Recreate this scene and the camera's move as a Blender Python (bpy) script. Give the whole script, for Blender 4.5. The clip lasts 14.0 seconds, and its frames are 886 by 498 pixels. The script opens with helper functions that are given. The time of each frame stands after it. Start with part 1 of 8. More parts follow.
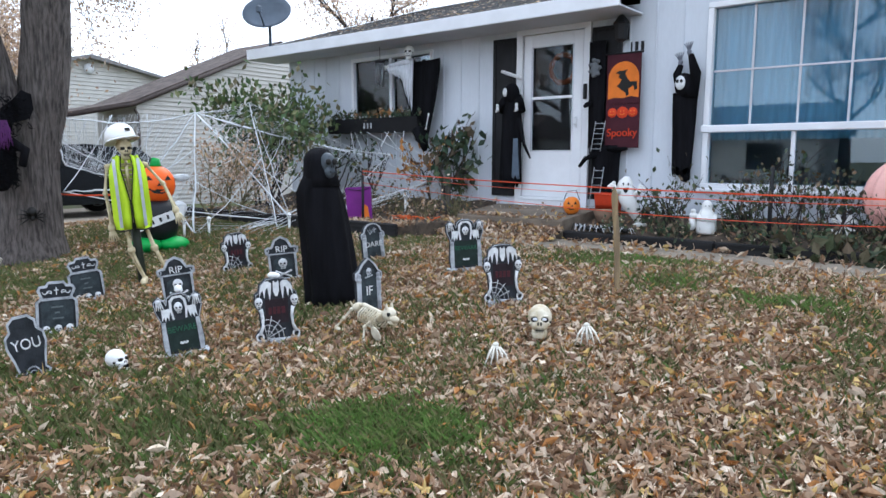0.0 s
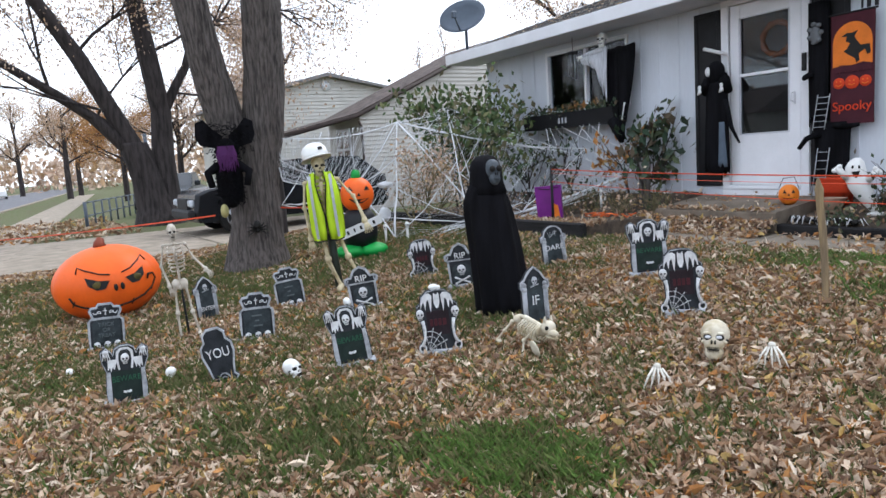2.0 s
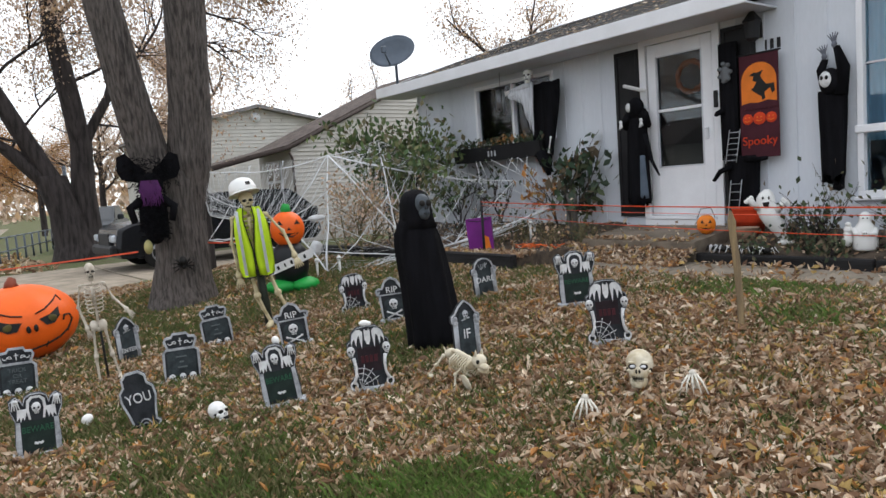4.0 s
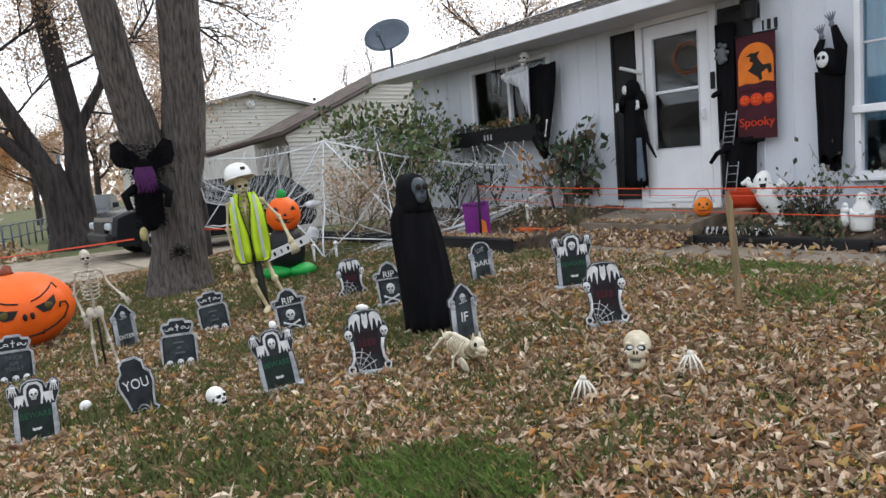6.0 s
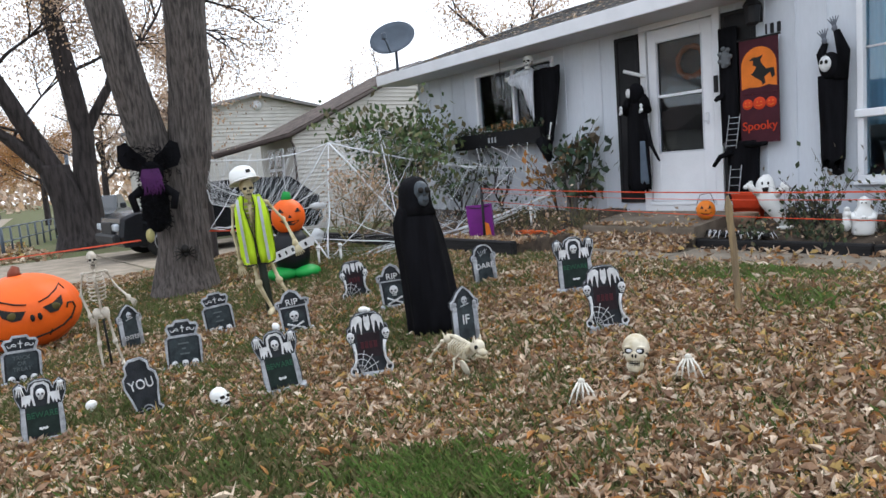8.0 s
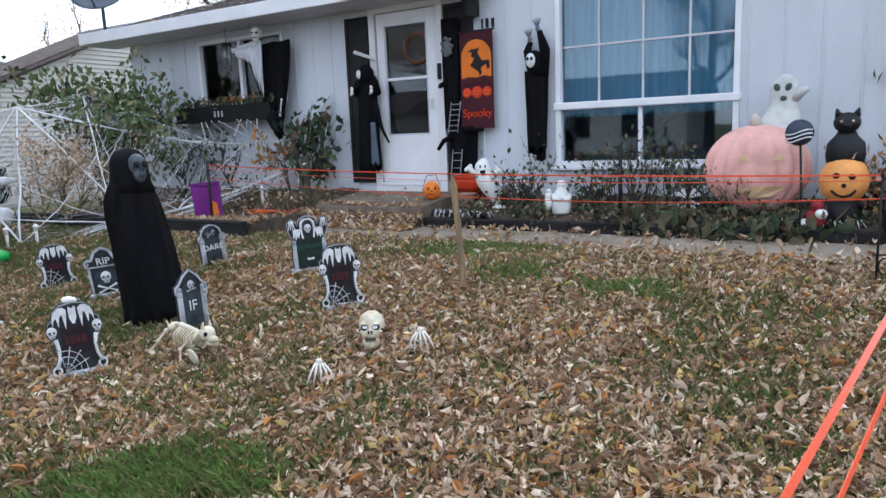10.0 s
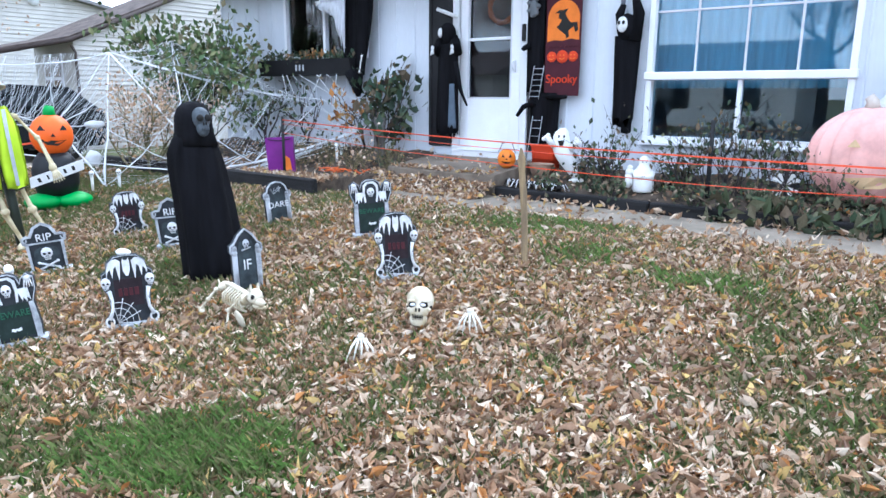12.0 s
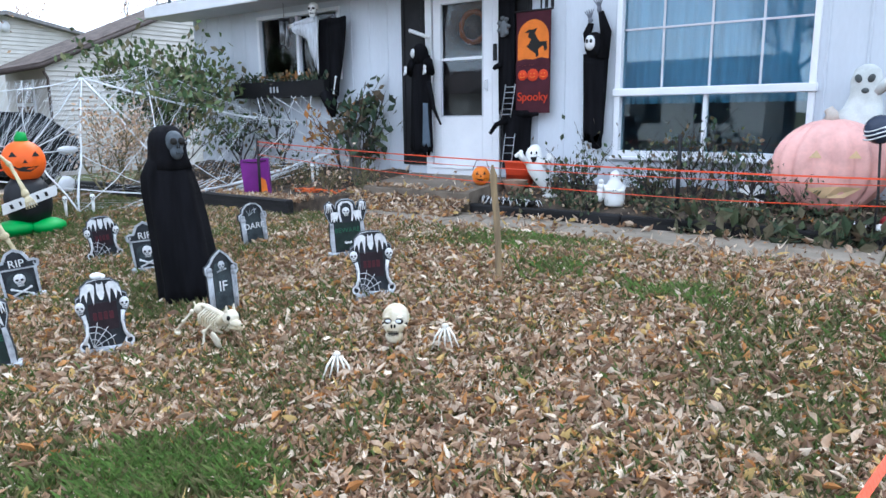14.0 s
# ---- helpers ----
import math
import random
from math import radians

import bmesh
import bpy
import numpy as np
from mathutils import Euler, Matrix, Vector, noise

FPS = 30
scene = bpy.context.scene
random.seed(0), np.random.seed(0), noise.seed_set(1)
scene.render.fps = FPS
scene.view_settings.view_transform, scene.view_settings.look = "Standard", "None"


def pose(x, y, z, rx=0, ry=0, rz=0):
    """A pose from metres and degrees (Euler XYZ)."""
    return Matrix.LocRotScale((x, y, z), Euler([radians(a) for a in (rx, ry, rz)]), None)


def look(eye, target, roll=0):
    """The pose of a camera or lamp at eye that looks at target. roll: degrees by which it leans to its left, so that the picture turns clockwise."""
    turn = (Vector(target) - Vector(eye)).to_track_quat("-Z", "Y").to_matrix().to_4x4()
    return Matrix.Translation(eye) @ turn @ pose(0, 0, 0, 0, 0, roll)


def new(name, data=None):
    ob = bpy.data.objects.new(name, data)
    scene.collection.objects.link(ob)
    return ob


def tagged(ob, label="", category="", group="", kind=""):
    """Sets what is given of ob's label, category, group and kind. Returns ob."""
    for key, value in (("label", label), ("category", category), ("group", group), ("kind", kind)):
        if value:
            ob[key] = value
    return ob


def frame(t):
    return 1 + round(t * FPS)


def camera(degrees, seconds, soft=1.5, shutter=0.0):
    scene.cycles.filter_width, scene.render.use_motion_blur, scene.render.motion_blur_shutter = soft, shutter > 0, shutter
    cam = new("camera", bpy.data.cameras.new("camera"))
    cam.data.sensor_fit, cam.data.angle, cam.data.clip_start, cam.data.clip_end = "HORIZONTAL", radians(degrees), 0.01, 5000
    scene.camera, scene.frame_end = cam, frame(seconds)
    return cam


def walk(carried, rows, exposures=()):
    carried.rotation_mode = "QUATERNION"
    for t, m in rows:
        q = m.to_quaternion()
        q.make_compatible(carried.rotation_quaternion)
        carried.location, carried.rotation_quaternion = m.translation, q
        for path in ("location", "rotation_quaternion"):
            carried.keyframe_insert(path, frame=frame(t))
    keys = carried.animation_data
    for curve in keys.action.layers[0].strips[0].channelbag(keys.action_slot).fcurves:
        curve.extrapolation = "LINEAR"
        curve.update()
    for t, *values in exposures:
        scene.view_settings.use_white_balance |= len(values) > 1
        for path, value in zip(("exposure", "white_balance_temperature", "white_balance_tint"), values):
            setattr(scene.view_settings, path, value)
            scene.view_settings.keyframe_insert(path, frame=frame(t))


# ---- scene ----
cam = camera(65.6, 14.0)
PATH = [
    (0, (4.185, -7.582, 0.875), (2.928, -6.048, 0.618), 0.2),
    (0.5, (4.271, -7.327, 0.897), (2.983, -5.833, 0.566), -3.3),
    (1, (4.366, -7.143, 0.966), (2.746, -5.999, 0.707), -6.7),
    (1.5, (4.345, -7.118, 0.968), (2.693, -6.037, 0.643), -5.4),
    (2, (4.35, -7.129, 0.965), (2.662, -6.09, 0.701), -3.9),
    (2.5, (4.349, -7.135, 0.981), (2.666, -6.082, 0.744), -3.2),
    (3, (4.372, -7.131, 0.997), (2.716, -6.023, 0.818), -3.5),
    (3.5, (4.378, -7.12, 0.998), (2.738, -5.987, 0.831), -4.5),
    (4, (4.373, -7.104, 0.996), (2.787, -5.899, 0.805), -4.2),
    (4.2, (4.36, -7.09, 0.989), (2.774, -5.89, 0.783), -4.4),
    (6.5, (4.365, -7.099, 0.976), (2.792, -5.887, 0.74), -4.5),
    (7, (4.377, -7.089, 0.982), (2.805, -5.878, 0.734), -4.0),
    (7.2, (4.387, -7.098, 0.974), (2.79, -5.916, 0.745), -4.7),
    (9.3, (4.424, -7.098, 1.03), (2.968, -5.746, 0.802), -2.1),
    (9.5, (4.415, -7.055, 1.017), (3.085, -5.583, 0.766), -2.8),
    (10, (4.35, -7.055, 0.974), (3.335, -5.364, 0.645), -2.3),
    (10.5, (4.314, -7.02, 0.974), (3.485, -5.248, 0.554), -1.1),
    (11, (4.273, -6.845, 0.963), (3.161, -5.226, 0.589), -0.9),
    (11.5, (4.32, -6.655, 0.992), (3.147, -5.104, 0.527), 0.6),
    (12, (4.33, -6.766, 1.01), (3.129, -5.227, 0.575), 0.4),
    (12.5, (4.373, -6.825, 1.024), (3.124, -5.307, 0.659), -1.1),
    (13, (4.371, -6.817, 1.012), (3.147, -5.283, 0.626), -1.2),
    (13.5, (4.373, -6.814, 1.027), (3.147, -5.277, 0.66), -1.9),
    (14, (4.392, -6.789, 1.011), (3.231, -5.207, 0.628), -0.6),
]
EXPOSURES = [(0.0, 1.21, 5800, 9), (0.5, 1.19, 5650, 10), (1.0, 1.16, 5900, 10), (2.0, 1.05, 6100, 11), (3.0, 0.95, 6450, 10), (4.0, 0.80, 6650, 10), (6.3, 0.93, 6500, 10), (7.2, 0.96, 6400, 10), (9.5, 1.04, 6050, 10), (10.0, 1.04, 5850, 10), (10.5, 1.42, 5500, 9), (11.5, 1.80, 5400, 9), (12.0, 1.84, 5400, 9), (12.5, 1.86, 5400, 9), (13.0, 1.64, 5550, 8), (14.0, 1.52, 5550, 8)]
walk(cam, [(t, look(eye, target, roll)) for t, eye, target, roll in PATH], EXPOSURES)

# ---- light ----
SUN_ELEV, SUN_ROT = radians(52), radians(-15)
world = bpy.data.worlds.new("overcast")
scene.world = world
world.use_nodes = True
wn, wl = world.node_tree.nodes, world.node_tree.links
sky = wn.new("ShaderNodeTexSky")
sky.sky_type, sky.sun_disc, sky.sun_elevation, sky.sun_rotation = "NISHITA", False, SUN_ELEV, SUN_ROT
sky.dust_density, sky.air_density = 1.0, 1.0
veil = wn.new("ShaderNodeHueSaturation")
veil.inputs["Saturation"].default_value = 0.75
cloud = wn.new("ShaderNodeTexNoise")
cloud.inputs["Scale"].default_value, cloud.inputs["Detail"].default_value = 2.2, 5
cloud_ramp = wn.new("ShaderNodeMapRange")
cloud_ramp.inputs["From Min"].default_value, cloud_ramp.inputs["From Max"].default_value = 0.3, 0.75
cloud_ramp.inputs["To Min"].default_value, cloud_ramp.inputs["To Max"].default_value = 0.85, 1.2
veiled = wn.new("ShaderNodeMixRGB")
veiled.blend_type = "MULTIPLY"
veiled.inputs["Fac"].default_value = 1.0
overcast = wn.new("ShaderNodeMixRGB")
overcast.inputs["Fac"].default_value = 0.8
overcast.inputs[2].default_value = (5.6, 6.0, 6.6, 1)
wl.new(sky.outputs[0], overcast.inputs[1])
wl.new(overcast.outputs[0], veil.inputs["Color"])
wl.new(cloud.outputs["Fac"], cloud_ramp.inputs["Value"])
wl.new(veil.outputs[0], veiled.inputs[1])
wl.new(cloud_ramp.outputs[0], veiled.inputs[2])
wl.new(veiled.outputs[0], wn["Background"].inputs["Color"])
wn["Background"].inputs["Strength"].default_value = 0.15
sun = new("sun", bpy.data.lights.new("sun", "SUN"))
sun.data.energy, sun.data.angle, sun.data.color = 0.8, radians(40), (1.0, 0.96, 0.9)
sun.matrix_world = look((-6, 22, 30), (0, 0, 0))


# ---- materials ----
def mat(name, color, rough=0.7, metal=0.0, var=0.12, scale=6.0, fine=80.0, bump=0.15, dark=None, spec=0.3, island=0.0, random=0.0, stretch=(1, 1, 1), trans=0.0):
    """A surface with coarse and fine variation of colour, and relief. dark: a second colour that shows in stains."""
    m = bpy.data.materials.new(name)
    m.use_nodes = True
    n, l = m.node_tree.nodes, m.node_tree.links
    b = n["Principled BSDF"]
    b.inputs["Roughness"].default_value, b.inputs["Metallic"].default_value = rough, metal
    b.inputs["Specular IOR Level"].default_value = spec
    if trans:
        b.inputs["Transmission Weight"].default_value = trans
    co = n.new("ShaderNodeTexCoord")
    mp = n.new("ShaderNodeMapping")
    mp.inputs["Scale"].default_value = stretch
    l.new(co.outputs["Object"], mp.inputs["Vector"])
    big, small = n.new("ShaderNodeTexNoise"), n.new("ShaderNodeTexNoise")
    big.inputs["Scale"].default_value, big.inputs["Detail"].default_value = scale, 4
    small.inputs["Scale"].default_value, small.inputs["Detail"].default_value = fine, 3
    l.new(mp.outputs[0], big.inputs["Vector"])
    l.new(mp.outputs[0], small.inputs["Vector"])
    ramp = n.new("ShaderNodeValToRGB")
    other = dark or tuple(c * (1 - 2.2 * var) for c in color)
    ramp.color_ramp.elements[0].color, ramp.color_ramp.elements[1].color = (*other, 1), (*color, 1)
    ramp.color_ramp.elements[0].position, ramp.color_ramp.elements[1].position = 0.32, 0.62
    l.new(big.outputs["Fac"], ramp.inputs["Fac"])
    grain = n.new("ShaderNodeMapRange")
    grain.inputs["To Min"].default_value, grain.inputs["To Max"].default_value = 1 - var, 1 + var
    l.new(small.outputs["Fac"], grain.inputs["Value"])
    mix = n.new("ShaderNodeMixRGB")
    mix.blend_type = "MULTIPLY"
    mix.inputs["Fac"].default_value = 1.0
    l.new(ramp.outputs[0], mix.inputs[1])
    l.new(grain.outputs[0], mix.inputs[2])
    last = mix.outputs[0]
    if island or random:
        src = n.new("ShaderNodeNewGeometry").outputs["Random Per Island"] if island else n.new("ShaderNodeObjectInfo").outputs["Random"]
        spread = n.new("ShaderNodeMapRange")
        spread.inputs["To Min"].default_value, spread.inputs["To Max"].default_value = 1 - (island or random), 1 + (island or random)
        l.new(src, spread.inputs["Value"])
        mix2 = n.new("ShaderNodeMixRGB")
        mix2.blend_type = "MULTIPLY"
        mix2.inputs["Fac"].default_value = 1.0
        l.new(last, mix2.inputs[1])
        l.new(spread.outputs[0], mix2.inputs[2])
        last = mix2.outputs[0]
    l.new(last, b.inputs["Base Color"])
    if bump:
        bp = n.new("ShaderNodeBump")
        bp.inputs["Strength"].default_value, bp.inputs["Distance"].default_value = bump, 0.01
        l.new(small.outputs["Fac"], bp.inputs["Height"])
        l.new(bp.outputs[0], b.inputs["Normal"])
    return m


def leaf_mat(name, colors, rough=0.75):
    """Colour by leaf, from a ramp of several colours, with fine veins of noise."""
    m = bpy.data.materials.new(name)
    m.use_nodes = True
    n, l = m.node_tree.nodes, m.node_tree.links
    b = n["Principled BSDF"]
    b.inputs["Roughness"].default_value, b.inputs["Specular IOR Level"].default_value = rough, 0.25
    geo = n.new("ShaderNodeNewGeometry")
    ramp = n.new("ShaderNodeValToRGB")
    ramp.color_ramp.interpolation = "CONSTANT"
    for i, c in enumerate(colors):
        e = ramp.color_ramp.elements[i] if i < 2 else ramp.color_ramp.elements.new(0.5)
        e.color = (*c, 1)
    for i, e in enumerate(ramp.color_ramp.elements):
        e.position = i / len(colors)
    l.new(geo.outputs["Random Per Island"], ramp.inputs["Fac"])
    co, nz = n.new("ShaderNodeTexCoord"), n.new("ShaderNodeTexNoise")
    nz.inputs["Scale"].default_value = 60
    l.new(co.outputs["Object"], nz.inputs["Vector"])
    mr = n.new("ShaderNodeMapRange")
    mr.inputs["To Min"].default_value, mr.inputs["To Max"].default_value = 0.65, 1.3
    l.new(nz.outputs["Fac"], mr.inputs["Value"])
    mix = n.new("ShaderNodeMixRGB")
    mix.blend_type = "MULTIPLY"
    mix.inputs["Fac"].default_value = 1.0
    l.new(ramp.outputs[0], mix.inputs[1])
    l.new(mr.outputs[0], mix.inputs[2])
    l.new(mix.outputs[0], b.inputs["Base Color"])
    return m


def glass_mat(name, tint, gloss=0.35):
    """A window pane: a clear sheet with a mirror-like sheen."""
    m = bpy.data.materials.new(name)
    m.use_nodes = True
    n, l = m.node_tree.nodes, m.node_tree.links
    n.remove(n["Principled BSDF"])
    clear, shine, mix, fr = n.new("ShaderNodeBsdfTransparent"), n.new("ShaderNodeBsdfGlossy"), n.new("ShaderNodeMixShader"), n.new("ShaderNodeFresnel")
    fr.inputs["IOR"].default_value = 1.5
    clear.inputs["Color"].default_value = (*tint, 1)
    shine.inputs["Roughness"].default_value = 0.02
    add = n.new("ShaderNodeMath")
    add.operation, add.use_clamp = "ADD", True
    add.inputs[1].default_value = gloss
    l.new(fr.outputs[0], add.inputs[0])
    l.new(add.outputs[0], mix.inputs["Fac"])
    l.new(clear.outputs[0], mix.inputs[1])
    l.new(shine.outputs[0], mix.inputs[2])
    l.new(mix.outputs[0], n["Material Output"].inputs["Surface"])
    return m


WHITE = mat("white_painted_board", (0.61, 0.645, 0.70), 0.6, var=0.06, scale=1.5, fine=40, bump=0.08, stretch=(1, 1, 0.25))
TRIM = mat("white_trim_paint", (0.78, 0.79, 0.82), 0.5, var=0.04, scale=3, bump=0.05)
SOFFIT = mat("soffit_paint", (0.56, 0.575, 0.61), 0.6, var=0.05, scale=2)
SHINGLE = mat("asphalt_shingle", (0.115, 0.11, 0.105), 0.95, var=0.25, scale=3, fine=120, bump=0.6, random=0.3)
BLACKPAINT = mat("black_shutter_paint", (0.012, 0.012, 0.014), 0.6, var=0.2)
GLASS = glass_mat("window_glass", (0.70, 0.76, 0.80), 0.0)
# Blue tint puts the sky's reflection into the pane colour.
BLUEGLASS = glass_mat("sky_reflection_tinted_glass", (0.66, 0.82, 0.90), 0.05)
# The unlit room's dimness is put into this floor and ceiling colour.
DARKROOM = mat("painted_room_dimness", (0.05, 0.065, 0.09), 0.9, var=0.1)
SKYSHEET = mat("pale_blue_sky_sheet", (0.36, 0.56, 0.66), 0.9, var=0.12, scale=4, stretch=(6, 1, 0.3))
CONCRETE = mat("concrete", (0.32, 0.272, 0.215), 0.9, var=0.14, scale=3, fine=90, bump=0.3, dark=(0.20, 0.17, 0.13))
ASPHALT = mat("asphalt", (0.16, 0.16, 0.17), 0.9, var=0.1, scale=2, fine=100, bump=0.3)
SOIL = mat("lawn_soil", (0.085, 0.105, 0.035), 0.95, var=0.3, scale=2.2, fine=60, bump=0.9, dark=(0.10, 0.085, 0.045))
BED = mat("bed_soil", (0.10, 0.075, 0.055), 0.95, var=0.3, scale=8, fine=60, bump=0.9)
TIMBER = mat("dark_timber", (0.02, 0.019, 0.02), 0.85, var=0.3, scale=6, fine=50, bump=0.5, stretch=(0.3, 4, 4))
BARK = mat("maple_bark", (0.125, 0.108, 0.098), 0.95, var=0.4, scale=9, fine=34, bump=1.0, dark=(0.035, 0.03, 0.028), stretch=(4, 4, 0.5))
FARBARK = mat("distant_bark", (0.055, 0.046, 0.045), 0.95, var=0.3, scale=4, fine=20, bump=0.5, stretch=(3, 3, 0.5))
FOAM = mat("charcoal_foam", (0.030, 0.034, 0.040), 0.85, var=0.25, scale=14, fine=90, bump=0.3)
GREYFOAM = mat("grey_painted_foam", (0.47, 0.49, 0.52), 0.85, var=0.25, scale=18, fine=120, bump=0.4)
PALEFOAM = mat("pale_painted_foam", (0.74, 0.75, 0.76), 0.8, var=0.12, scale=20, fine=120, bump=0.2)
PANEL = mat("slate_panel_foam", (0.045, 0.058, 0.064), 0.85, var=0.25, scale=16, fine=90, bump=0.3)
GREENP = mat("dark_green_panel", (0.018, 0.032, 0.027), 0.8, var=0.2, scale=16)
REDP = mat("dark_red_panel", (0.022, 0.013, 0.017), 0.8, var=0.2, scale=16)
FADED = mat("faded_grey_lettering", (0.13, 0.15, 0.155), 0.85)
GREENTXT = mat("green_lettering", (0.03, 0.12, 0.07), 0.8)
REDTXT = mat("red_lettering", (0.075, 0.016, 0.022), 0.8)
BONE = mat("ivory_plastic_bone", (0.66, 0.61, 0.49), 0.5, var=0.12, scale=12, fine=60, bump=0.1, dark=(0.42, 0.35, 0.22))
PALEBONE = mat("weathered_white_bone", (0.74, 0.71, 0.63), 0.5, var=0.1, scale=14, fine=60, bump=0.1)
YELLOWBONE = mat("yellowed_plastic_bone", (0.62, 0.54, 0.36), 0.5, var=0.15, scale=12, fine=60, bump=0.1, dark=(0.36, 0.29, 0.15))
GREYBONE = mat("grey_plastic_bone", (0.58, 0.53, 0.45), 0.55, var=0.15, scale=12, fine=60, bump=0.1, dark=(0.34, 0.29, 0.23))
SOCKET = mat("dark_socket", (0.012, 0.011, 0.01), 0.8)
SILVER = mat("silver_eye_paint", (0.62, 0.64, 0.66), 0.4)
CLOTH = mat("black_cloth", (0.008, 0.008, 0.010), 0.95, var=0.3, scale=5, fine=140, bump=0.4, spec=0.1, stretch=(3, 3, 0.4))
GAUZE = mat("grey_gauze", (0.60, 0.62, 0.66), 0.95, var=0.15, scale=9, stretch=(6, 6, 0.6))
MASK = mat("grey_rubber_mask", (0.07, 0.085, 0.10), 0.6, var=0.2, scale=20)
HIVIS = mat("hi_vis_yellow_mesh", (0.50, 0.72, 0.02), 0.7, var=0.08, scale=8, fine=200, bump=0.2)
REFLECT = mat("silver_reflective_tape", (0.45, 0.48, 0.50), 0.35, metal=0.3)
HATWHITE = mat("white_hard_hat_shell", (0.80, 0.80, 0.78), 0.3, var=0.03)
ORANGE = mat("orange_inflatable_nylon", (0.86, 0.13, 0.012), 0.45, var=0.06, scale=3, fine=30, bump=0.1)
ORANGEP = mat("orange_plastic", (0.80, 0.22, 0.02), 0.4, var=0.06)
GREENN = mat("green_inflatable_nylon", (0.01, 0.30, 0.05), 0.5, var=0.08, scale=4)
BLACKN = mat("black_inflatable_nylon", (0.012, 0.013, 0.016), 0.5, var=0.1, scale=4)
WHITEN = mat("white_fabric", (0.72, 0.72, 0.72), 0.7, var=0.06)
BLACKI = mat("black_print", (0.01, 0.009, 0.008), 0.6)
PURPLE = mat("purple_bag_paper", (0.17, 0.015, 0.20), 0.5, var=0.1)
TAPE = mat("orange_red_plastic_tape", (0.85, 0.10, 0.035), 0.35, var=0.05, spec=0.5)
WEB = mat("white_web_fibre", (0.72, 0.74, 0.76), 0.9, var=0.05)
METALBLK = mat("black_iron", (0.015, 0.015, 0.017), 0.6, metal=0.0)
GREYMETAL = mat("grey_painted_metal", (0.10, 0.125, 0.16), 0.5, var=0.08, scale=5)
SIDING = mat("tan_vinyl_siding", (0.52, 0.49, 0.445), 0.6, var=0.05, scale=2, bump=0.05)
SIDING2 = mat("beige_vinyl_siding", (0.58, 0.56, 0.52), 0.6, var=0.05, scale=2)
ROOFBROWN = mat("brown_roof_shingle", (0.11, 0.085, 0.075), 0.95, var=0.25, scale=4, fine=60, bump=0.5)
CARPAINT = mat("black_car_paint", (0.006, 0.007, 0.010), 0.25, var=0.05, spec=0.35, bump=0)
CARGLASS = mat("dark_car_glass", (0.012, 0.016, 0.02), 0.05, spec=0.8, bump=0)
RUBBER = mat("tyre_rubber", (0.015, 0.015, 0.015), 0.85, var=0.15)
RIM = mat("alloy_rim", (0.35, 0.36, 0.38), 0.3, metal=0.8)
LAMPGLASS = mat("headlamp_glass", (0.55, 0.60, 0.66), 0.1, spec=0.8)
WOOD = mat("weathered_wood_stake", (0.30, 0.22, 0.12), 0.85, var=0.25, scale=6, fine=60, bump=0.6, dark=(0.16, 0.12, 0.08), stretch=(5, 5, 0.4))
LITTER = leaf_mat("fallen_leaf", [(0.46, 0.32, 0.21), (0.28, 0.165, 0.095), (0.57, 0.44, 0.32), (0.20, 0.12, 0.07), (0.40, 0.25, 0.145), (0.70, 0.59, 0.46), (0.27, 0.165, 0.10), (0.44, 0.21, 0.07), (0.50, 0.38, 0.28), (0.17, 0.10, 0.065), (0.50, 0.35, 0.13), (0.38, 0.27, 0.18), (0.30, 0.19, 0.11), (0.63, 0.51, 0.38)])
GRASS = leaf_mat("grass_blade", [(0.085, 0.11, 0.032), (0.11, 0.135, 0.04), (0.07, 0.09, 0.028), (0.16, 0.15, 0.065), (0.085, 0.14, 0.03), (0.13, 0.12, 0.05), (0.19, 0.16, 0.08)])
GREENLEAF = leaf_mat("shrub_leaf", [(0.10, 0.15, 0.055), (0.13, 0.17, 0.07), (0.06, 0.10, 0.04), (0.17, 0.18, 0.08), (0.09, 0.13, 0.06), (0.16, 0.14, 0.08)])
BEDLEAF = leaf_mat("bed_leaf", [(0.055, 0.085, 0.045), (0.08, 0.10, 0.05), (0.045, 0.06, 0.035), (0.12, 0.12, 0.07), (0.10, 0.085, 0.05), (0.16, 0.12, 0.08)])
DARKLEAF = leaf_mat("dark_shrub_leaf", [(0.03, 0.055, 0.03), (0.05, 0.08, 0.045), (0.07, 0.09, 0.045), (0.11, 0.085, 0.055), (0.04, 0.06, 0.04)])
TANLEAF = leaf_mat("withered_tree_leaf", [(0.52, 0.38, 0.28), (0.42, 0.28, 0.19), (0.60, 0.47, 0.36), (0.48, 0.32, 0.18), (0.38, 0.28, 0.21)])
RUSTLEAF = leaf_mat("autumn_orange_leaf", [(0.38, 0.17, 0.05), (0.30, 0.13, 0.045), (0.44, 0.23, 0.08), (0.26, 0.13, 0.06), (0.34, 0.22, 0.09)])


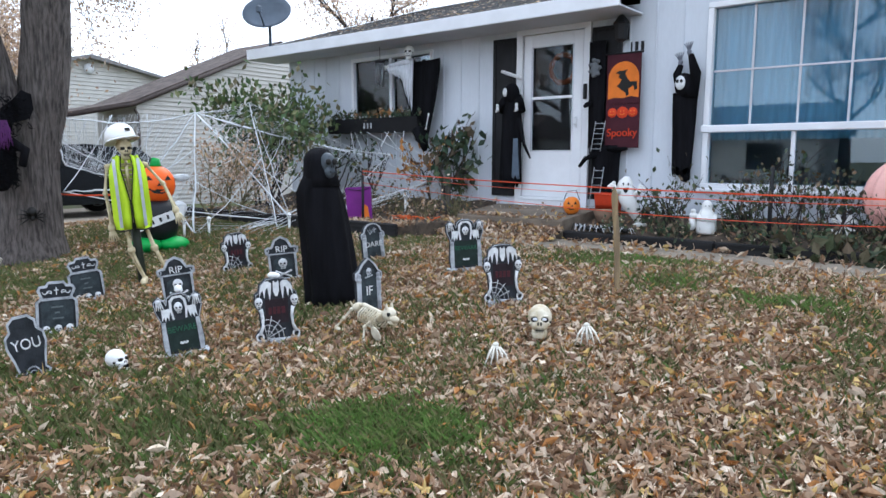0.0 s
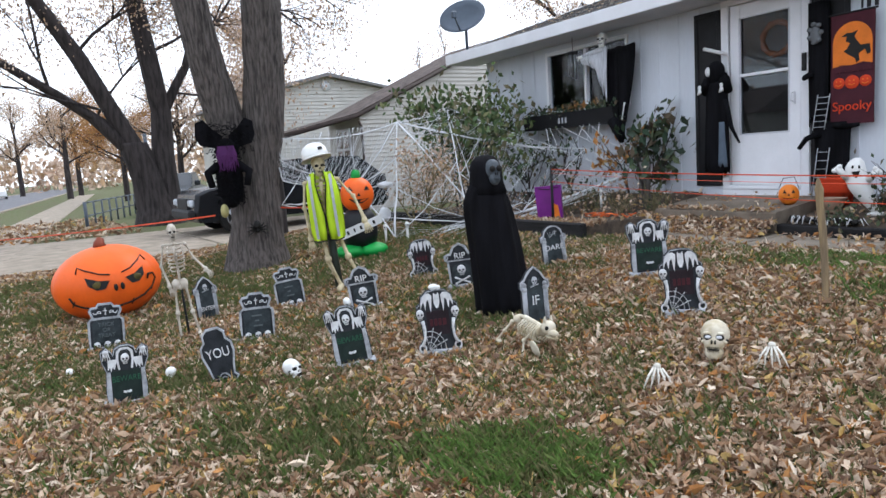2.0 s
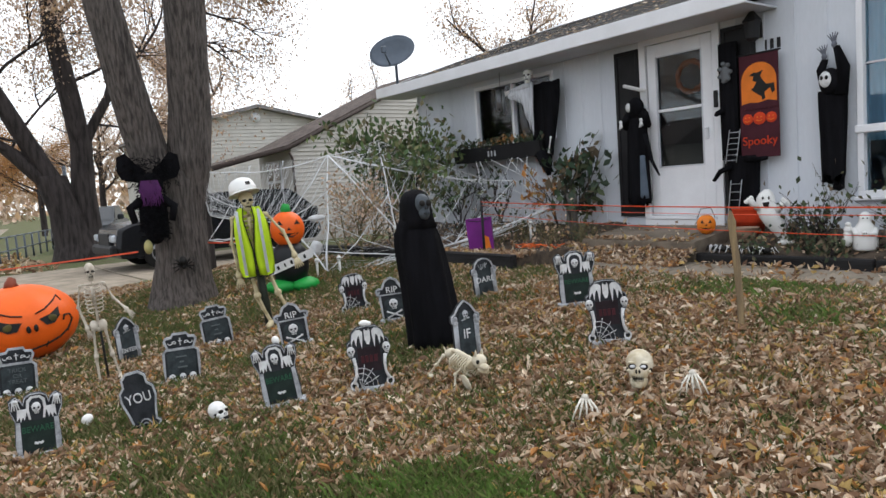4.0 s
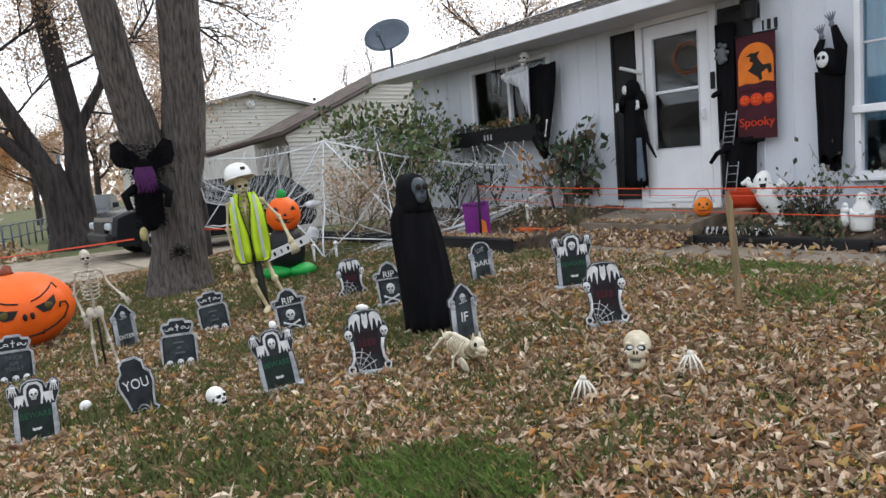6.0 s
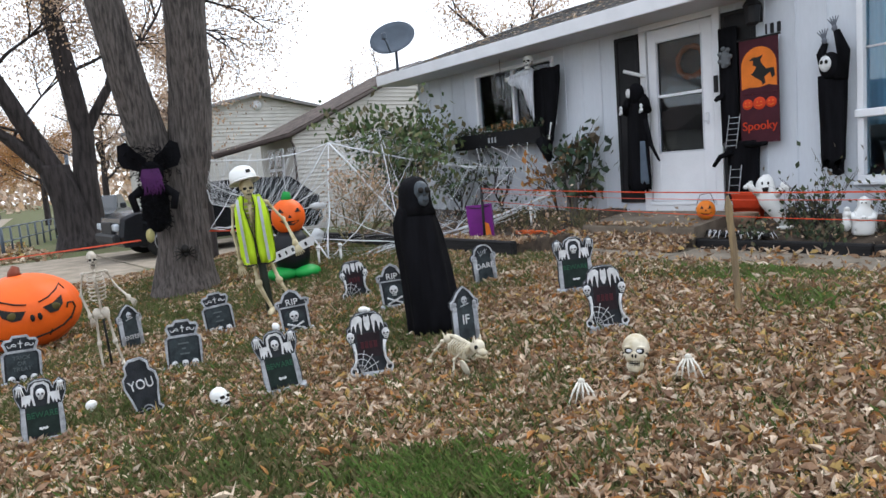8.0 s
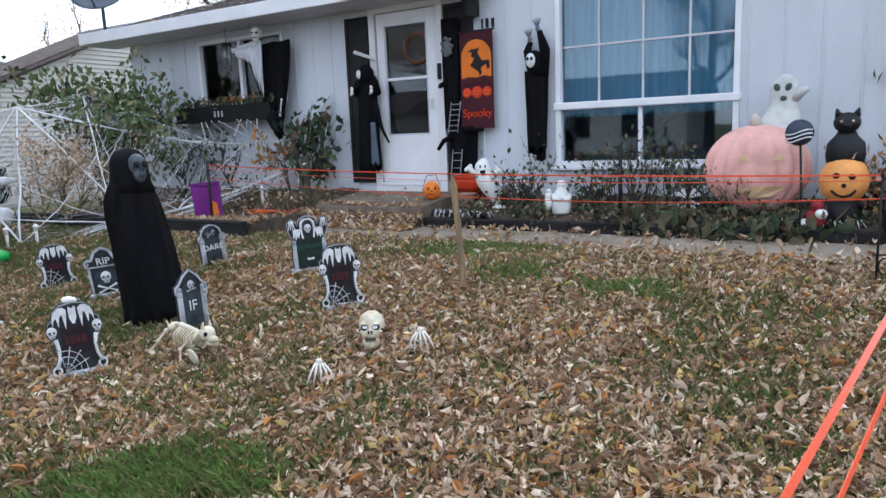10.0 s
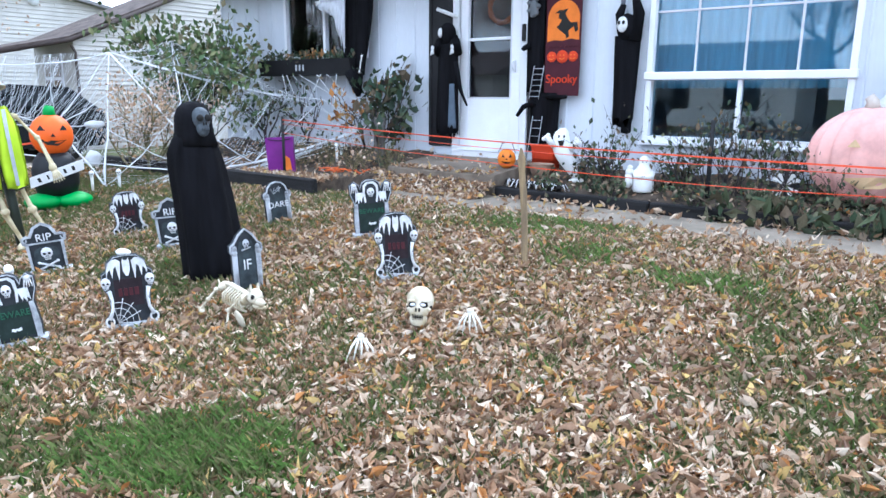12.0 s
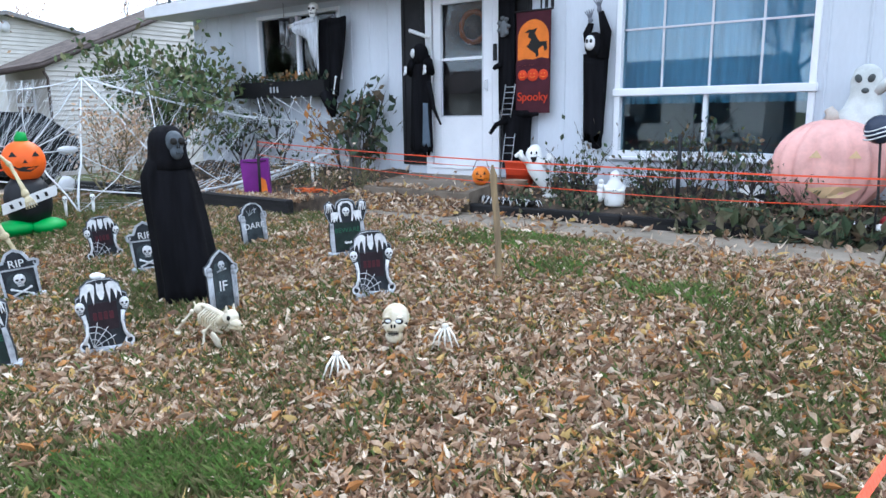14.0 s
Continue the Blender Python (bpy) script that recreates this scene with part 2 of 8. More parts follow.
# ---- mesh tools ----
class Shape:
    """A mesh in the making; ink is the slot that new faces take."""

    def __init__(self):
        self.bm, self.ink = bmesh.new(), 0

    def _ink(self, verts, smooth=True):
        for f in {f for v in verts for f in v.link_faces}:
            f.material_index, f.smooth = self.ink, smooth
        return verts

    def ball(self, c, r, seg=12, rings=8, turn=None):
        r = (r, r, r) if isinstance(r, (int, float)) else r
        m = Matrix.Translation(c) @ (turn or Matrix()) @ Matrix.Diagonal((*r, 1))
        return self._ink(bmesh.ops.create_uvsphere(self.bm, u_segments=seg, v_segments=rings, radius=1, matrix=m)["verts"])

    def box(self, c, s, turn=None, bevel=0.0):
        m = Matrix.Translation(c) @ (turn or Matrix()) @ Matrix.Diagonal((*s, 1))
        v = bmesh.ops.create_cube(self.bm, size=1, matrix=m)["verts"]
        if bevel:
            e = list({e for x in v for e in x.link_edges})
            out = bmesh.ops.bevel(self.bm, geom=e, offset=bevel, segments=1, affect="EDGES")
            return self._ink(out["verts"], False)
        return self._ink(v, False)

    def span(self, x0, x1, y0, y1, z0, z1, bevel=0.0):
        return self.box(((x0 + x1) / 2, (y0 + y1) / 2, (z0 + z1) / 2), (abs(x1 - x0), abs(y1 - y0), abs(z1 - z0)), None, bevel)

    def rings(self, rows, closed=True, caps=True, smooth=True):
        """A skin over rows of points."""
        made = [[self.bm.verts.new(p) for p in row] for row in rows]
        n = len(made[0])
        faces = []
        for a, b in zip(made, made[1:]):
            for i in range(n if closed else n - 1):
                faces.append(self.bm.faces.new((a[i], a[(i + 1) % n], b[(i + 1) % n], b[i])))
        if caps and closed:
            faces += [self.bm.faces.new(made[0][::-1]), self.bm.faces.new(made[-1])]
        for f in faces:
            f.material_index, f.smooth = self.ink, smooth
        return made

    def tube(self, pts, rads, n=8, caps=True):
        pts = [Vector(p) for p in pts]
        rads = [rads] * len(pts) if isinstance(rads, (int, float)) else rads
        rows, side = [], None
        for i, p in enumerate(pts):
            d = (pts[min(i + 1, len(pts) - 1)] - pts[max(i - 1, 0)]).normalized()
            if side is None:
                side = d.orthogonal().normalized()
            side = (side - d * side.dot(d)).normalized()
            up = d.cross(side)
            rows.append([p + rads[i] * (math.cos(a) * side + math.sin(a) * up) for a in (2 * math.pi * k / n for k in range(n))])
        return self.rings(rows, True, caps)

    def poly(self, pts, y0, y1, m=None):
        """A flat outline in x and z, as thick as from y0 (front) to y1 (back)."""
        m = m or Matrix()
        a = [self.bm.verts.new(m @ Vector((x, y0, z))) for x, z in pts]
        b = [self.bm.verts.new(m @ Vector((x, y1, z))) for x, z in pts]
        n = len(pts)
        fs = [self.bm.faces.new(a), self.bm.faces.new(b[::-1])]
        fs += [self.bm.faces.new((a[i], b[i], b[(i + 1) % n], a[(i + 1) % n])) for i in range(n)]
        for f in fs:
            f.material_index, f.smooth = self.ink, False

    def ribbon(self, pts, w, y0, y1, closed=False, m=None):
        """A raised band along a line in x and z."""
        m = m or Matrix()
        pts = [Vector((x, z)) for x, z in pts]
        n = len(pts)
        left, right = [], []
        for i, p in enumerate(pts):
            a, b = (pts[(i - 1) % n], pts[(i + 1) % n]) if closed else (pts[max(i - 1, 0)], pts[min(i + 1, n - 1)])
            d = (b - a).normalized()
            o = Vector((-d.y, d.x)) * w / 2
            left.append(p + o), right.append(p - o)
        rows = [[m @ Vector((l.x, y0, l.y)), m @ Vector((r.x, y0, r.y)), m @ Vector((r.x, y1, r.y)), m @ Vector((l.x, y1, l.y))] for l, r in zip(left, right)]
        if closed:
            rows.append(rows[0])
        self.rings(rows, True, not closed, False)

    def words(self, text, size, m, depth=0.003):
        cu = bpy.data.curves.new("lettering", "FONT")
        cu.body, cu.size, cu.extrude, cu.align_x, cu.align_y = text, size, depth, "CENTER", "CENTER"
        ob = bpy.data.objects.new("lettering", cu)
        me = bpy.data.meshes.new_from_object(ob)
        me.transform(m @ pose(0, 0, 0, 90, 0, 0))
        k = len(self.bm.faces)
        self.bm.from_mesh(me)
        self.bm.faces.ensure_lookup_table()
        for f in self.bm.faces[k:]:
            f.material_index, f.smooth = self.ink, False
        bpy.data.objects.remove(ob)
        bpy.data.meshes.remove(me)

    def done(self, name, mats):
        bmesh.ops.recalc_face_normals(self.bm, faces=self.bm.faces[:])
        me = bpy.data.meshes.new(name)
        self.bm.to_mesh(me)
        self.bm.free()
        for x in mats if isinstance(mats, (list, tuple)) else [mats]:
            me.materials.append(x)
        return me


def solid(name, shape, mats, label="", category="", group="", kind="", at=None):
    ob = new(name, shape.done(name, mats))
    if at is not None:
        ob.matrix_basis = at
    return tagged(ob, label, category, group, kind)


def base(name, label, category, at=None, group="", kind=""):
    ob = new(name)
    ob.empty_display_size = 0.1
    if at is not None:
        ob.matrix_basis = at
    return tagged(ob, label, category, group, kind)


def part(name, shape, mats, parent, label=""):
    ob = new(name, shape.done(name, mats))
    ob.parent = parent
    return tagged(ob, label)


def raw(name, verts, faces, mats, smooth=False):
    me = bpy.data.meshes.new(name)
    me.from_pydata(verts, [], faces)
    for x in mats if isinstance(mats, (list, tuple)) else [mats]:
        me.materials.append(x)
    if smooth:
        me.polygons.foreach_set("use_smooth", [True] * len(me.polygons))
    return me


def gz(x, y):
    """The height of the lawn."""
    def smax(a, b, k):
        h = max(k - abs(a - b), 0) / k
        return max(a, b) + h * h * k / 4
    v = smax(0.13 * (y + 2.3), -0.36, 0.15)
    v = -smax(-v, 0.0, 0.06)
    s = min(max((-6 - x) / 3, 0), 1)
    return v * (1 - s) - 0.33 * s


def facing(x, y, off=0.0):
    """The turn, in degrees, that faces a thing to the path's side of the lawn."""
    return math.degrees(math.atan2(4.35 - x, -(-7.1 - y))) + off


def bumps(x, y, f=1.0, s=0):
    return noise.noise(Vector((x * f, y * f, 3.7 + s)))


# ---- ground, walk, drive, street ----
def axis(a, b, step, far):
    mid = list(np.arange(a, b + 1e-6, step))
    out = [a - d for d in (0.6, 1.6, 3.5, 7, 14, 30, 70, 160, far)][::-1]
    return out + mid + [b + d for d in (0.6, 1.6, 3.5, 7, 14, 30, 70, 160, far)]


gx, gy = axis(-9, 8, 0.12, 900), axis(-9.5, 1.0, 0.12, 900)
vs, fs = [], []
for yv in gy:
    for xv in gx:
        near = 1.0 if -9 <= xv <= 8 and -9.5 <= yv <= -1.7 else 0.0
        vs.append((xv, yv, gz(xv, min(max(yv, -9), 0)) + near * (0.018 * bumps(xv, yv, 1.6) + 0.01 * bumps(xv, yv, 6)) - 0.012))
nx = len(gx)
for j in range(len(gy) - 1):
    for i in range(nx - 1):
        fs.append((j * nx + i, j * nx + i + 1, (j + 1) * nx + i + 1, (j + 1) * nx + i))
tagged(new("ground", raw("ground", vs, fs, SOIL, True)), "lawn soil with thin autumn grass sloping to the street", "ground", kind="structure")

walk_base = base("walkway", "tan concrete front walk strewn with leaves", "walkway", kind="structure")
slab_x = [-0.75, 0.5, 1.7, 2.9, 4.1, 5.3, 6.5, 7.7]
for a, b in zip(slab_x, slab_x[1:]):
    s = Shape()
    s.span(a + 0.008, b - 0.008, -1.72 + 0.02 * random.random(), -0.88, -0.08, 0.004 + 0.01 * random.random(), 0.008)
    part("slab", s, CONCRETE, walk_base)
s = Shape()
s.rings([[(x, -0.92, -0.1), (x, -0.92, 0.205), (x, -0.90, 0.22), (x, -0.02, 0.305), (x, -0.02, -0.1)] for x in (-1.05, 0.42)], smooth=False)
solid("porch_slab", s, mat("brown_stained_concrete", (0.22, 0.18, 0.14), 0.9, var=0.2, scale=5, fine=90, bump=0.4, dark=(0.13, 0.105, 0.08)), "tilted low concrete porch slab before the front door", "porch", kind="structure")
bank = [[(x, y, z + 0.02 * bumps(x, y, 5)) for x in np.arange(-1.35, 0.46, 0.1).tolist()] for y, z in ((-0.90, 0.13), (-1.0, 0.10), (-1.1, 0.055), (-1.22, 0.01), (-1.3, -0.04))]
s = Shape()
s.rings(bank, closed=False, caps=False)
solid("leaf_bank", s, BED, "dark soil bank piled against the porch slab", "ground", kind="structure")
s = Shape()
for a, b in ((0.2, -4.0), (-4.05, -8.0)):
    s.span(-13.2, -7.6, b, a, -0.5, -0.315 if a > -3 else -0.32, 0.01)
s.bm.verts.ensure_lookup_table()
solid("driveway", s, CONCRETE, "pale concrete driveway beside the lawn", "driveway", kind="structure")
STREET = pose(-7, -8.2, 0, 0, 0, -6.6)
s = Shape()
for i in range(26):
    s.span(-2.5 * i - 2.48, -2.5 * i, -0.9, 0.5, -0.5, -0.315, 0.01)
solid("sidewalk", s, CONCRETE, "concrete sidewalk along the street", "sidewalk", kind="structure", at=STREET)
s = Shape()
s.span(-160, 60, -11.0, -3.2, -0.6, -0.34)
solid("road", s, ASPHALT, "worn grey asphalt residential street", "road", kind="structure", at=STREET)
s = Shape()
s.span(-160, 60, -3.2, -3.0, -0.6, -0.27, 0.02)
s.span(-160, 60, -11.2, -11.0, -0.6, -0.27, 0.02)
solid("kerb", s, CONCRETE, "concrete kerb along the street", "kerb", kind="structure", at=STREET)

# ---- the white house ----
XL, XR, EAVE, OVER = -5.4, 5.05, 2.50, 0.58
OPEN = [(-3.85, -2.22, 1.50, 2.40), (-0.78, 0.22, 0.17, 2.50), (1.60, 3.40, 0.58, 2.50)]
s = Shape()
xs = sorted({XL, XR, 0.82, *[v for o in OPEN for v in o[:2]]})
for a, b in zip(xs, xs[1:]):
    top = 3.7 if a >= 0.8 else 2.62
    hole = next((o for o in OPEN if o[0] <= a + 1e-6 and b <= o[1] + 1e-6), None)
    for z0, z1 in ((0.0, hole[2]), (hole[3], top)) if hole else ((0.0, top),):
        if z1 - z0 > 0.01:
            s.span(a, b, 0.0, 0.14, z0 - (0.3 if z0 == 0 else 0), z1)
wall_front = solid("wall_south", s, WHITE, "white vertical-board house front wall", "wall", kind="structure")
bx = XL + 0.02
while bx < XR:
    top = 3.65 if bx > 0.84 else 2.55
    zs = [(0.0, top)]
    for o in OPEN:
        if o[0] - 0.06 < bx < o[1] + 0.06:
            zs = [(0.0, o[2] - 0.07), (o[3] + 0.1, top)]
    for z0, z1 in zs:
        if z1 - z0 > 0.1:
            s = Shape()
            s.span(bx - 0.011, bx + 0.011, -0.012, 0.002, z0, z1, 0.004)
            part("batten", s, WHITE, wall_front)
    bx += 0.305
s = Shape()
s.span(XL, XL + 0.14, 0.14, 8.0, -0.3, 2.62)
s.poly([(0.0, 2.62), (8.0, 2.62), (4.0, 3.95)], 0, 0.14, pose(XL + 0.14, 0, 0, 0, 0, 90))
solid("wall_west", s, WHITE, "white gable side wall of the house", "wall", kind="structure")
s = Shape()
s.span(XR - 0.14, XR, 0.14, 8.0, -0.3, 3.7)
s.span(XL, XR, 8.0, 8.14, -0.3, 3.7)
s.span(XL + 0.14, XR - 0.14, 2.6, 2.7, 0, 2.6)
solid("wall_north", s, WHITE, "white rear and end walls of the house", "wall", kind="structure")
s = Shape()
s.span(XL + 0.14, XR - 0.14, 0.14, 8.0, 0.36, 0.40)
solid("floor", s, DARKROOM, "indoor floor coloured dark for the unlit room", "floor", kind="structure")
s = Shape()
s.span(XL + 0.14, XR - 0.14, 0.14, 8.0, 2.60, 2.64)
solid("ceiling", s, DARKROOM, "indoor ceiling coloured dark for the unlit room", "ceiling", kind="structure")
# roof: a low slope over the western part, a higher one over the eastern
roof = base("roof", "low grey asphalt-shingle roof with a white fascia", "roof", kind="structure")
PITCH = math.tan(radians(17.5))
s = Shape()
zt = EAVE + 0.16
x0, x1, y0, yr = XL - 0.35, 0.86, -OVER, 4.2
s.rings([[(x, y0, zt - 0.03), (x, yr, zt - 0.03 + PITCH * (yr - y0)), (x, 2 * yr - y0, zt - 0.03), (x, 2 * yr - y0, zt - 0.10), (x, yr, zt - 0.10 + PITCH * (yr - y0)), (x, y0, zt - 0.10)] for x in (x0, x1)], smooth=False)
part("deck", s, SHINGLE, roof)
s = Shape()
s.span(x0, x1, y0 - 0.025, y0, EAVE, zt, 0.004)
part("fascia", s, TRIM, roof)
s = Shape()
for sg, e in ((1, 0.0), (-1, 2 * yr - 2 * y0)):
    a, b = Vector((x0 - 0.02, y0, zt - 0.08)), Vector((x0 - 0.02, yr, zt - 0.08 + PITCH * (yr - y0)))
    if sg < 0:
        a.y = 2 * yr - y0
    s.rings([[p + Vector((dx, 0, dz)) for dx, dz in ((-0.01, -0.09), (0.01, -0.09), (0.01, 0.07), (-0.01, 0.07))] for p in (a, b)], smooth=False)
part("rake_board", s, TRIM, roof)
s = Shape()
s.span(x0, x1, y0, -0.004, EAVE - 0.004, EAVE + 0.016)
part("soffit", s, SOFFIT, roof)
rows = 17
tri = raw("shingle", [(0, 0, 0), (0.3, 0, 0), (0.3, 0.28, 0), (0, 0.28, 0), (0, 0, 0.012), (0.3, 0, 0.012), (0.3, 0.28, 0.004), (0, 0.28, 0.004)], [(4, 5, 6, 7), (0, 1, 5, 4), (1, 2, 6, 5), (3, 0, 4, 7)], SHINGLE)
count = 0
shingle_rest = ([], [])
for r in range(rows):
    for c in range(21):
        y = y0 + 0.26 * r * 0.955
        m = Matrix.Translation((x0 + 0.302 * c - (0.15 if r % 2 else 0) , y, zt - 0.028 + PITCH * (y - y0))) @ pose(0, 0, 0, 17.5, 0, random.uniform(-0.4, 0.4))
        if r < 12:
            ob = new("shingle", tri)
            ob.parent = roof
            ob.matrix_basis = m
        else:
            k = len(shingle_rest[0])
            shingle_rest[0].extend([m @ v.co for v in tri.vertices])
            shingle_rest[1].extend([[k + i for i in p.vertices] for p in tri.polygons])
ob = new("shingle_field", raw("shingle_field", *shingle_rest, SHINGLE))
ob.parent = roof
tagged(ob, "weathered grey shingles near the ridge", kind="stuff")
s = Shape()
s.rings([[(x, -0.45, 3.72), (x, 4.2, 4.9), (x, 8.6, 3.72), (x, 8.6, 3.6), (x, 4.2, 4.78), (x, -0.45, 3.6)] for x in (0.9, XR + 0.4)], smooth=False)
solid("roof_east", s, SHINGLE, "higher shingle roof over the picture-window room", "roof", kind="structure")


def frame_bars(parent, name, x0, x1, z0, z1, w, y0, y1, material=None):
    """Four sides of a frame round an opening, butted."""
    for a, b, c, d in ((x0, x1, z1 - w, z1), (x0, x1, z0, z0 + w), (x0, x0 + w, z0 + w, z1 - w), (x1 - w, x1, z0 + w, z1 - w)):
        s = Shape()
        s.span(a, b, y0, y1, c, d, 0.004)
        part(name, s, material or TRIM, parent)


def pane(parent, x0, x1, y, z0, z1, glass=None):
    s = Shape()
    s.span(x0, x1, y, y + 0.006, z0, z1)
    ob = part("pane", s, glass or GLASS, parent)
    ob.visible_shadow = False
    return ob


# picture window
win = base("window_1", "large white picture window with a grid above two sashes", "window", kind="structure")
frame_bars(win, "window_frame", 1.595, 3.405, 0.58, 2.52, 0.055, -0.03, 0.10)
s = Shape()
s.span(1.58, 3.42, -0.055, 0.06, 1.175, 1.25, 0.008)
part("mullion", s, TRIM, win)
s = Shape()
s.span(1.57, 3.43, -0.06, 0.0, 0.545, 0.58, 0.006)
part("window_sill", s, TRIM, win)
for x in (2.05, 2.50, 2.945):
    s = Shape()
    s.span(x - 0.011, x + 0.011, 0.028, 0.042, 1.25, 2.465, 0.003)
    part("glazing_bar", s, SOFFIT, win)
s = Shape()
s.span(1.65, 3.35, 0.026, 0.040, 1.805, 1.825, 0.003)
part("glazing_bar", s, SOFFIT, win)
s = Shape()
s.span(2.465, 2.505, -0.01, 0.06, 0.635, 1.175, 0.004)
part("sash_stile", s, TRIM, win)
pane(win, 1.65, 3.35, 0.048, 1.25, 2.465, BLUEGLASS)
pane(win, 1.65, 2.465, 0.05, 0.635, 1.175, BLUEGLASS)
pane(win, 2.505, 3.35, 0.03, 0.635, 1.175, BLUEGLASS)
# The pale blue of this sheet stands in for sky mirrored in the upper panes.
rows = []
for z in (1.1, 2.6):
    rows.append([(1.5 + 0.02 * i, 0.20 + 0.02 * math.sin(i * 0.9), z) for i in range(101)])
s = Shape()
s.rings(rows, closed=False, caps=False)
solid("curtain", s, SKYSHEET, "pale blue folded sheet in place of sky reflected in the picture window", "curtain")
# small window
win2 = base("window_2", "dark two-part side window with white frame", "window", kind="structure")
frame_bars(win2, "window_frame", -3.86, -2.21, 1.49, 2.41, 0.05, -0.03, 0.10)
s = Shape()
s.span(-3.06, -3.01, -0.015, 0.06, 1.54, 2.36, 0.004)
part("sash_stile", s, TRIM, win2)
pane(win2, -3.81, -3.06, 0.03, 1.54, 2.36)
pane(win2, -3.01, -2.26, 0.045, 1.54, 2.36)

# front door
door = base("door_1", "white storm door with two glass panes", "door", kind="structure")
frame_bars(door, "door_frame", -0.80, 0.24, 0.28, 2.52, 0.09, -0.035, 0.10)
s = Shape()
s.span(-0.71, 0.15, -0.05, 0.10, 0.372, 0.415, 0.006)
part("threshold", s, TRIM, door)
dl, dr, db, dt = -0.69, 0.14, 0.42, 2.42
for a, b, c, d in ((dl, -0.57, db, dt), (0.01, dr, db, dt), (-0.57, 0.01, 2.27, dt), (-0.57, 0.01, db, 0.99)):
    s = Shape()
    s.span(a, b, -0.02, 0.02, c, d, 0.004)
    part("door_panel", s, TRIM, door)
s = Shape()
s.span(-0.575, 0.015, -0.026, 0.022, 1.63, 1.662, 0.003)
part("glass_rail", s, TRIM, door)
for x0_, x1_, z0_, z1_ in ((-0.58, -0.563, 0.985, 2.275), (0.003, 0.02, 0.985, 2.275), (-0.563, 0.003, 0.985, 1.0), (-0.563, 0.003, 2.26, 2.275)):
    s = Shape()
    s.span(x0_, x1_, -0.028, -0.018, z0_, z1_, 0.003)
    part("glazing_bead", s, SOFFIT, door)
pane(door, -0.57, 0.01, 0.0, 0.99, 1.63)
pane(door, -0.57, 0.01, 0.008, 1.662, 2.27)
s = Shape()
s.span(0.055, 0.085, -0.05, -0.02, 1.27, 1.40, 0.006)
s.tube([(0.07, -0.05, 1.30), (0.07, -0.085, 1.31), (0.07, -0.085, 1.38), (0.07, -0.05, 1.39)], 0.008, 6)
part("handle", s, TRIM, door, "white door handle")
s = Shape()
s.span(0.168, 0.212, -0.06, -0.036, 1.60, 1.78, 0.004)
part("doorbell", s, BLACKPAINT, door, "black doorbell housing")
s = Shape()
s.span(-0.72, 0.16, 0.12, 0.135, 0.41, 2.45)
solid("inner_door", s, mat("brown_inner_door", (0.05, 0.035, 0.03), 0.5), "dark inner door behind the storm door", "door", kind="structure")
s = Shape()
s.tube([(0.17 * math.cos(a) - 0.2, 0.105, 2.0 + 0.17 * math.sin(a)) for a in (2 * math.pi * k / 24 for k in range(25))], [0.025 + 0.006 * (k % 3) for k in range(25)], 6, False)
solid("wreath", s, mat("orange_wreath_tinsel", (0.45, 0.09, 0.02), 0.8, bump=0.6), "orange tinsel wreath hung on the inner door", "wreath")
for i, (a, b) in enumerate(((-1.165, -0.815), (0.255, 0.63))):
    sh = base("shutter", "black louvred shutter beside the front door", "shutter", group="door shutters", kind="structure")
    frame_bars(sh, "shutter_frame", a, b, 0.41, 2.42, 0.045, -0.035, -0.002, BLACKPAINT)
    s = Shape()
    s.span(a + 0.045, b - 0.045, -0.02, -0.004, 0.455, 2.375)
    part("shutter_panel", s, BLACKPAINT, sh)

# ---- the graves ----
def arc(cx, cz, r, a0, a1, n=10, rz=None):
    return [(cx + r * math.cos(radians(a)), cz + (rz or r) * math.sin(radians(a))) for a in (a0 + (a1 - a0) * k / n for k in range(n + 1))]


def mirror(half):
    return half + [(-x, z) for x, z in half[::-1]]


def flat_skull(s, x, z, r, y, pale=0, dark=1):
    s.ink = pale
    s.ball((x, y, z + 0.12 * r), (0.82 * r, 0.008, 0.85 * r), 12, 6)
    s.box((x, y, z - 0.72 * r), (0.85 * r, 0.012, 0.5 * r), None, 0.003)
    s.ink = dark
    for k in (-1, 1):
        s.ball((x + k * 0.34 * r, y - 0.007, z + 0.02 * r), (0.22 * r, 0.004, 0.2 * r), 8, 4)
        s.ball((x + k * 0.11 * r, y - 0.008, z - 0.34 * r), (0.06 * r, 0.003, 0.13 * r), 6, 4)
    s.box((x, y - 0.006, z - 0.72 * r), (0.7 * r, 0.004, 0.05 * r))
    for k in (-2, -1, 0, 1, 2):
        s.box((x + k * 0.14 * r, y - 0.006, z - 0.72 * r), (0.025 * r, 0.004, 0.34 * r))


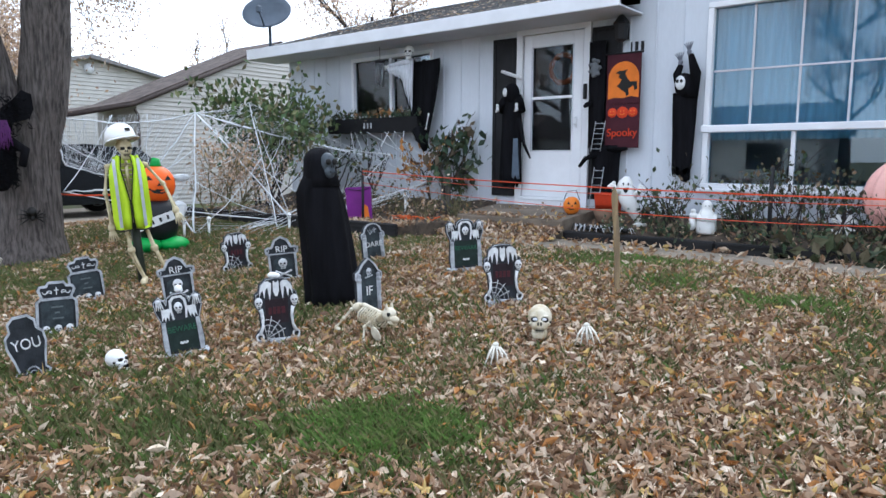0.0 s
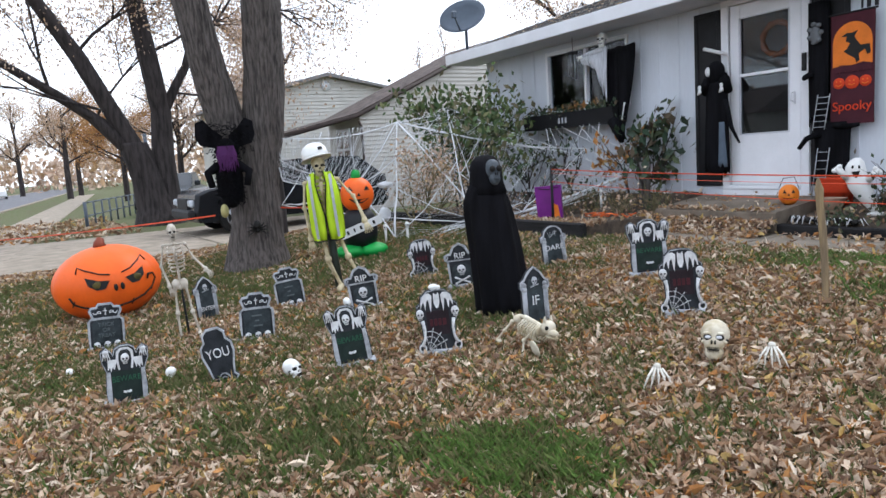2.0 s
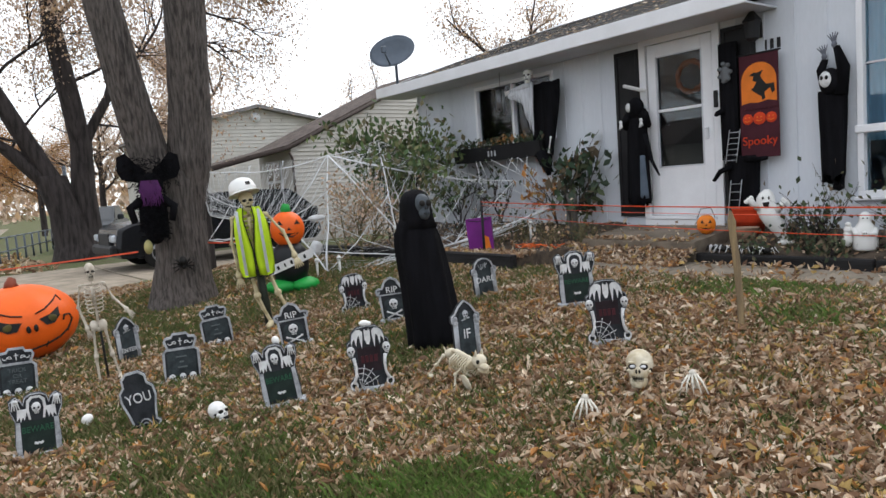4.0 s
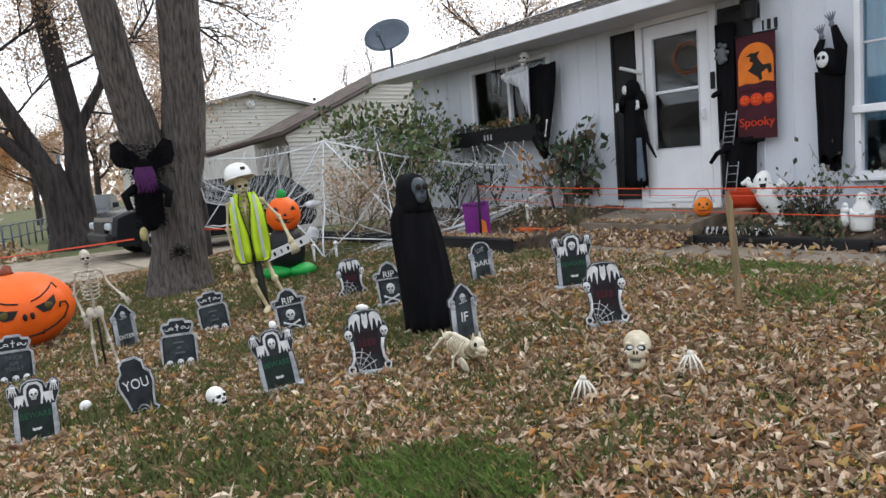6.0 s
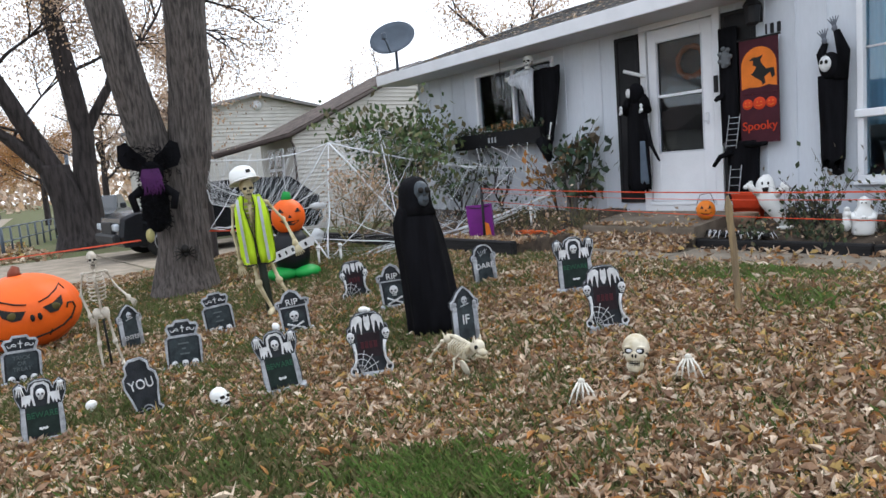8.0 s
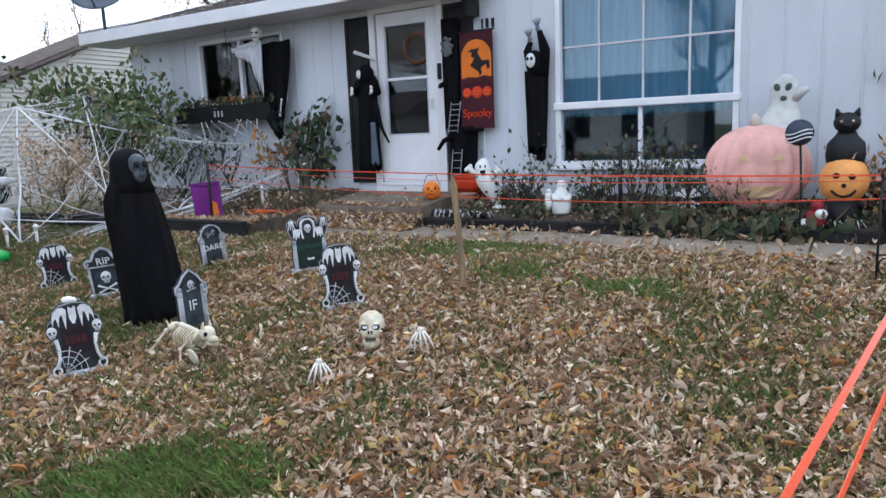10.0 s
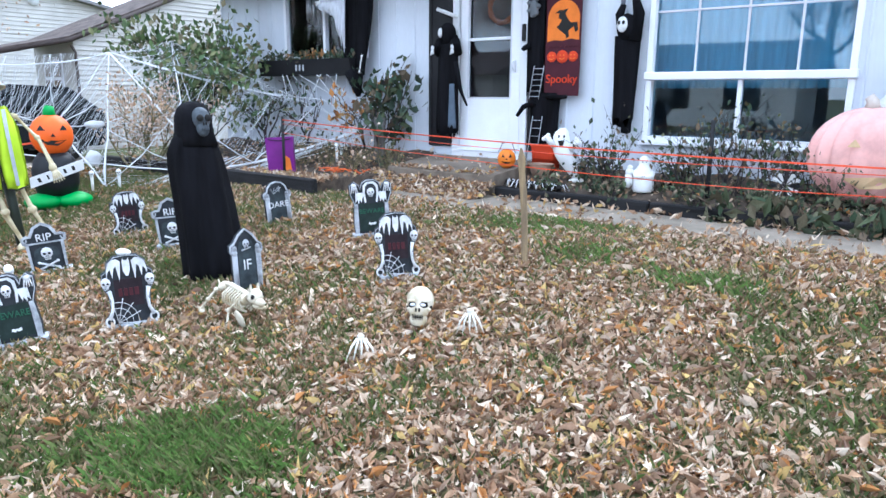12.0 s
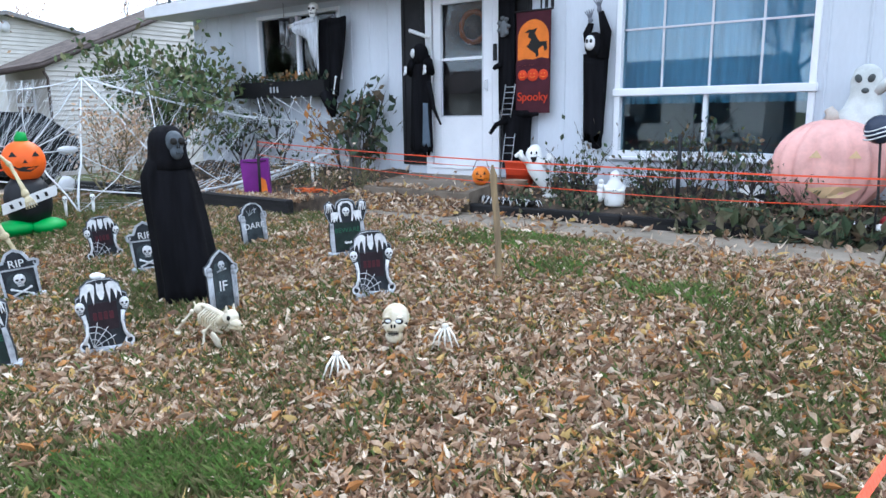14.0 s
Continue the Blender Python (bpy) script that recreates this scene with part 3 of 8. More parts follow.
def stone_body(label, x, y, outline, panel, foot_w, t=0.045, off=0.0, lean=0.0, rim=0.014, panel_mat=None, sink=0.0, size=(1, 1)):
    """Slab, raised rim, sunk panel and foot of one foam stone."""
    th = base("tombstone", label, "tombstone", pose(x, y, gz(x, y) - sink, 0, lean, facing(x, y, off)) @ Matrix.Diagonal((size[0], 1, size[1], 1)), "graveyard stones")
    s = Shape()
    s.poly(outline, -t / 2, t / 2)
    part("slab", s, FOAM, th)
    s = Shape()
    s.ribbon([(px * 0.96, pz * 0.985 + 0.004) for px, pz in outline], rim, -t / 2 - 0.006, -t / 2 + 0.004, True)
    part("rim", s, GREYFOAM, th)
    if panel:
        s = Shape()
        s.poly(panel, -t / 2 - 0.003, -t / 2 + 0.003)
        part("panel", s, panel_mat or PANEL, th)
    if foot_w:
        s = Shape()
        s.span(-foot_w / 2, foot_w / 2, -t / 2 - 0.02, t / 2 + 0.02, -0.03, 0.03, 0.008)
        part("foot", s, GREYFOAM, th)
    return th


def bars(s, rows, y, h):
    """Unreadable lettering as plain bars."""
    for x, z, w in rows:
        s.box((x, y, z), (w, 0.003, h))


def beware(x, y, h, off=0.0, lean=0.0, label="", size=(1, 1)):
    w = 0.30
    half = [(0.135, 0.0), (0.145, 0.24 * h), (0.135, 0.60 * h), (0.165, 0.78 * h), (0.168, 0.93 * h), (0.13, 1.0 * h), (0.095, 0.93 * h), (0.085, 0.86 * h), (0.07, 0.97 * h), (0.03, 1.02 * h)]
    th = stone_body(label, x, y, mirror(half), [(-0.10, 0.05), (0.10, 0.05), (0.095, 0.60 * h), (-0.095, 0.60 * h)], 0.33, off=off, lean=lean, rim=0.006, panel_mat=GREENP, size=size)
    yf = -0.027
    for k in (-1, 1):
        s = Shape()
        s.poly([(k * 0.105, 0.03), (k * 0.138, 0.03), (k * 0.132, 0.60 * h), (k * 0.105, 0.60 * h)][::k], yf - 0.004, yf + 0.006)
        part("side_post", s, GREYFOAM, th, "speckled grey side post")
    s = Shape()
    s.poly(mirror([(0.05, 0.62 * h), (0.062, 0.78 * h), (0.058, 0.92 * h), (0.03, 0.985 * h)]), yf, yf + 0.008)
    s.ink = 2
    s.poly(mirror([(0.035, 0.60 * h), (0.045, 0.78 * h), (0.040, 0.90 * h), (0.02, 0.95 * h)]), yf - 0.003, yf + 0.002)
    for k in (-1, 1):
        s.ink = 0
        s.poly([(k * 0.055, 0.80 * h), (k * 0.075, 0.62 * h), (k * 0.085, 0.68 * h), (k * 0.10, 0.60 * h), (k * 0.105, 0.68 * h), (k * 0.122, 0.62 * h), (k * 0.118, 0.80 * h)][::k], yf, yf + 0.006)
        for f in range(4):
            s.tube([(k * (0.128 + 0.009 * (f - 1.5)), yf, 0.92 * h), (k * (0.125 + 0.017 * (f - 1.5)), yf, 0.80 * h)], [0.005, 0.004], 5)
        s.ball((k * 0.128, yf, 0.93 * h), (0.022, 0.01, 0.016), 8, 5)
    flat_skull(s, 0, 0.80 * h, 0.036, yf - 0.004, 0, 2)
    part("figure", s, [PALEFOAM, GREYFOAM, FOAM], th, "pale raised shrouded skull figure")
    s = Shape()
    s.words("BEWARE", 0.052, pose(0, -0.028, 0.46 * h))
    part("lettering", s, GREENTXT, th, "dull green lettering")
    s = Shape()
    s.poly([(-0.03, 0.23 * h), (-0.012, 0.21 * h), (0, 0.225 * h), (0.012, 0.21 * h), (0.03, 0.23 * h), (0.024, 0.265 * h), (0.008, 0.245 * h), (0, 0.26 * h), (-0.008, 0.245 * h), (-0.024, 0.265 * h)], -0.030, -0.024)
    part("bat", s, PALEFOAM, th, "small pale bat")
    return th


def vampire(x, y, h, off=0.0, lean=0.0, label="", bone=False):
    half = [(0.13, 0.0), (0.165, 0.12 * h), (0.12, 0.24 * h), (0.128, 0.48 * h), (0.16, 0.60 * h), (0.155, 0.76 * h), (0.125, 0.80 * h), (0.118, 0.90 * h), (0.07, 0.985 * h), (0.0, 1.0 * h)]
    th = stone_body(label, x, y, half + [(-a, b) for a, b in half[:-1][::-1]], [(-0.085, 0.30 * h), (0.085, 0.30 * h), (0.085, 0.68 * h), (-0.085, 0.68 * h)], 0.30, off=off, lean=lean, rim=0.004, panel_mat=REDP, size=(0.87, 1.0))
    yf = -0.027
    s = Shape()
    for k in (-1, 1):
        s.poly([(k * 0.033, 0.915 * h), (k * 0.055, 0.955 * h), (k * 0.082, 0.945 * h), (k * 0.106, 0.90 * h), (k * 0.120, 0.82 * h), (k * 0.124, 0.71 * h), (k * 0.112, 0.79 * h), (k * 0.098, 0.825 * h), (k * 0.088, 0.70 * h), (k * 0.076, 0.83 * h), (k * 0.062, 0.865 * h), (k * 0.048, 0.66 * h), (k * 0.036, 0.83 * h)][::k], yf - 0.002, yf + 0.006)
    s.poly(mirror([(0.008, 0.72 * h), (0.022, 0.80 * h), (0.022, 0.92 * h), (0.016, 0.96 * h), (0.008, 0.93 * h)]), yf - 0.005, yf)
    part("bat", s, PALEFOAM, th, "pale raised bat with spread wings")
    for k in (-1, 1):
        s = Shape()
        flat_skull(s, k * 0.132, 0.64 * h, 0.036, yf, 0, 1)
        s.ink = 0
        s.tube([(k * 0.118, yf, 0.54 * h), (k * 0.105, yf, 0.40 * h), (k * 0.112, yf, 0.26 * h), (k * 0.135, yf, 0.15 * h)], [0.014, 0.009, 0.010, 0.013], 6)
        s.ribbon(arc(k * 0.135, 0.115 * h, 0.024, 100, 100 - k * 330, 12), 0.011, yf - 0.004, yf + 0.006)
        part("skull_pillar", s, [PALEFOAM, FOAM], th, "pale skull on a bone pillar")
    s = Shape()
    for k in range(5):
        a = radians(100 - 26 * k)
        s.tube([(-0.085, yf, 0.085 * h), (-0.085 + 0.15 * math.cos(a), yf - 0.002, 0.085 * h + 0.15 * math.sin(a))], 0.0025, 4)
    for r in (0.05, 0.09, 0.125):
        s.tube([(px, yf - 0.002, pz) for px, pz in arc(-0.085, 0.085 * h, r, 100, -4, 6)], 0.0022, 4)
    part("web_relief", s, PALEFOAM, th, "pale raised web")
    s = Shape()
    bars(s, [(-0.052, 0.50 * h, 0.022), (-0.02, 0.50 * h, 0.022), (0.012, 0.50 * h, 0.022), (0.046, 0.50 * h, 0.026)], -0.028, 0.045)
    part("lettering", s, REDTXT, th, "dull red lettering")
    if bone:
        s = Shape()
        s.ball((-0.01, 0.0, h + 0.014), (0.034, 0.022, 0.02), 10, 6)
        s.ball((0.018, -0.004, h + 0.008), (0.02, 0.018, 0.016), 8, 5)
        m = pose(x, y, gz(x, y), 0, lean, facing(x, y, off))
        solid("foam_bone", s, HATWHITE, "small white bone lodged on a tombstone", "decoration", at=m)
    return th


def cross_stone(x, y, h, off=0.0, lean=0.0, label="", lines=()):
    half = [(0.125, 0.0), (0.13, 0.30 * h), (0.128, 0.62 * h), (0.095, 0.70 * h), (0.118, 0.86 * h), (0.105, 0.92 * h), (0.065, 0.93 * h), (0.05, 1.0 * h)]
    th = stone_body(label, x, y, mirror(half), mirror([(0.098, 0.12 * h), (0.102, 0.58 * h), (0.07, 0.66 * h)]), 0.0, off=off, lean=lean, rim=0.018)
    yf = -0.027
    s = Shape()
    s.box((0, yf, 0.83 * h), (0.006, 0.005, 0.055))
    s.box((0, yf, 0.85 * h), (0.03, 0.005, 0.006))
    for k in (-1, 1):
        s.ribbon([(k * px, pz) for px, pz in arc(0.045, 0.80 * h, 0.016, 20, 190, 6) + arc(0.072, 0.82 * h, 0.014, 10, -170, 6)[::-1]], 0.005, yf - 0.003, yf + 0.002)
    part("cross", s, PALEFOAM, th, "pale cross and scrolls")
    s = Shape()
    s.ribbon([(-0.095, 0.68 * h), (0.095, 0.68 * h)], 0.018, -0.03, -0.02)
    part("cornice", s, GREYFOAM, th)
    for i, k in enumerate((-0.075, 0.0, 0.072)):
        s = Shape()
        flat_skull(s, k, 0.085 * h + 0.004, 0.030, yf - 0.012)
        part("small_skull", s, [PALEFOAM, FOAM], th, "small pale skull at the stone's foot")
    s = Shape()
    if lines:
        for i, w in enumerate(lines):
            s.words(w, 0.042, pose(0, -0.028, (0.54 - 0.12 * i) * h))
    else:
        bars(s, [(0, 0.52 * h, 0.075), (0, 0.41 * h, 0.03), (0.005, 0.30 * h, 0.07)], -0.026, 0.012)
    part("lettering", s, FADED, th, "faded grey lettering")
    s = Shape()
    for k in range(7):
        s.ball((-0.15 + 0.05 * k, -0.035 + 0.01 * (k % 2), 0.008), (0.028, 0.02, 0.016), 8, 5)
    part("rubble", s, GREYFOAM, th)
    return th


def rip_stone(x, y, h, off=0.0, lean=0.0, label=""):
    half = [(0.115, 0.0), (0.12, 0.60 * h), (0.125, 0.62 * h), (0.14, 0.64 * h), (0.145, 0.74 * h), (0.115, 0.77 * h), (0.09, 0.76 * h), (0.055, 0.93 * h)]
    th = stone_body(label, x, y, half + [(0.0, h)] + [(-a, b) for a, b in half[::-1]], [(-0.085, 0.05), (0.085, 0.05), (0.085, 0.40 * h)] + arc(0, 0.42 * h, 0.085, 0, 180, 8, 0.13 * h)[1:-1] + [(-0.085, 0.40 * h)], 0.29, off=off, lean=lean, rim=0.02)
    yf = -0.027
    s = Shape()
    s.words("RIP", 0.078, pose(0, -0.028, 0.72 * h))
    part("lettering", s, PALEFOAM, th, "pale lettering")
    s = Shape()
    s.ribbon([(-0.12, 0.62 * h), (0.12, 0.62 * h)], 0.012, -0.03, -0.02)
    part("cornice", s, GREYFOAM, th)
    for k in (-1, 1):
        s = Shape()
        s.ribbon(arc(k * 0.128, 0.70 * h, 0.016, 90, 90 - k * 300, 10), 0.009, -0.03, -0.02)
        part("scroll", s, GREYFOAM, th)
    s = Shape()
    flat_skull(s, 0, 0.40 * h, 0.048, yf)
    part("skull_relief", s, [PALEFOAM, FOAM], th, "pale raised skull")
    for k in (-1, 1):
        s = Shape()
        s.tube([(-0.06 * k, yf, 0.10 * h), (0.06 * k, yf - 0.003, 0.23 * h)], 0.008, 6)
        for e in (-1, 1):
            s.ball((0.062 * k * e, yf - 0.002, (0.165 + 0.068 * e) * h), (0.011, 0.007, 0.011), 8, 5)
        part("crossed_bone", s, PALEFOAM, th, "pale crossed bone")
    return th


def arch_stone(x, y, h, word, off=0.0, lean=0.0, label="", pointed=False, word_z=0.45, size=0.07):
    half = [(0.105, 0.0), (0.105, 0.60 * h), (0.12, 0.64 * h), (0.118, 0.74 * h), (0.09, 0.78 * h)]
    top = [(0.055, 0.90 * h), (0.025, 0.96 * h), (0.0, 1.0 * h)] if pointed else [(0.08, 0.88 * h), (0.045, 0.97 * h), (0.0, 1.0 * h)]
    half += top
    th = stone_body(label, x, y, half + [(-a, b) for a, b in half[:-1][::-1]], mirror([(0.062, 0.02), (0.062, 0.66 * h), (0.045, 0.80 * h)]), 0.0, off=off, lean=lean, rim=0.012, size=(0.88, 1.08) if pointed else (1.05, 1.0))
    yf = -0.025
    for k in (-1, 1):
        s = Shape()
        for j in range(3):
            s.tube([(k * (0.074 + 0.011 * j), yf, 0.0), (k * (0.074 + 0.011 * j), yf, 0.60 * h)], 0.006, 5)
        s.ball((k * 0.088, yf, 0.63 * h), (0.024, 0.012, 0.02), 8, 6)
        s.ball((k * 0.086, yf, 0.70 * h), (0.02, 0.012, 0.018), 8, 6)
        part("column", s, GREYFOAM, th, "fluted grey column")
    s = Shape()
    s.words(word, size, pose(0, -0.028, word_z * h))
    part("lettering", s, PALEFOAM, th, "pale lettering")
    s = Shape()
    if pointed:
        flat_skull(s, 0, 0.76 * h, 0.03, yf - 0.004)
        s.ink = 0
        s.tube([(-0.035, yf, 0.66 * h), (0.035, yf, 0.70 * h)], 0.005, 5)
    else:
        s.box((0.02, yf, 0.82 * h), (0.005, 0.005, 0.05))
        s.box((0.02, yf, 0.84 * h), (0.028, 0.005, 0.005))
        for k in range(4):
            s.tube([(-0.03, yf, 0.72 * h), (-0.05 + 0.03 * k, yf, 0.86 * h)], 0.002, 4)
    part("emblem", s, [GREYFOAM, FOAM], th)
    return th


def coffin_stone(x, y, h, off=0.0, lean=0.0, label=""):
    half = [(0.075, 0.0), (0.11, 0.04), (0.085, 0.16 * h), (0.10, 0.34 * h), (0.125, 0.55 * h), (0.12, 0.70 * h), (0.085, 0.78 * h), (0.085, 0.90 * h), (0.045, 0.985 * h)]
    th = stone_body(label, x, y, mirror(half), None, 0.0, off=off, lean=lean, rim=0.014, size=(0.8, 1.02))
    s = Shape()
    s.words("YOU", 0.085, pose(0, -0.028, 0.56 * h))
    part("lettering", s, PALEFOAM, th, "pale spiky lettering")
    s = Shape()
    s.ribbon(arc(0, 0.04 * h, 0.05, 0, 180, 8, 0.17 * h), 0.008, -0.03, -0.02)
    s.ribbon(arc(0, 0.04 * h, 0.03, 0, 180, 8, 0.11 * h), 0.006, -0.03, -0.02)
    part("doorway_relief", s, GREYFOAM, th)
    return th


beware(-0.03, -6.70, 0.385, 2, 2, "charcoal foam tombstone with shrouded skull and green BEWARE", (0.78, 0.92))
beware(0.31, -5.37, 0.395, -4, -7, "leaning charcoal foam tombstone with shrouded skull", (0.84, 1.0))
beware(0.60, -2.89, 0.44, 10, -3, "charcoal foam tombstone with shrouded skull near the walk")
vampire(0.57, -4.87, 0.43, 6, -2, "black foam tombstone with pale bat and red panel", True)
vampire(1.41, -3.50, 0.435, 8, -3, "black foam tombstone with pale bat before the walk")
vampire(-1.48, -3.78, 0.375, 12, -4, "small black foam tombstone with bat, set farther back")
cross_stone(-1.65, -6.64, 0.36, 5, 3, "slate foam tombstone with cross beside the big pumpkin", ("TRICK", "OR", "TREAT"))
cross_stone(-0.95, -5.63, 0.365, 4, 1, "slate foam tombstone with cross and three skulls")
cross_stone(-1.80, -5.04, 0.37, 2, -6, "slate foam tombstone with cross near the tree")
rip_stone(-1.01, -4.65, 0.375, -5, -6, "charcoal RIP tombstone with skull and crossed bones")
rip_stone(-0.73, -3.80, 0.395, -12, -5, "charcoal RIP tombstone standing behind the black robed figure")
arch_stone(-0.44, -2.98, 0.37, "DARE", 25, -5, "grey arched tombstone lettered DARE", False, 0.46, 0.072)
arch_stone(0.66, -4.13, 0.38, "IF", 20, -2, "grey pointed tombstone lettered IF with small skull", True, 0.42, 0.09)
arch_stone(-2.05, -5.75, 0.365, "ENTER", 18, -3, "narrow grey tombstone lettered ENTER", True, 0.26, 0.05)
coffin_stone(0.02, -6.13, 0.37, -6, -9, "leaning charcoal tombstone lettered YOU")


# ---- bones, skulls and figures ----
def skull3d(s, m, r, bone=0, dark=1, eye=None):
    """A skull about 2.4 r high, facing -y, its chin at -1.2 r."""
    sub = Shape()
    sub.ball((0, 0.12 * r, 0.25 * r), (0.80 * r, 0.98 * r, 0.85 * r), 18, 12)
    sub.ball((0, -0.45 * r, -0.25 * r), (0.60 * r, 0.45 * r, 0.55 * r), 14, 9)
    for k in (-1, 1):
        sub.ball((k * 0.52 * r, -0.42 * r, -0.22 * r), (0.2 * r, 0.24 * r, 0.13 * r), 8, 6)
        sub.ball((k * 0.34 * r, -0.72 * r, 0.26 * r), (0.28 * r, 0.14 * r, 0.10 * r), 8, 6)
    sub.rings([[(w * math.sin(a) * r, (-0.30 - d * math.cos(a)) * r, z * r) for a in (-1.5 + 0.375 * k for k in range(9))] + [(w * 0.8 * math.sin(a) * r, (-0.28 - d * 0.7 * math.cos(a)) * r, z * r) for a in (1.5 - 0.375 * k for k in range(9))] for w, d, z in ((0.50, 0.50, -0.62), (0.52, 0.52, -0.85), (0.44, 0.50, -1.08), (0.34, 0.42, -1.2))])
    sub.ink = 1
    for k in (-1, 1):
        sub.ball((k * 0.31 * r, -0.70 * r, 0.05 * r), (0.26 * r, 0.21 * r, 0.20 * r), 12, 8)
        sub.ball((k * 0.09 * r, -0.86 * r, -0.24 * r), (0.07 * r, 0.08 * r, 0.13 * r), 6, 5)
        sub.ball((k * 0.66 * r, -0.22 * r, -0.10 * r), (0.10 * r, 0.20 * r, 0.10 * r), 8, 6)
    sub.box((0, -0.80 * r, -0.66 * r), (0.62 * r, 0.1 * r, 0.05 * r))
    for k in range(-3, 4):
        sub.box((k * 0.1 * r, -0.84 * r, -0.66 * r), (0.018 * r, 0.08 * r, 0.3 * r))
    if eye is not None:
        sub.ink = 2
        for k in (-1, 1):
            sub.ball((k * 0.30 * r, -0.86 * r, 0.05 * r), (0.17 * r, 0.06 * r, 0.10 * r), 10, 6)
    for f in sub.bm.faces:
        f.material_index = {0: bone, 1: dark, 2: eye or 0}[f.material_index]
    me = bpy.data.meshes.new("tmp")
    sub.bm.transform(m)
    sub.bm.to_mesh(me)
    sub.bm.free()
    s.bm.from_mesh(me)
    bpy.data.meshes.remove(me)


def bone(s, a, b, r):
    a, b = Vector(a), Vector(b)
    s.tube([a, a.lerp(b, 0.12), a.lerp(b, 0.5), a.lerp(b, 0.88), b], [1.35 * r, 0.9 * r, 0.75 * r, 0.9 * r, 1.35 * r], 7)
    for p in (a, b):
        s.ball(p, 1.5 * r, 8, 6)


def grip(s, p, d, r, spread=0.5):
    """A bony palm with five fingers, from p along d."""
    p, d = Vector(p), Vector(d).normalized()
    side = d.cross(Vector((0, 1, 0.2))).normalized()
    s.ball(p, (1.6 * r, 1.2 * r, 1.9 * r), 8, 6)
    for k in range(-2, 3):
        v = (d + side * spread * k * 0.4).normalized()
        q = p + v * 3.6 * r
        e = q + (v + Vector((0, 0, -0.35))).normalized() * 3.0 * r
        s.tube([p, q, e], [0.5 * r, 0.42 * r, 0.25 * r], 5)
        s.ball(q, 0.5 * r, 6, 4)


def skull_thing(x, y, r, up, turn, label, name="skull", tilt=0.0, mats=None):
    s = Shape()
    skull3d(s, Matrix(), r, 0, 1, 2)
    solid(name, s, mats or [BONE, SOCKET, SILVER], label, "skull", at=pose(x, y, gz(x, y) + up, tilt, 0, facing(x, y, turn)))


skull_thing(2.04, -4.03, 0.093, 0.128, -6, "large ivory plastic skull with silver eyes on the leaves", "large_skull", -15)
skull_thing(0.26, -5.78, 0.062, 0.066, 42, "small white plastic skull tipped on the grass", "small_skull", -14, [HATWHITE, SOCKET, SOCKET])
skull_thing(-0.39, -6.39, 0.038, 0.03, -60, "tiny white plastic skull half sunk in leaves", "tiny_skull", 25, [HATWHITE, BONE, BONE])
skull_thing(-0.94, -6.95, 0.034, 0.02, 80, "tiny white plastic skull lying in the grass", "tiny_skull", 40, [HATWHITE, BONE, BONE])
skull_thing(0.22, -5.36, 0.03, 0.40, 40, "tiny white bone piece perched by a leaning tombstone", "tiny_skull", 60, [HATWHITE, BONE, BONE])


def ground_hand(x, y, turn, lean, label):
    s = Shape()
    bone(s, (0.0, 0.05, 0.02), (0.0, 0.02, 0.10), 0.011)
    bone(s, (0.018, 0.05, 0.0), (0.016, 0.02, 0.095), 0.009)
    s.ball((0.006, 0.012, 0.112), (0.022, 0.016, 0.018), 8, 6)
    for k in range(5):
        a = (k - 2) * 0.42
        w = Vector((0.006 + 0.012 * (k - 2), 0.0, 0.105))
        q = w + Vector((0.045 * math.sin(a), -0.035, -0.035))
        e = q + Vector((0.035 * math.sin(a), -0.02, -0.06))
        s.tube([w, q, e], [0.007, 0.006, 0.003], 6)
        s.ball(q, 0.008, 6, 5)
    solid("skeleton_forearm", s, [PALEBONE], label, "decoration", "ground arms", at=pose(x, y, gz(x, y), 0, lean, facing(x, y, turn)) @ Matrix.Diagonal((0.9, 0.95, 1.0, 1)))


ground_hand(2.01, -4.48, 15, 8, "white plastic bony claw rising from the leaves")
ground_hand(2.32, -3.94, -10, -8, "white plastic bony claw clutching the leaf-strewn lawn")


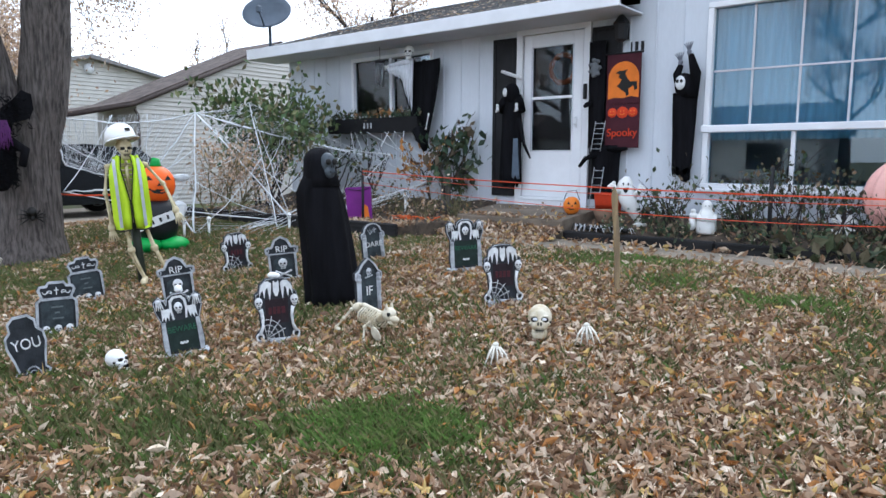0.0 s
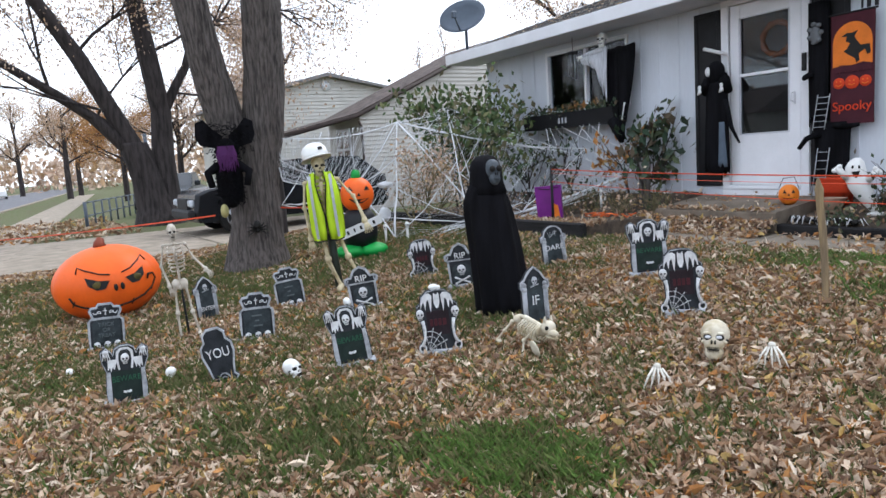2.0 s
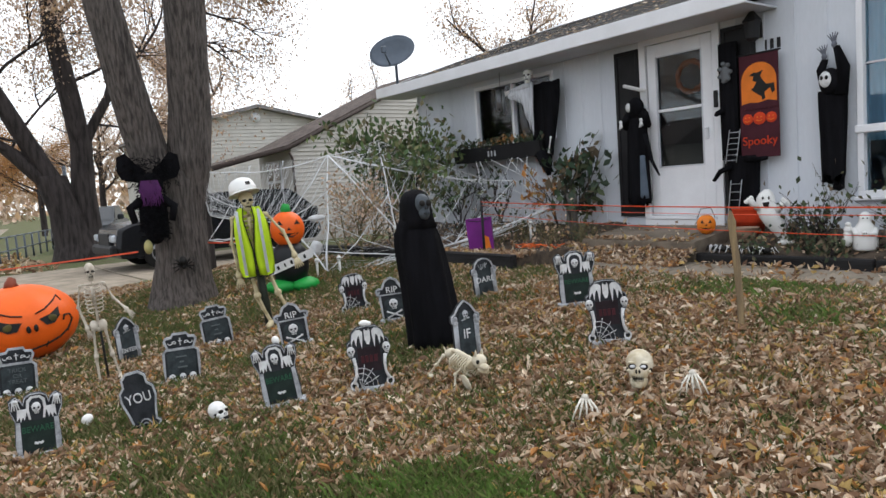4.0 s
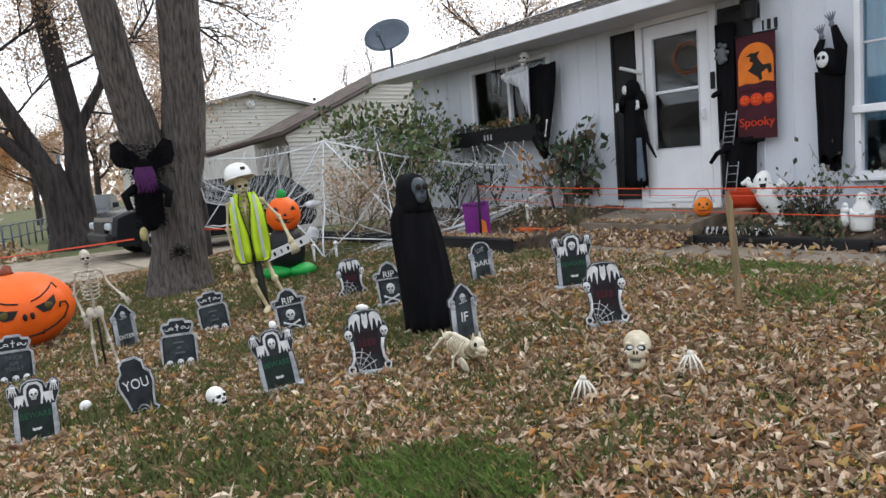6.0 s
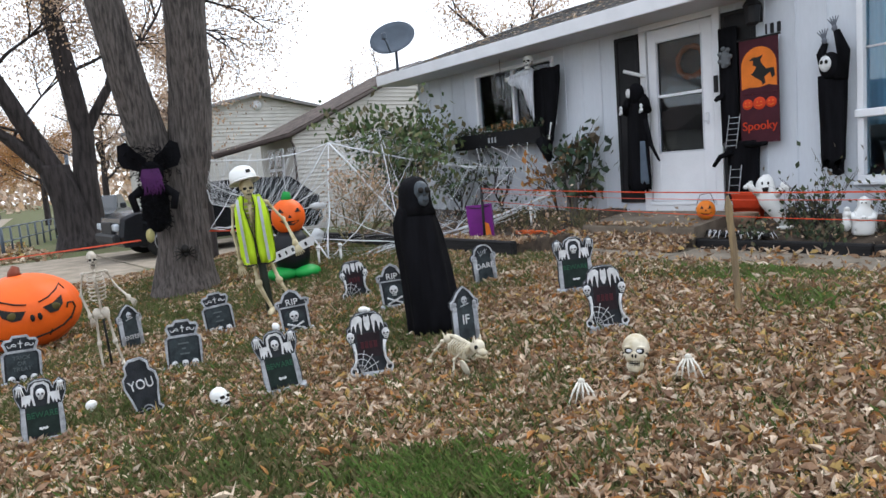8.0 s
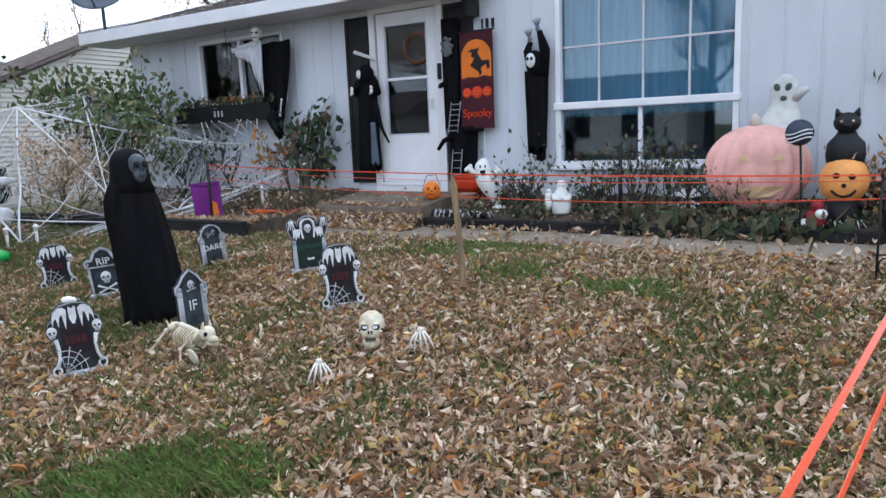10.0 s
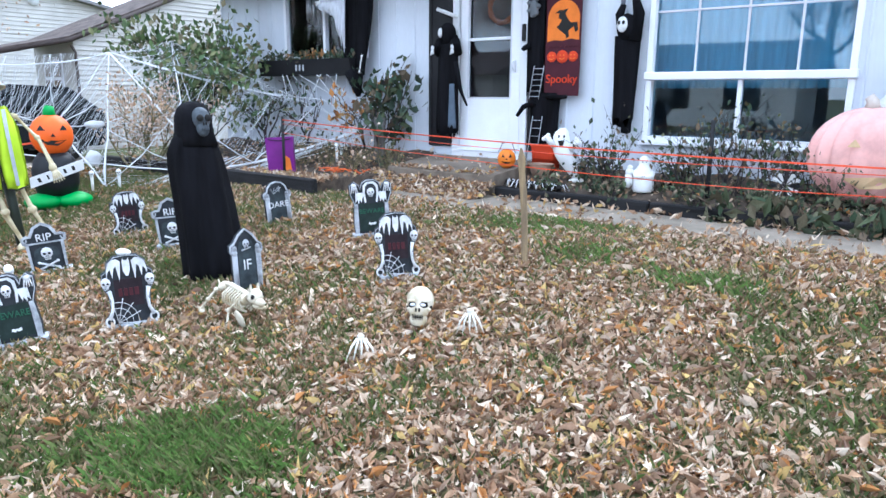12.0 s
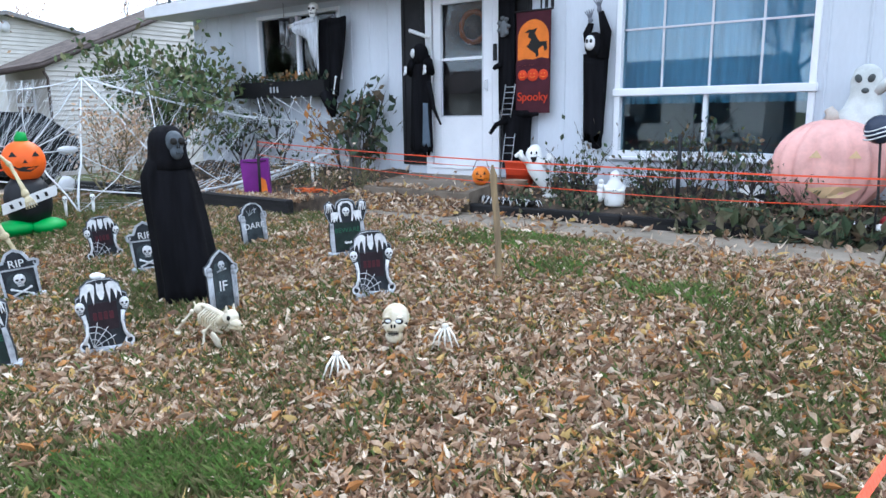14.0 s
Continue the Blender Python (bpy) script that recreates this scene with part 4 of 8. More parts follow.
def dog_skeleton(x, y, turn):
    s = Shape()
    spine = [(-0.15, 0, 0.135), (-0.08, 0, 0.155), (0.0, 0, 0.15), (0.07, 0, 0.145), (0.11, -0.01, 0.165)]
    s.tube(spine, [0.010, 0.012, 0.013, 0.012, 0.010], 7)
    for k in range(8):
        px = -0.07 + 0.02 * k
        for e in (-1, 1):
            s.tube([(px, 0, 0.152), (px + 0.004, e * 0.05, 0.125), (px + 0.01, e * 0.05, 0.085), (px + 0.012, e * 0.012, 0.065)], 0.0055, 5)
    s.ball((-0.13, 0, 0.13), (0.03, 0.035, 0.025), 8, 6)
    s.ball((0.075, 0, 0.125), (0.02, 0.05, 0.03), 8, 6)
    for px, e, kx, fx in ((-0.14, -1, -0.02, -0.06), (-0.12, 1, 0.03, 0.0), (0.05, -1, -0.03, -0.01), (0.09, 1, 0.02, 0.0)):
        bone(s, (px, e * 0.04, 0.12), (px + kx, e * 0.07, 0.07), 0.008)
        bone(s, (px + kx, e * 0.07, 0.07), (px + fx, e * 0.085, 0.012), 0.007)
        s.ball((px + fx + 0.012, e * 0.085, 0.008), (0.024, 0.014, 0.009), 8, 5)
    s.ball((0.12, -0.07, 0.055), (0.05, 0.010, 0.045), 14, 8, pose(0, 0, 0, 20, 25, 0))
    s.tube([(-0.15, 0, 0.135), (-0.19, 0.01, 0.12), (-0.225, 0.02, 0.135)], [0.008, 0.006, 0.003], 5)
    s.ball((0.15, -0.015, 0.165), (0.045, 0.036, 0.036), 10, 8)
    s.ball((0.195, -0.02, 0.15), (0.04, 0.022, 0.018), 8, 6)
    s.ball((0.185, -0.02, 0.125), (0.04, 0.018, 0.010), 8, 6)
    for e in (-1, 1):
        s.poly([(0.13, 0.19), (0.155, 0.19), (0.14, 0.225)], e * 0.02 - 0.02, e * 0.02 - 0.012)
    s.ink = 1
    for e in (-1, 1):
        s.ball((0.17, -0.015 + e * 0.026, 0.172), (0.012, 0.01, 0.012), 6, 5)
    solid("dog_skeleton", s, [BONE, SOCKET], "small ivory plastic dog skeleton standing in the leaves", "decoration", at=pose(x, y, gz(x, y), 0, 9, turn) @ Matrix.Diagonal((1.05, 1.3, 1.22, 1)))


dog_skeleton(1.02, -4.47, 2)


def folds(a, z, n, amp, seed):
    return 1 + amp * math.sin(n * a + 2.2 * math.sin(z * 2.1 + seed) + seed) + 0.5 * amp * noise.noise(Vector((math.cos(a) * 2, math.sin(a) * 2, z * 2 + seed)))


def robed_figure(x, y, label):
    s = Shape()
    rows = []
    prof = [(0.0, 0.215, 0.21, 0.0), (0.10, 0.212, 0.20, -0.005), (0.30, 0.202, 0.18, -0.025), (0.55, 0.192, 0.16, -0.055), (0.75, 0.185, 0.145, -0.085), (0.86, 0.172, 0.13, -0.10), (0.94, 0.140, 0.115, -0.10), (1.00, 0.105, 0.10, -0.10)]
    for z, rx, ry, ox in prof:
        rows.append([(ox + rx * folds(a, z, 9, 0.075 * (1 - z * 0.7), 1.3) * math.cos(a), ry * folds(a, z, 9, 0.075 * (1 - z * 0.7), 1.3) * math.sin(a), z) for a in (2 * math.pi * k / 48 for k in range(48))])
    s.rings(rows)
    hood = []
    for z, rx, ry, oy in ((0.91, 0.150, 0.13, 0.0), (0.98, 0.128, 0.12, 0.0), (1.04, 0.122, 0.128, 0.005), (1.10, 0.118, 0.130, 0.01), (1.15, 0.102, 0.115, 0.02), (1.185, 0.068, 0.08, 0.03), (1.20, 0.02, 0.03, 0.035)):
        hood.append([(-0.085 + rx * folds(a, z, 5, 0.05, 4) * math.cos(a), oy + ry * math.sin(a), z) for a in (2 * math.pi * k / 32 for k in range(32))])
    s.rings(hood)
    s.ink = 1
    m = pose(-0.045, -0.065, 1.065, -8, 0, 26)
    for c, r in (((0, -0.03, 0.02), (0.062, 0.055, 0.075)), ((0, -0.045, -0.045), (0.042, 0.045, 0.055))):
        s.ball(m @ Vector(c), r, 14, 9, m.to_3x3().to_4x4())
    s.ink = 2
    for k in (-1, 1):
        s.ball(m @ Vector((k * 0.026, -0.082, 0.018)), (0.024, 0.016, 0.024), 10, 6, m.to_3x3().to_4x4())
        s.ball(m @ Vector((k * 0.008, -0.088, -0.02)), (0.005, 0.008, 0.012), 6, 4)
    s.box(m @ Vector((0, -0.09, -0.058)), (0.045, 0.012, 0.016), m.to_3x3().to_4x4(), 0.003)
    s.ink = 1
    for k in range(-2, 3):
        s.box(m @ Vector((k * 0.009, -0.096, -0.058)), (0.005, 0.008, 0.014), m.to_3x3().to_4x4())
    solid("robed_reaper", s, [CLOTH, MASK, SOCKET], label, "statue", at=pose(x, y, gz(x, y) - 0.01, 0, 0, facing(x, y, 0)))


robed_figure(0.18, -4.04, "hooded black cloth reaper figure with a grey skull mask")


def hung_skeleton(x, y, scale, turn, mats, label, name, arm_l, arm_r, legs, stake_r, stake_mat, lean=0.0, wide=1.0):
    """A posable skeleton tied to a stake; its feet near the ground. Arms and legs as offsets of elbow, wrist and knee, foot."""
    s = Shape()
    skull3d(s, pose(0, -0.01, 0.905, 4, 0, 14), 0.060)
    s.tube([(0, 0.01, 0.84), (0, 0.02, 0.70), (0, 0.015, 0.55), (0, 0, 0.47)], [0.010, 0.013, 0.013, 0.015], 7)
    for k in range(7):
        z = 0.79 - 0.03 * k
        w = 0.075 + 0.012 * math.sin(k / 6 * math.pi)
        for e in (-1, 1):
            s.tube([(0, 0.03, z), (e * w * 0.8, 0.025, z + 0.004), (e * w, -0.015, z - 0.012), (e * w * 0.55, -0.055, z - 0.022), (e * 0.008, -0.06, z - 0.02)], 0.0058, 5)
    s.tube([(0, -0.062, 0.79), (0, -0.064, 0.66)], [0.012, 0.010], 6)
    for e in (-1, 1):
        bone(s, (0, -0.03, 0.805), (e * 0.10, 0.0, 0.805), 0.007)
        s.ball((e * 0.04, 0.0, 0.475), (0.045, 0.03, 0.045), 10, 7)
        s.ball((e * 0.11, 0.0, 0.795), 0.018, 8, 6)
    s.ball((0, 0.0, 0.45), (0.03, 0.025, 0.025), 8, 6)
    for e, arm in ((-1, arm_l), (1, arm_r)):
        sh = Vector((e * 0.115, 0, 0.795))
        el, wr = sh + Vector(arm[0]), sh + Vector(arm[0]) + Vector(arm[1])
        bone(s, sh, el, 0.011)
        bone(s, el, wr, 0.009)
        bone(s, el + Vector((0.008, 0.008, 0)), wr + Vector((0.012, 0.006, 0)), 0.006)
        grip(s, wr + Vector(arm[1]).normalized() * 0.02, arm[1], 0.014)
    for e, leg in ((-1, legs[0]), (1, legs[1])):
        hip = Vector((e * 0.055, 0, 0.445))
        kn = hip + Vector(leg[0])
        ft = kn + Vector(leg[1])
        bone(s, hip, kn, 0.016)
        s.ball(kn, 0.026, 8, 6)
        bone(s, kn, ft, 0.013)
        bone(s, kn + Vector((e * 0.014, 0.006, -0.02)), ft + Vector((e * 0.010, 0.006, 0.01)), 0.006)
        s.tube([ft, ft + Vector((e * 0.01, -0.045, -0.012)), ft + Vector((e * 0.015, -0.085, -0.02))], [0.020, 0.024, 0.012], 6)
    at = pose(x, y, gz(x, y), 0, lean, facing(x, y, turn)) @ Matrix.Diagonal((scale * wide, scale, scale, 1))
    solid(name, s, mats, label, "skeleton", at=at)
    st = Shape()
    st.tube([(0.01, 0.05, -0.08), (0.0, 0.045, 0.60)], stake_r, 10)
    solid("support_stake", st, stake_mat, "dark pole standing in the lawn behind a skeleton", "stake", at=at)
    return at


DARKPOLE = mat("dark_green_pole", (0.03, 0.04, 0.03), 0.5)
hung_skeleton(-1.38, -6.07, 0.98, -6, [GREYBONE, SOCKET], "grey-ivory plastic skeleton tied to a thin stake", "small_skeleton", ((-0.045, 0.0, -0.16), (0.05, -0.02, -0.15)), ((0.06, 0.0, -0.12), (0.10, -0.05, -0.09)), (((-0.01, 0, -0.21), (0.0, 0, -0.21)), ((0.03, 0, -0.21), (0.04, 0, -0.18))), 0.012, METALBLK, -2, 0.76)
big = hung_skeleton(-1.88, -4.53, 1.38, -4, [YELLOWBONE, SOCKET], "yellowed plastic skeleton dressed as a road worker", "worker_skeleton", ((-0.03, 0.0, -0.17), (0.01, 0.0, -0.20)), ((0.09, -0.02, -0.13), (0.05, -0.05, -0.16)), (((0.02, 0, -0.20), (0.06, 0, -0.20)), ((0.05, 0, -0.20), (0.06, 0, -0.17))), 0.028, DARKPOLE, -4)
# vest
vest = base("safety_vest", "bright yellow hi-vis vest with silver stripes on a skeleton", "vest", big @ Matrix.Diagonal((0.84, 1, 1.05, 1)))
for k in (-1, 1):
    s = Shape()
    rows = []
    for z, xo, xi, d in ((0.815, 0.085, 0.035, 0.055), (0.74, 0.125, 0.045, 0.085), (0.64, 0.135, 0.025, 0.095), (0.54, 0.135, 0.005, 0.09), (0.44, 0.138, 0.006, 0.088), (0.37, 0.125, 0.012, 0.085)):
        rows.append([(k * (xi + (xo - xi) * u / 6), -d - 0.012 * math.sin(u * 1.1) + (0.05 * (u / 6) ** 3), z + 0.008 * math.sin(u + k)) for u in range(7)] + [(k * (xi + (xo - xi) * u / 6), -d + 0.006 + 0.05 * (u / 6) ** 3, z) for u in range(6, -1, -1)])
    s.rings(rows)
    part("front_panel", s, HIVIS, vest)
    s = Shape()
    for w, mid in ((0.022, 0.085),):
        s.rings([[(k * (mid - w / 2), -d - 0.019, z), (k * (mid + w / 2), -d - 0.017, z), (k * (mid + w / 2), -d - 0.010, z), (k * (mid - w / 2), -d - 0.012, z)] for z, d in ((0.80, 0.062), (0.74, 0.082), (0.64, 0.094), (0.54, 0.090), (0.44, 0.089), (0.385, 0.086))], smooth=False)
    part("reflective_stripe", s, REFLECT, vest, "silver reflective stripe")
    s = Shape()
    s.tube([(k * xi, -d - 0.008, z) for z, xi, d in ((0.815, 0.033, 0.058), (0.74, 0.043, 0.088), (0.64, 0.023, 0.098), (0.54, 0.004, 0.093), (0.44, 0.005, 0.09), (0.37, 0.012, 0.088), (0.362, 0.07, 0.092), (0.37, 0.125, 0.05))], 0.0045, 5)
    part("piping", s, BLACKI, vest, "black edge piping")
s = Shape()
s.rings([[(w * math.sin(a), 0.05 + 0.02 * math.cos(a), z) for a in (-1.5 + 0.25 * k for k in range(13))] for z, w in ((0.815, 0.09), (0.70, 0.135), (0.5, 0.14), (0.37, 0.13))], closed=False, caps=False)
part("back_panel", s, HIVIS, vest)
# hard hat
hat = base("hard_hat", "white plastic hard hat on the worker skeleton's skull", "hard hat", big @ pose(-0.012, 0.015, 0.957, -10, -6, 14))
s = Shape()
s.rings([[(r * 0.092 * math.cos(a), r * 0.105 * math.sin(a), z) for a in (2 * math.pi * k / 24 for k in range(24))] for r, z in ((1.0, 0.0), (1.0, 0.03), (0.92, 0.062), (0.72, 0.088), (0.4, 0.102), (0.05, 0.106))])
part("shell", s, HATWHITE, hat)
s = Shape()
s.rings([[(r * 0.092 * math.cos(a), r * 0.105 * math.sin(a) - (0.022 if math.sin(a) < 0 else 0) * (r - 1) * 8, z) for a in (2 * math.pi * k / 24 for k in range(24))] for r, z in ((1.0, 0.004), (1.16, -0.006), (1.16, -0.010), (0.98, -0.002))], caps=False)
part("brim", s, HATWHITE, hat)
for k in (-1, 0, 1):
    s = Shape()
    s.tube([(k * 0.025, -0.085, 0.06), (k * 0.022, -0.045, 0.098 - abs(k) * 0.004), (k * 0.022, 0.045, 0.098 - abs(k) * 0.004), (k * 0.025, 0.085, 0.06)], 0.006, 6)
    part("ridge", s, HATWHITE, hat)
s = Shape()
s.box((0.03, -0.103, 0.045), (0.03, 0.006, 0.022), pose(0, 0, 0, -14, 0, 14))
part("badge", s, BLACKI, hat, "dark front badge")


# ---- inflatables ----
def lobed(cx, cz, rx, ry, rz, lobes=10, depth=0.05, n=60, rows=18):
    out = []
    for j in range(1, rows):
        t = math.pi * j / rows
        ring = []
        for k in range(n):
            a = 2 * math.pi * k / n
            f = 1 - depth * (1 - abs(math.sin(lobes * a / 2))) * math.sin(t)
            ring.append((cx + rx * f * math.sin(t) * math.cos(a), ry * f * math.sin(t) * math.sin(a), cz - rz * math.cos(t)))
        out.append(ring)
    return out


def front_y(px, pz, cx, cz, rx, ry, rz):
    return -ry * math.sqrt(max(0.02, 1 - ((px - cx) / rx) ** 2 - ((pz - cz) / rz) ** 2))


pump = base("inflatable_pumpkin", "large orange inflatable pumpkin with a scowling printed face", "inflatable", pose(-3.08, -6.41, gz(-3.08, -6.41) - 0.02, 0, -5, facing(-3.08, -6.41, 12)) @ Matrix.Diagonal((0.86, 0.86, 0.86, 1)))
P = (0.0, 0.42, 0.58, 0.50, 0.42)
s = Shape()
s.rings(lobed(P[0], P[1], P[2], P[3], P[4], 12, 0.03))
part("skin", s, ORANGE, pump)
s = Shape()
s.tube([(0.0, 0, 0.81), (0.0, 0.01, 0.87), (0.03, 0.02, 0.92)], [0.085, 0.06, 0.04], 10)
part("stem", s, mat("brown_nylon_stem", (0.20, 0.04, 0.015), 0.5), pump, "brown stem")


def on_pump(pts, w, dy=0.012):
    s2 = Shape()
    s2.tube([(px, front_y(px, pz, *P) - dy + 0.004, pz) for px, pz in pts], w, 5)
    return s2


for k in (-1, 1):
    s = Shape()
    eye = [(k * 0.08, 0.50), (k * 0.14, 0.42), (k * 0.22, 0.42), (k * 0.29, 0.48), (k * 0.30, 0.57), (k * 0.19, 0.52)]
    s.bm.faces.new([s.bm.verts.new((px, front_y(px, pz, *P) - 0.012, pz)) for px, pz in eye])
    part("eye", s, BLACKI, pump, "black printed eye")
    s = Shape()
    s.ball((k * 0.20, front_y(0.20, 0.48, *P) - 0.006, 0.475), (0.055, 0.012, 0.04), 12, 6)
    part("pupil", s, mat("olive_print", (0.10, 0.08, 0.02), 0.6), pump, "olive printed pupil")
    part("brow", on_pump([(k * 0.06, 0.56), (k * 0.16, 0.585), (k * 0.27, 0.64), (k * 0.33, 0.68), (k * 0.36, 0.62)], 0.008), BLACKI, pump, "thin black brow line")
    s = Shape()
    s.ball((k * 0.035, front_y(0.035, 0.42, *P) - 0.006, 0.415), (0.022, 0.01, 0.04), 8, 6)
    part("nostril", s, BLACKI, pump, "black nostril")
mouth = [(-0.47, 0.38), (-0.44, 0.30), (-0.36, 0.25), (-0.22, 0.205), (-0.05, 0.19), (0.12, 0.21), (0.26, 0.25), (0.36, 0.31), (0.42, 0.40), (0.40, 0.46), (0.34, 0.47), (0.32, 0.42)]
part("mouth", on_pump(mouth, 0.010), BLACKI, pump, "thin black stitched grin")
for px, pz in mouth[1:8:2]:
    part("stitch", on_pump([(px - 0.01, pz - 0.03), (px + 0.01, pz + 0.03)], 0.006), BLACKI, pump)

guy = base("inflatable_pumpkin_man", "inflatable pumpkin-headed figure with black body and green feet", "inflatable", pose(-3.28, -3.60, gz(-3.28, -3.60), 0, 0, facing(-3.28, -3.60, 6)) @ Matrix.Diagonal((0.92, 0.92, 0.90, 1)))
s = Shape()
s.rings(lobed(0, 0.84, 0.225, 0.20, 0.24, 8, 0.05, 48, 14))
part("head", s, ORANGE, guy, "orange pumpkin head")
s = Shape()
s.tube([(0, 0, 1.05), (0, 0, 1.12), (0.01, 0, 1.17)], [0.075, 0.06, 0.045], 10)
part("stem", s, GREENN, guy, "green stem")
Q = (0.0, 0.84, 0.225, 0.20, 0.24)
for nm, pts in (("eye", [(0.07, 0.90), (0.15, 0.90), (0.11, 0.96)]), ("eye", [(-0.15, 0.90), (-0.07, 0.90), (-0.11, 0.96)]), ("nose", [(-0.025, 0.83), (0.025, 0.83), (0, 0.87)]), ("mouth", [(-0.13, 0.80), (-0.06, 0.74), (0.04, 0.73), (0.13, 0.79), (0.04, 0.785)])):
    s = Shape()
    s.bm.faces.new([s.bm.verts.new((px, front_y(px, pz, *Q) - 0.01, pz)) for px, pz in pts])
    part(nm, s, BLACKI, guy, "black printed face piece")
s = Shape()
s.rings([[(r * math.cos(a), 0.85 * r * math.sin(a), z) for a in (2 * math.pi * k / 24 for k in range(24))] for z, r in ((0.16, 0.20), (0.30, 0.235), (0.45, 0.24), (0.56, 0.21), (0.64, 0.15))])
part("body", s, BLACKN, guy, "black puffed body")
for k in (-1, 1):
    s = Shape()
    s.ball((k * 0.15, -0.06, 0.09), (0.20, 0.21, 0.10), 16, 10)
    part("foot", s, GREENN, guy, "green puffed shoe")
s = Shape()
s.rings([[(u, -0.222 - 0.02 * math.cos(u * 6), 0.46 + 0.35 * (u - 0.0) - dz + 0.02) for dz in (0.0, 0.12)] + [(u, -0.214 - 0.02 * math.cos(u * 6), 0.46 + 0.35 * u - dz + 0.02) for dz in (0.12, 0.0)] for u in (-0.27 + 0.045 * i for i in range(13))], smooth=False)
sash = part("sash", s, WHITEN, guy, "white banner across the body")
for i, w in enumerate((0.03, 0.02, 0.03, 0.025, 0.03)):
    u = -0.18 + 0.085 * i
    s = Shape()
    s.box((u, -0.246, 0.42 + 0.35 * u), (w, 0.004, 0.05), pose(0, 0, 0, 0, -19, 0))
    part("letter_bar", s, BLACKI, sash)

# ---- trees ----
def rough_tube(s, pts, rads, n=20, amp=0.06, f=3.0, furrow=0.0):
    """A limb with furrowed bark."""
    fine, fr = [], []
    for (a, ra), (b, rb) in zip(zip(pts, rads), list(zip(pts, rads))[1:]):
        a, b = Vector(a), Vector(b)
        m = max(2, int((b - a).length / 0.09))
        for k in range(m):
            fine.append(a.lerp(b, k / m))
            fr.append(ra + (rb - ra) * k / m)
    fine.append(Vector(pts[-1]))
    fr.append(rads[-1])
    rows = []
    for p, r in zip(fine, fr):
        row = []
        for k in range(n):
            a = 2 * math.pi * k / n
            g = 1 + amp * noise.noise(Vector((math.cos(a) * f, math.sin(a) * f, p.z * 0.9))) + amp * 0.8 * noise.noise(Vector((math.cos(a) * 7, math.sin(a) * 7, p.z * 2.5)))
            if furrow:
                w = a + 0.25 * noise.noise(Vector((math.cos(a) * 2, math.sin(a) * 2, p.z * 1.6)))
                g -= furrow * (1 - abs(noise.noise(Vector((math.cos(w) * 11, math.sin(w) * 11, p.z * 1.1)))) * 2.4) ** 3
            row.append(p + Vector((r * g * math.cos(a), r * g * math.sin(a), 0)))
        rows.append(row)
    s.rings(rows)


def twigs(s, p, d, length, r, depth, tips, rng, droop=0.0, sides=5):
    """A branch that forks on and on; the ends go into tips."""
    pts, rads, q, v = [p], [r], p, d
    for k in range(3):
        v = (v + Vector((rng.uniform(-1, 1), rng.uniform(-1, 1), rng.uniform(-0.6, 0.8) - droop)) * 0.22).normalized()
        q = q + v * length / 3
        pts.append(q)
        rads.append(r * (1 - 0.15 * (k + 1)))
    s.tube(pts, rads, sides if depth > 1 else 4, False)
    if depth <= 1:
        tips.extend(pts[1:])
    if depth == 0:
        return
    for k in range(rng.choice((2, 3))):
        start = pts[rng.choice((1, 2, 3))]
        w = (v + Vector((rng.uniform(-1, 1), rng.uniform(-1, 1), rng.uniform(-0.5, 0.7))) * 0.75).normalized()
        twigs(s, start, w, length * rng.uniform(0.6, 0.85), r * 0.58, depth - 1, tips, rng, droop, sides)


def leaf_cloud(points, count, spread, size, rng):
    vs, fs = [], []
    for _ in range(count):
        c = rng.choice(points) + Vector((rng.gauss(0, spread), rng.gauss(0, spread), rng.gauss(0, spread)))
        m = Euler((rng.uniform(0, 6.3), rng.uniform(0, 6.3), rng.uniform(0, 6.3))).to_matrix()
        z = size * rng.uniform(0.6, 1.3)
        k = len(vs)
        vs += [c + m @ Vector(v) * z for v in ((-0.5, 0, 0), (0, -0.28, 0.06), (0.5, 0, 0), (0, 0.28, 0.06))]
        fs += [(k, k + 1, k + 2), (k, k + 2, k + 3)]
    return vs, fs


def make_tree(label, at, limbs, forks, leaf_n, leaf_size, spread, material, seed, bark=None, droop=0.0, length=1.6, depth=3, rough=True, category="tree", sides=22, furrow=0.0):
    rng = random.Random(seed)
    th = base("tree", label, category, at)
    s = Shape()
    for pts, rads in limbs:
        rough_tube(s, pts, rads, sides, 0.07 if rough else 0.03, 3.0, furrow)
    part("trunk", s, bark or BARK, th, "furrowed grey-brown bark")
    s, tips = Shape(), []
    for p, d, r in forks:
        twigs(s, Vector(p), Vector(d).normalized(), length, r, depth, tips, rng, droop)
    part("branch", s, bark or BARK, th)
    if leaf_n and tips:
        ob = new("crown", raw("crown", *leaf_cloud(tips, leaf_n, spread, leaf_size, rng), material))
        ob.parent = th
        tagged(ob, "thin withered leaves", kind="stuff")
    return th


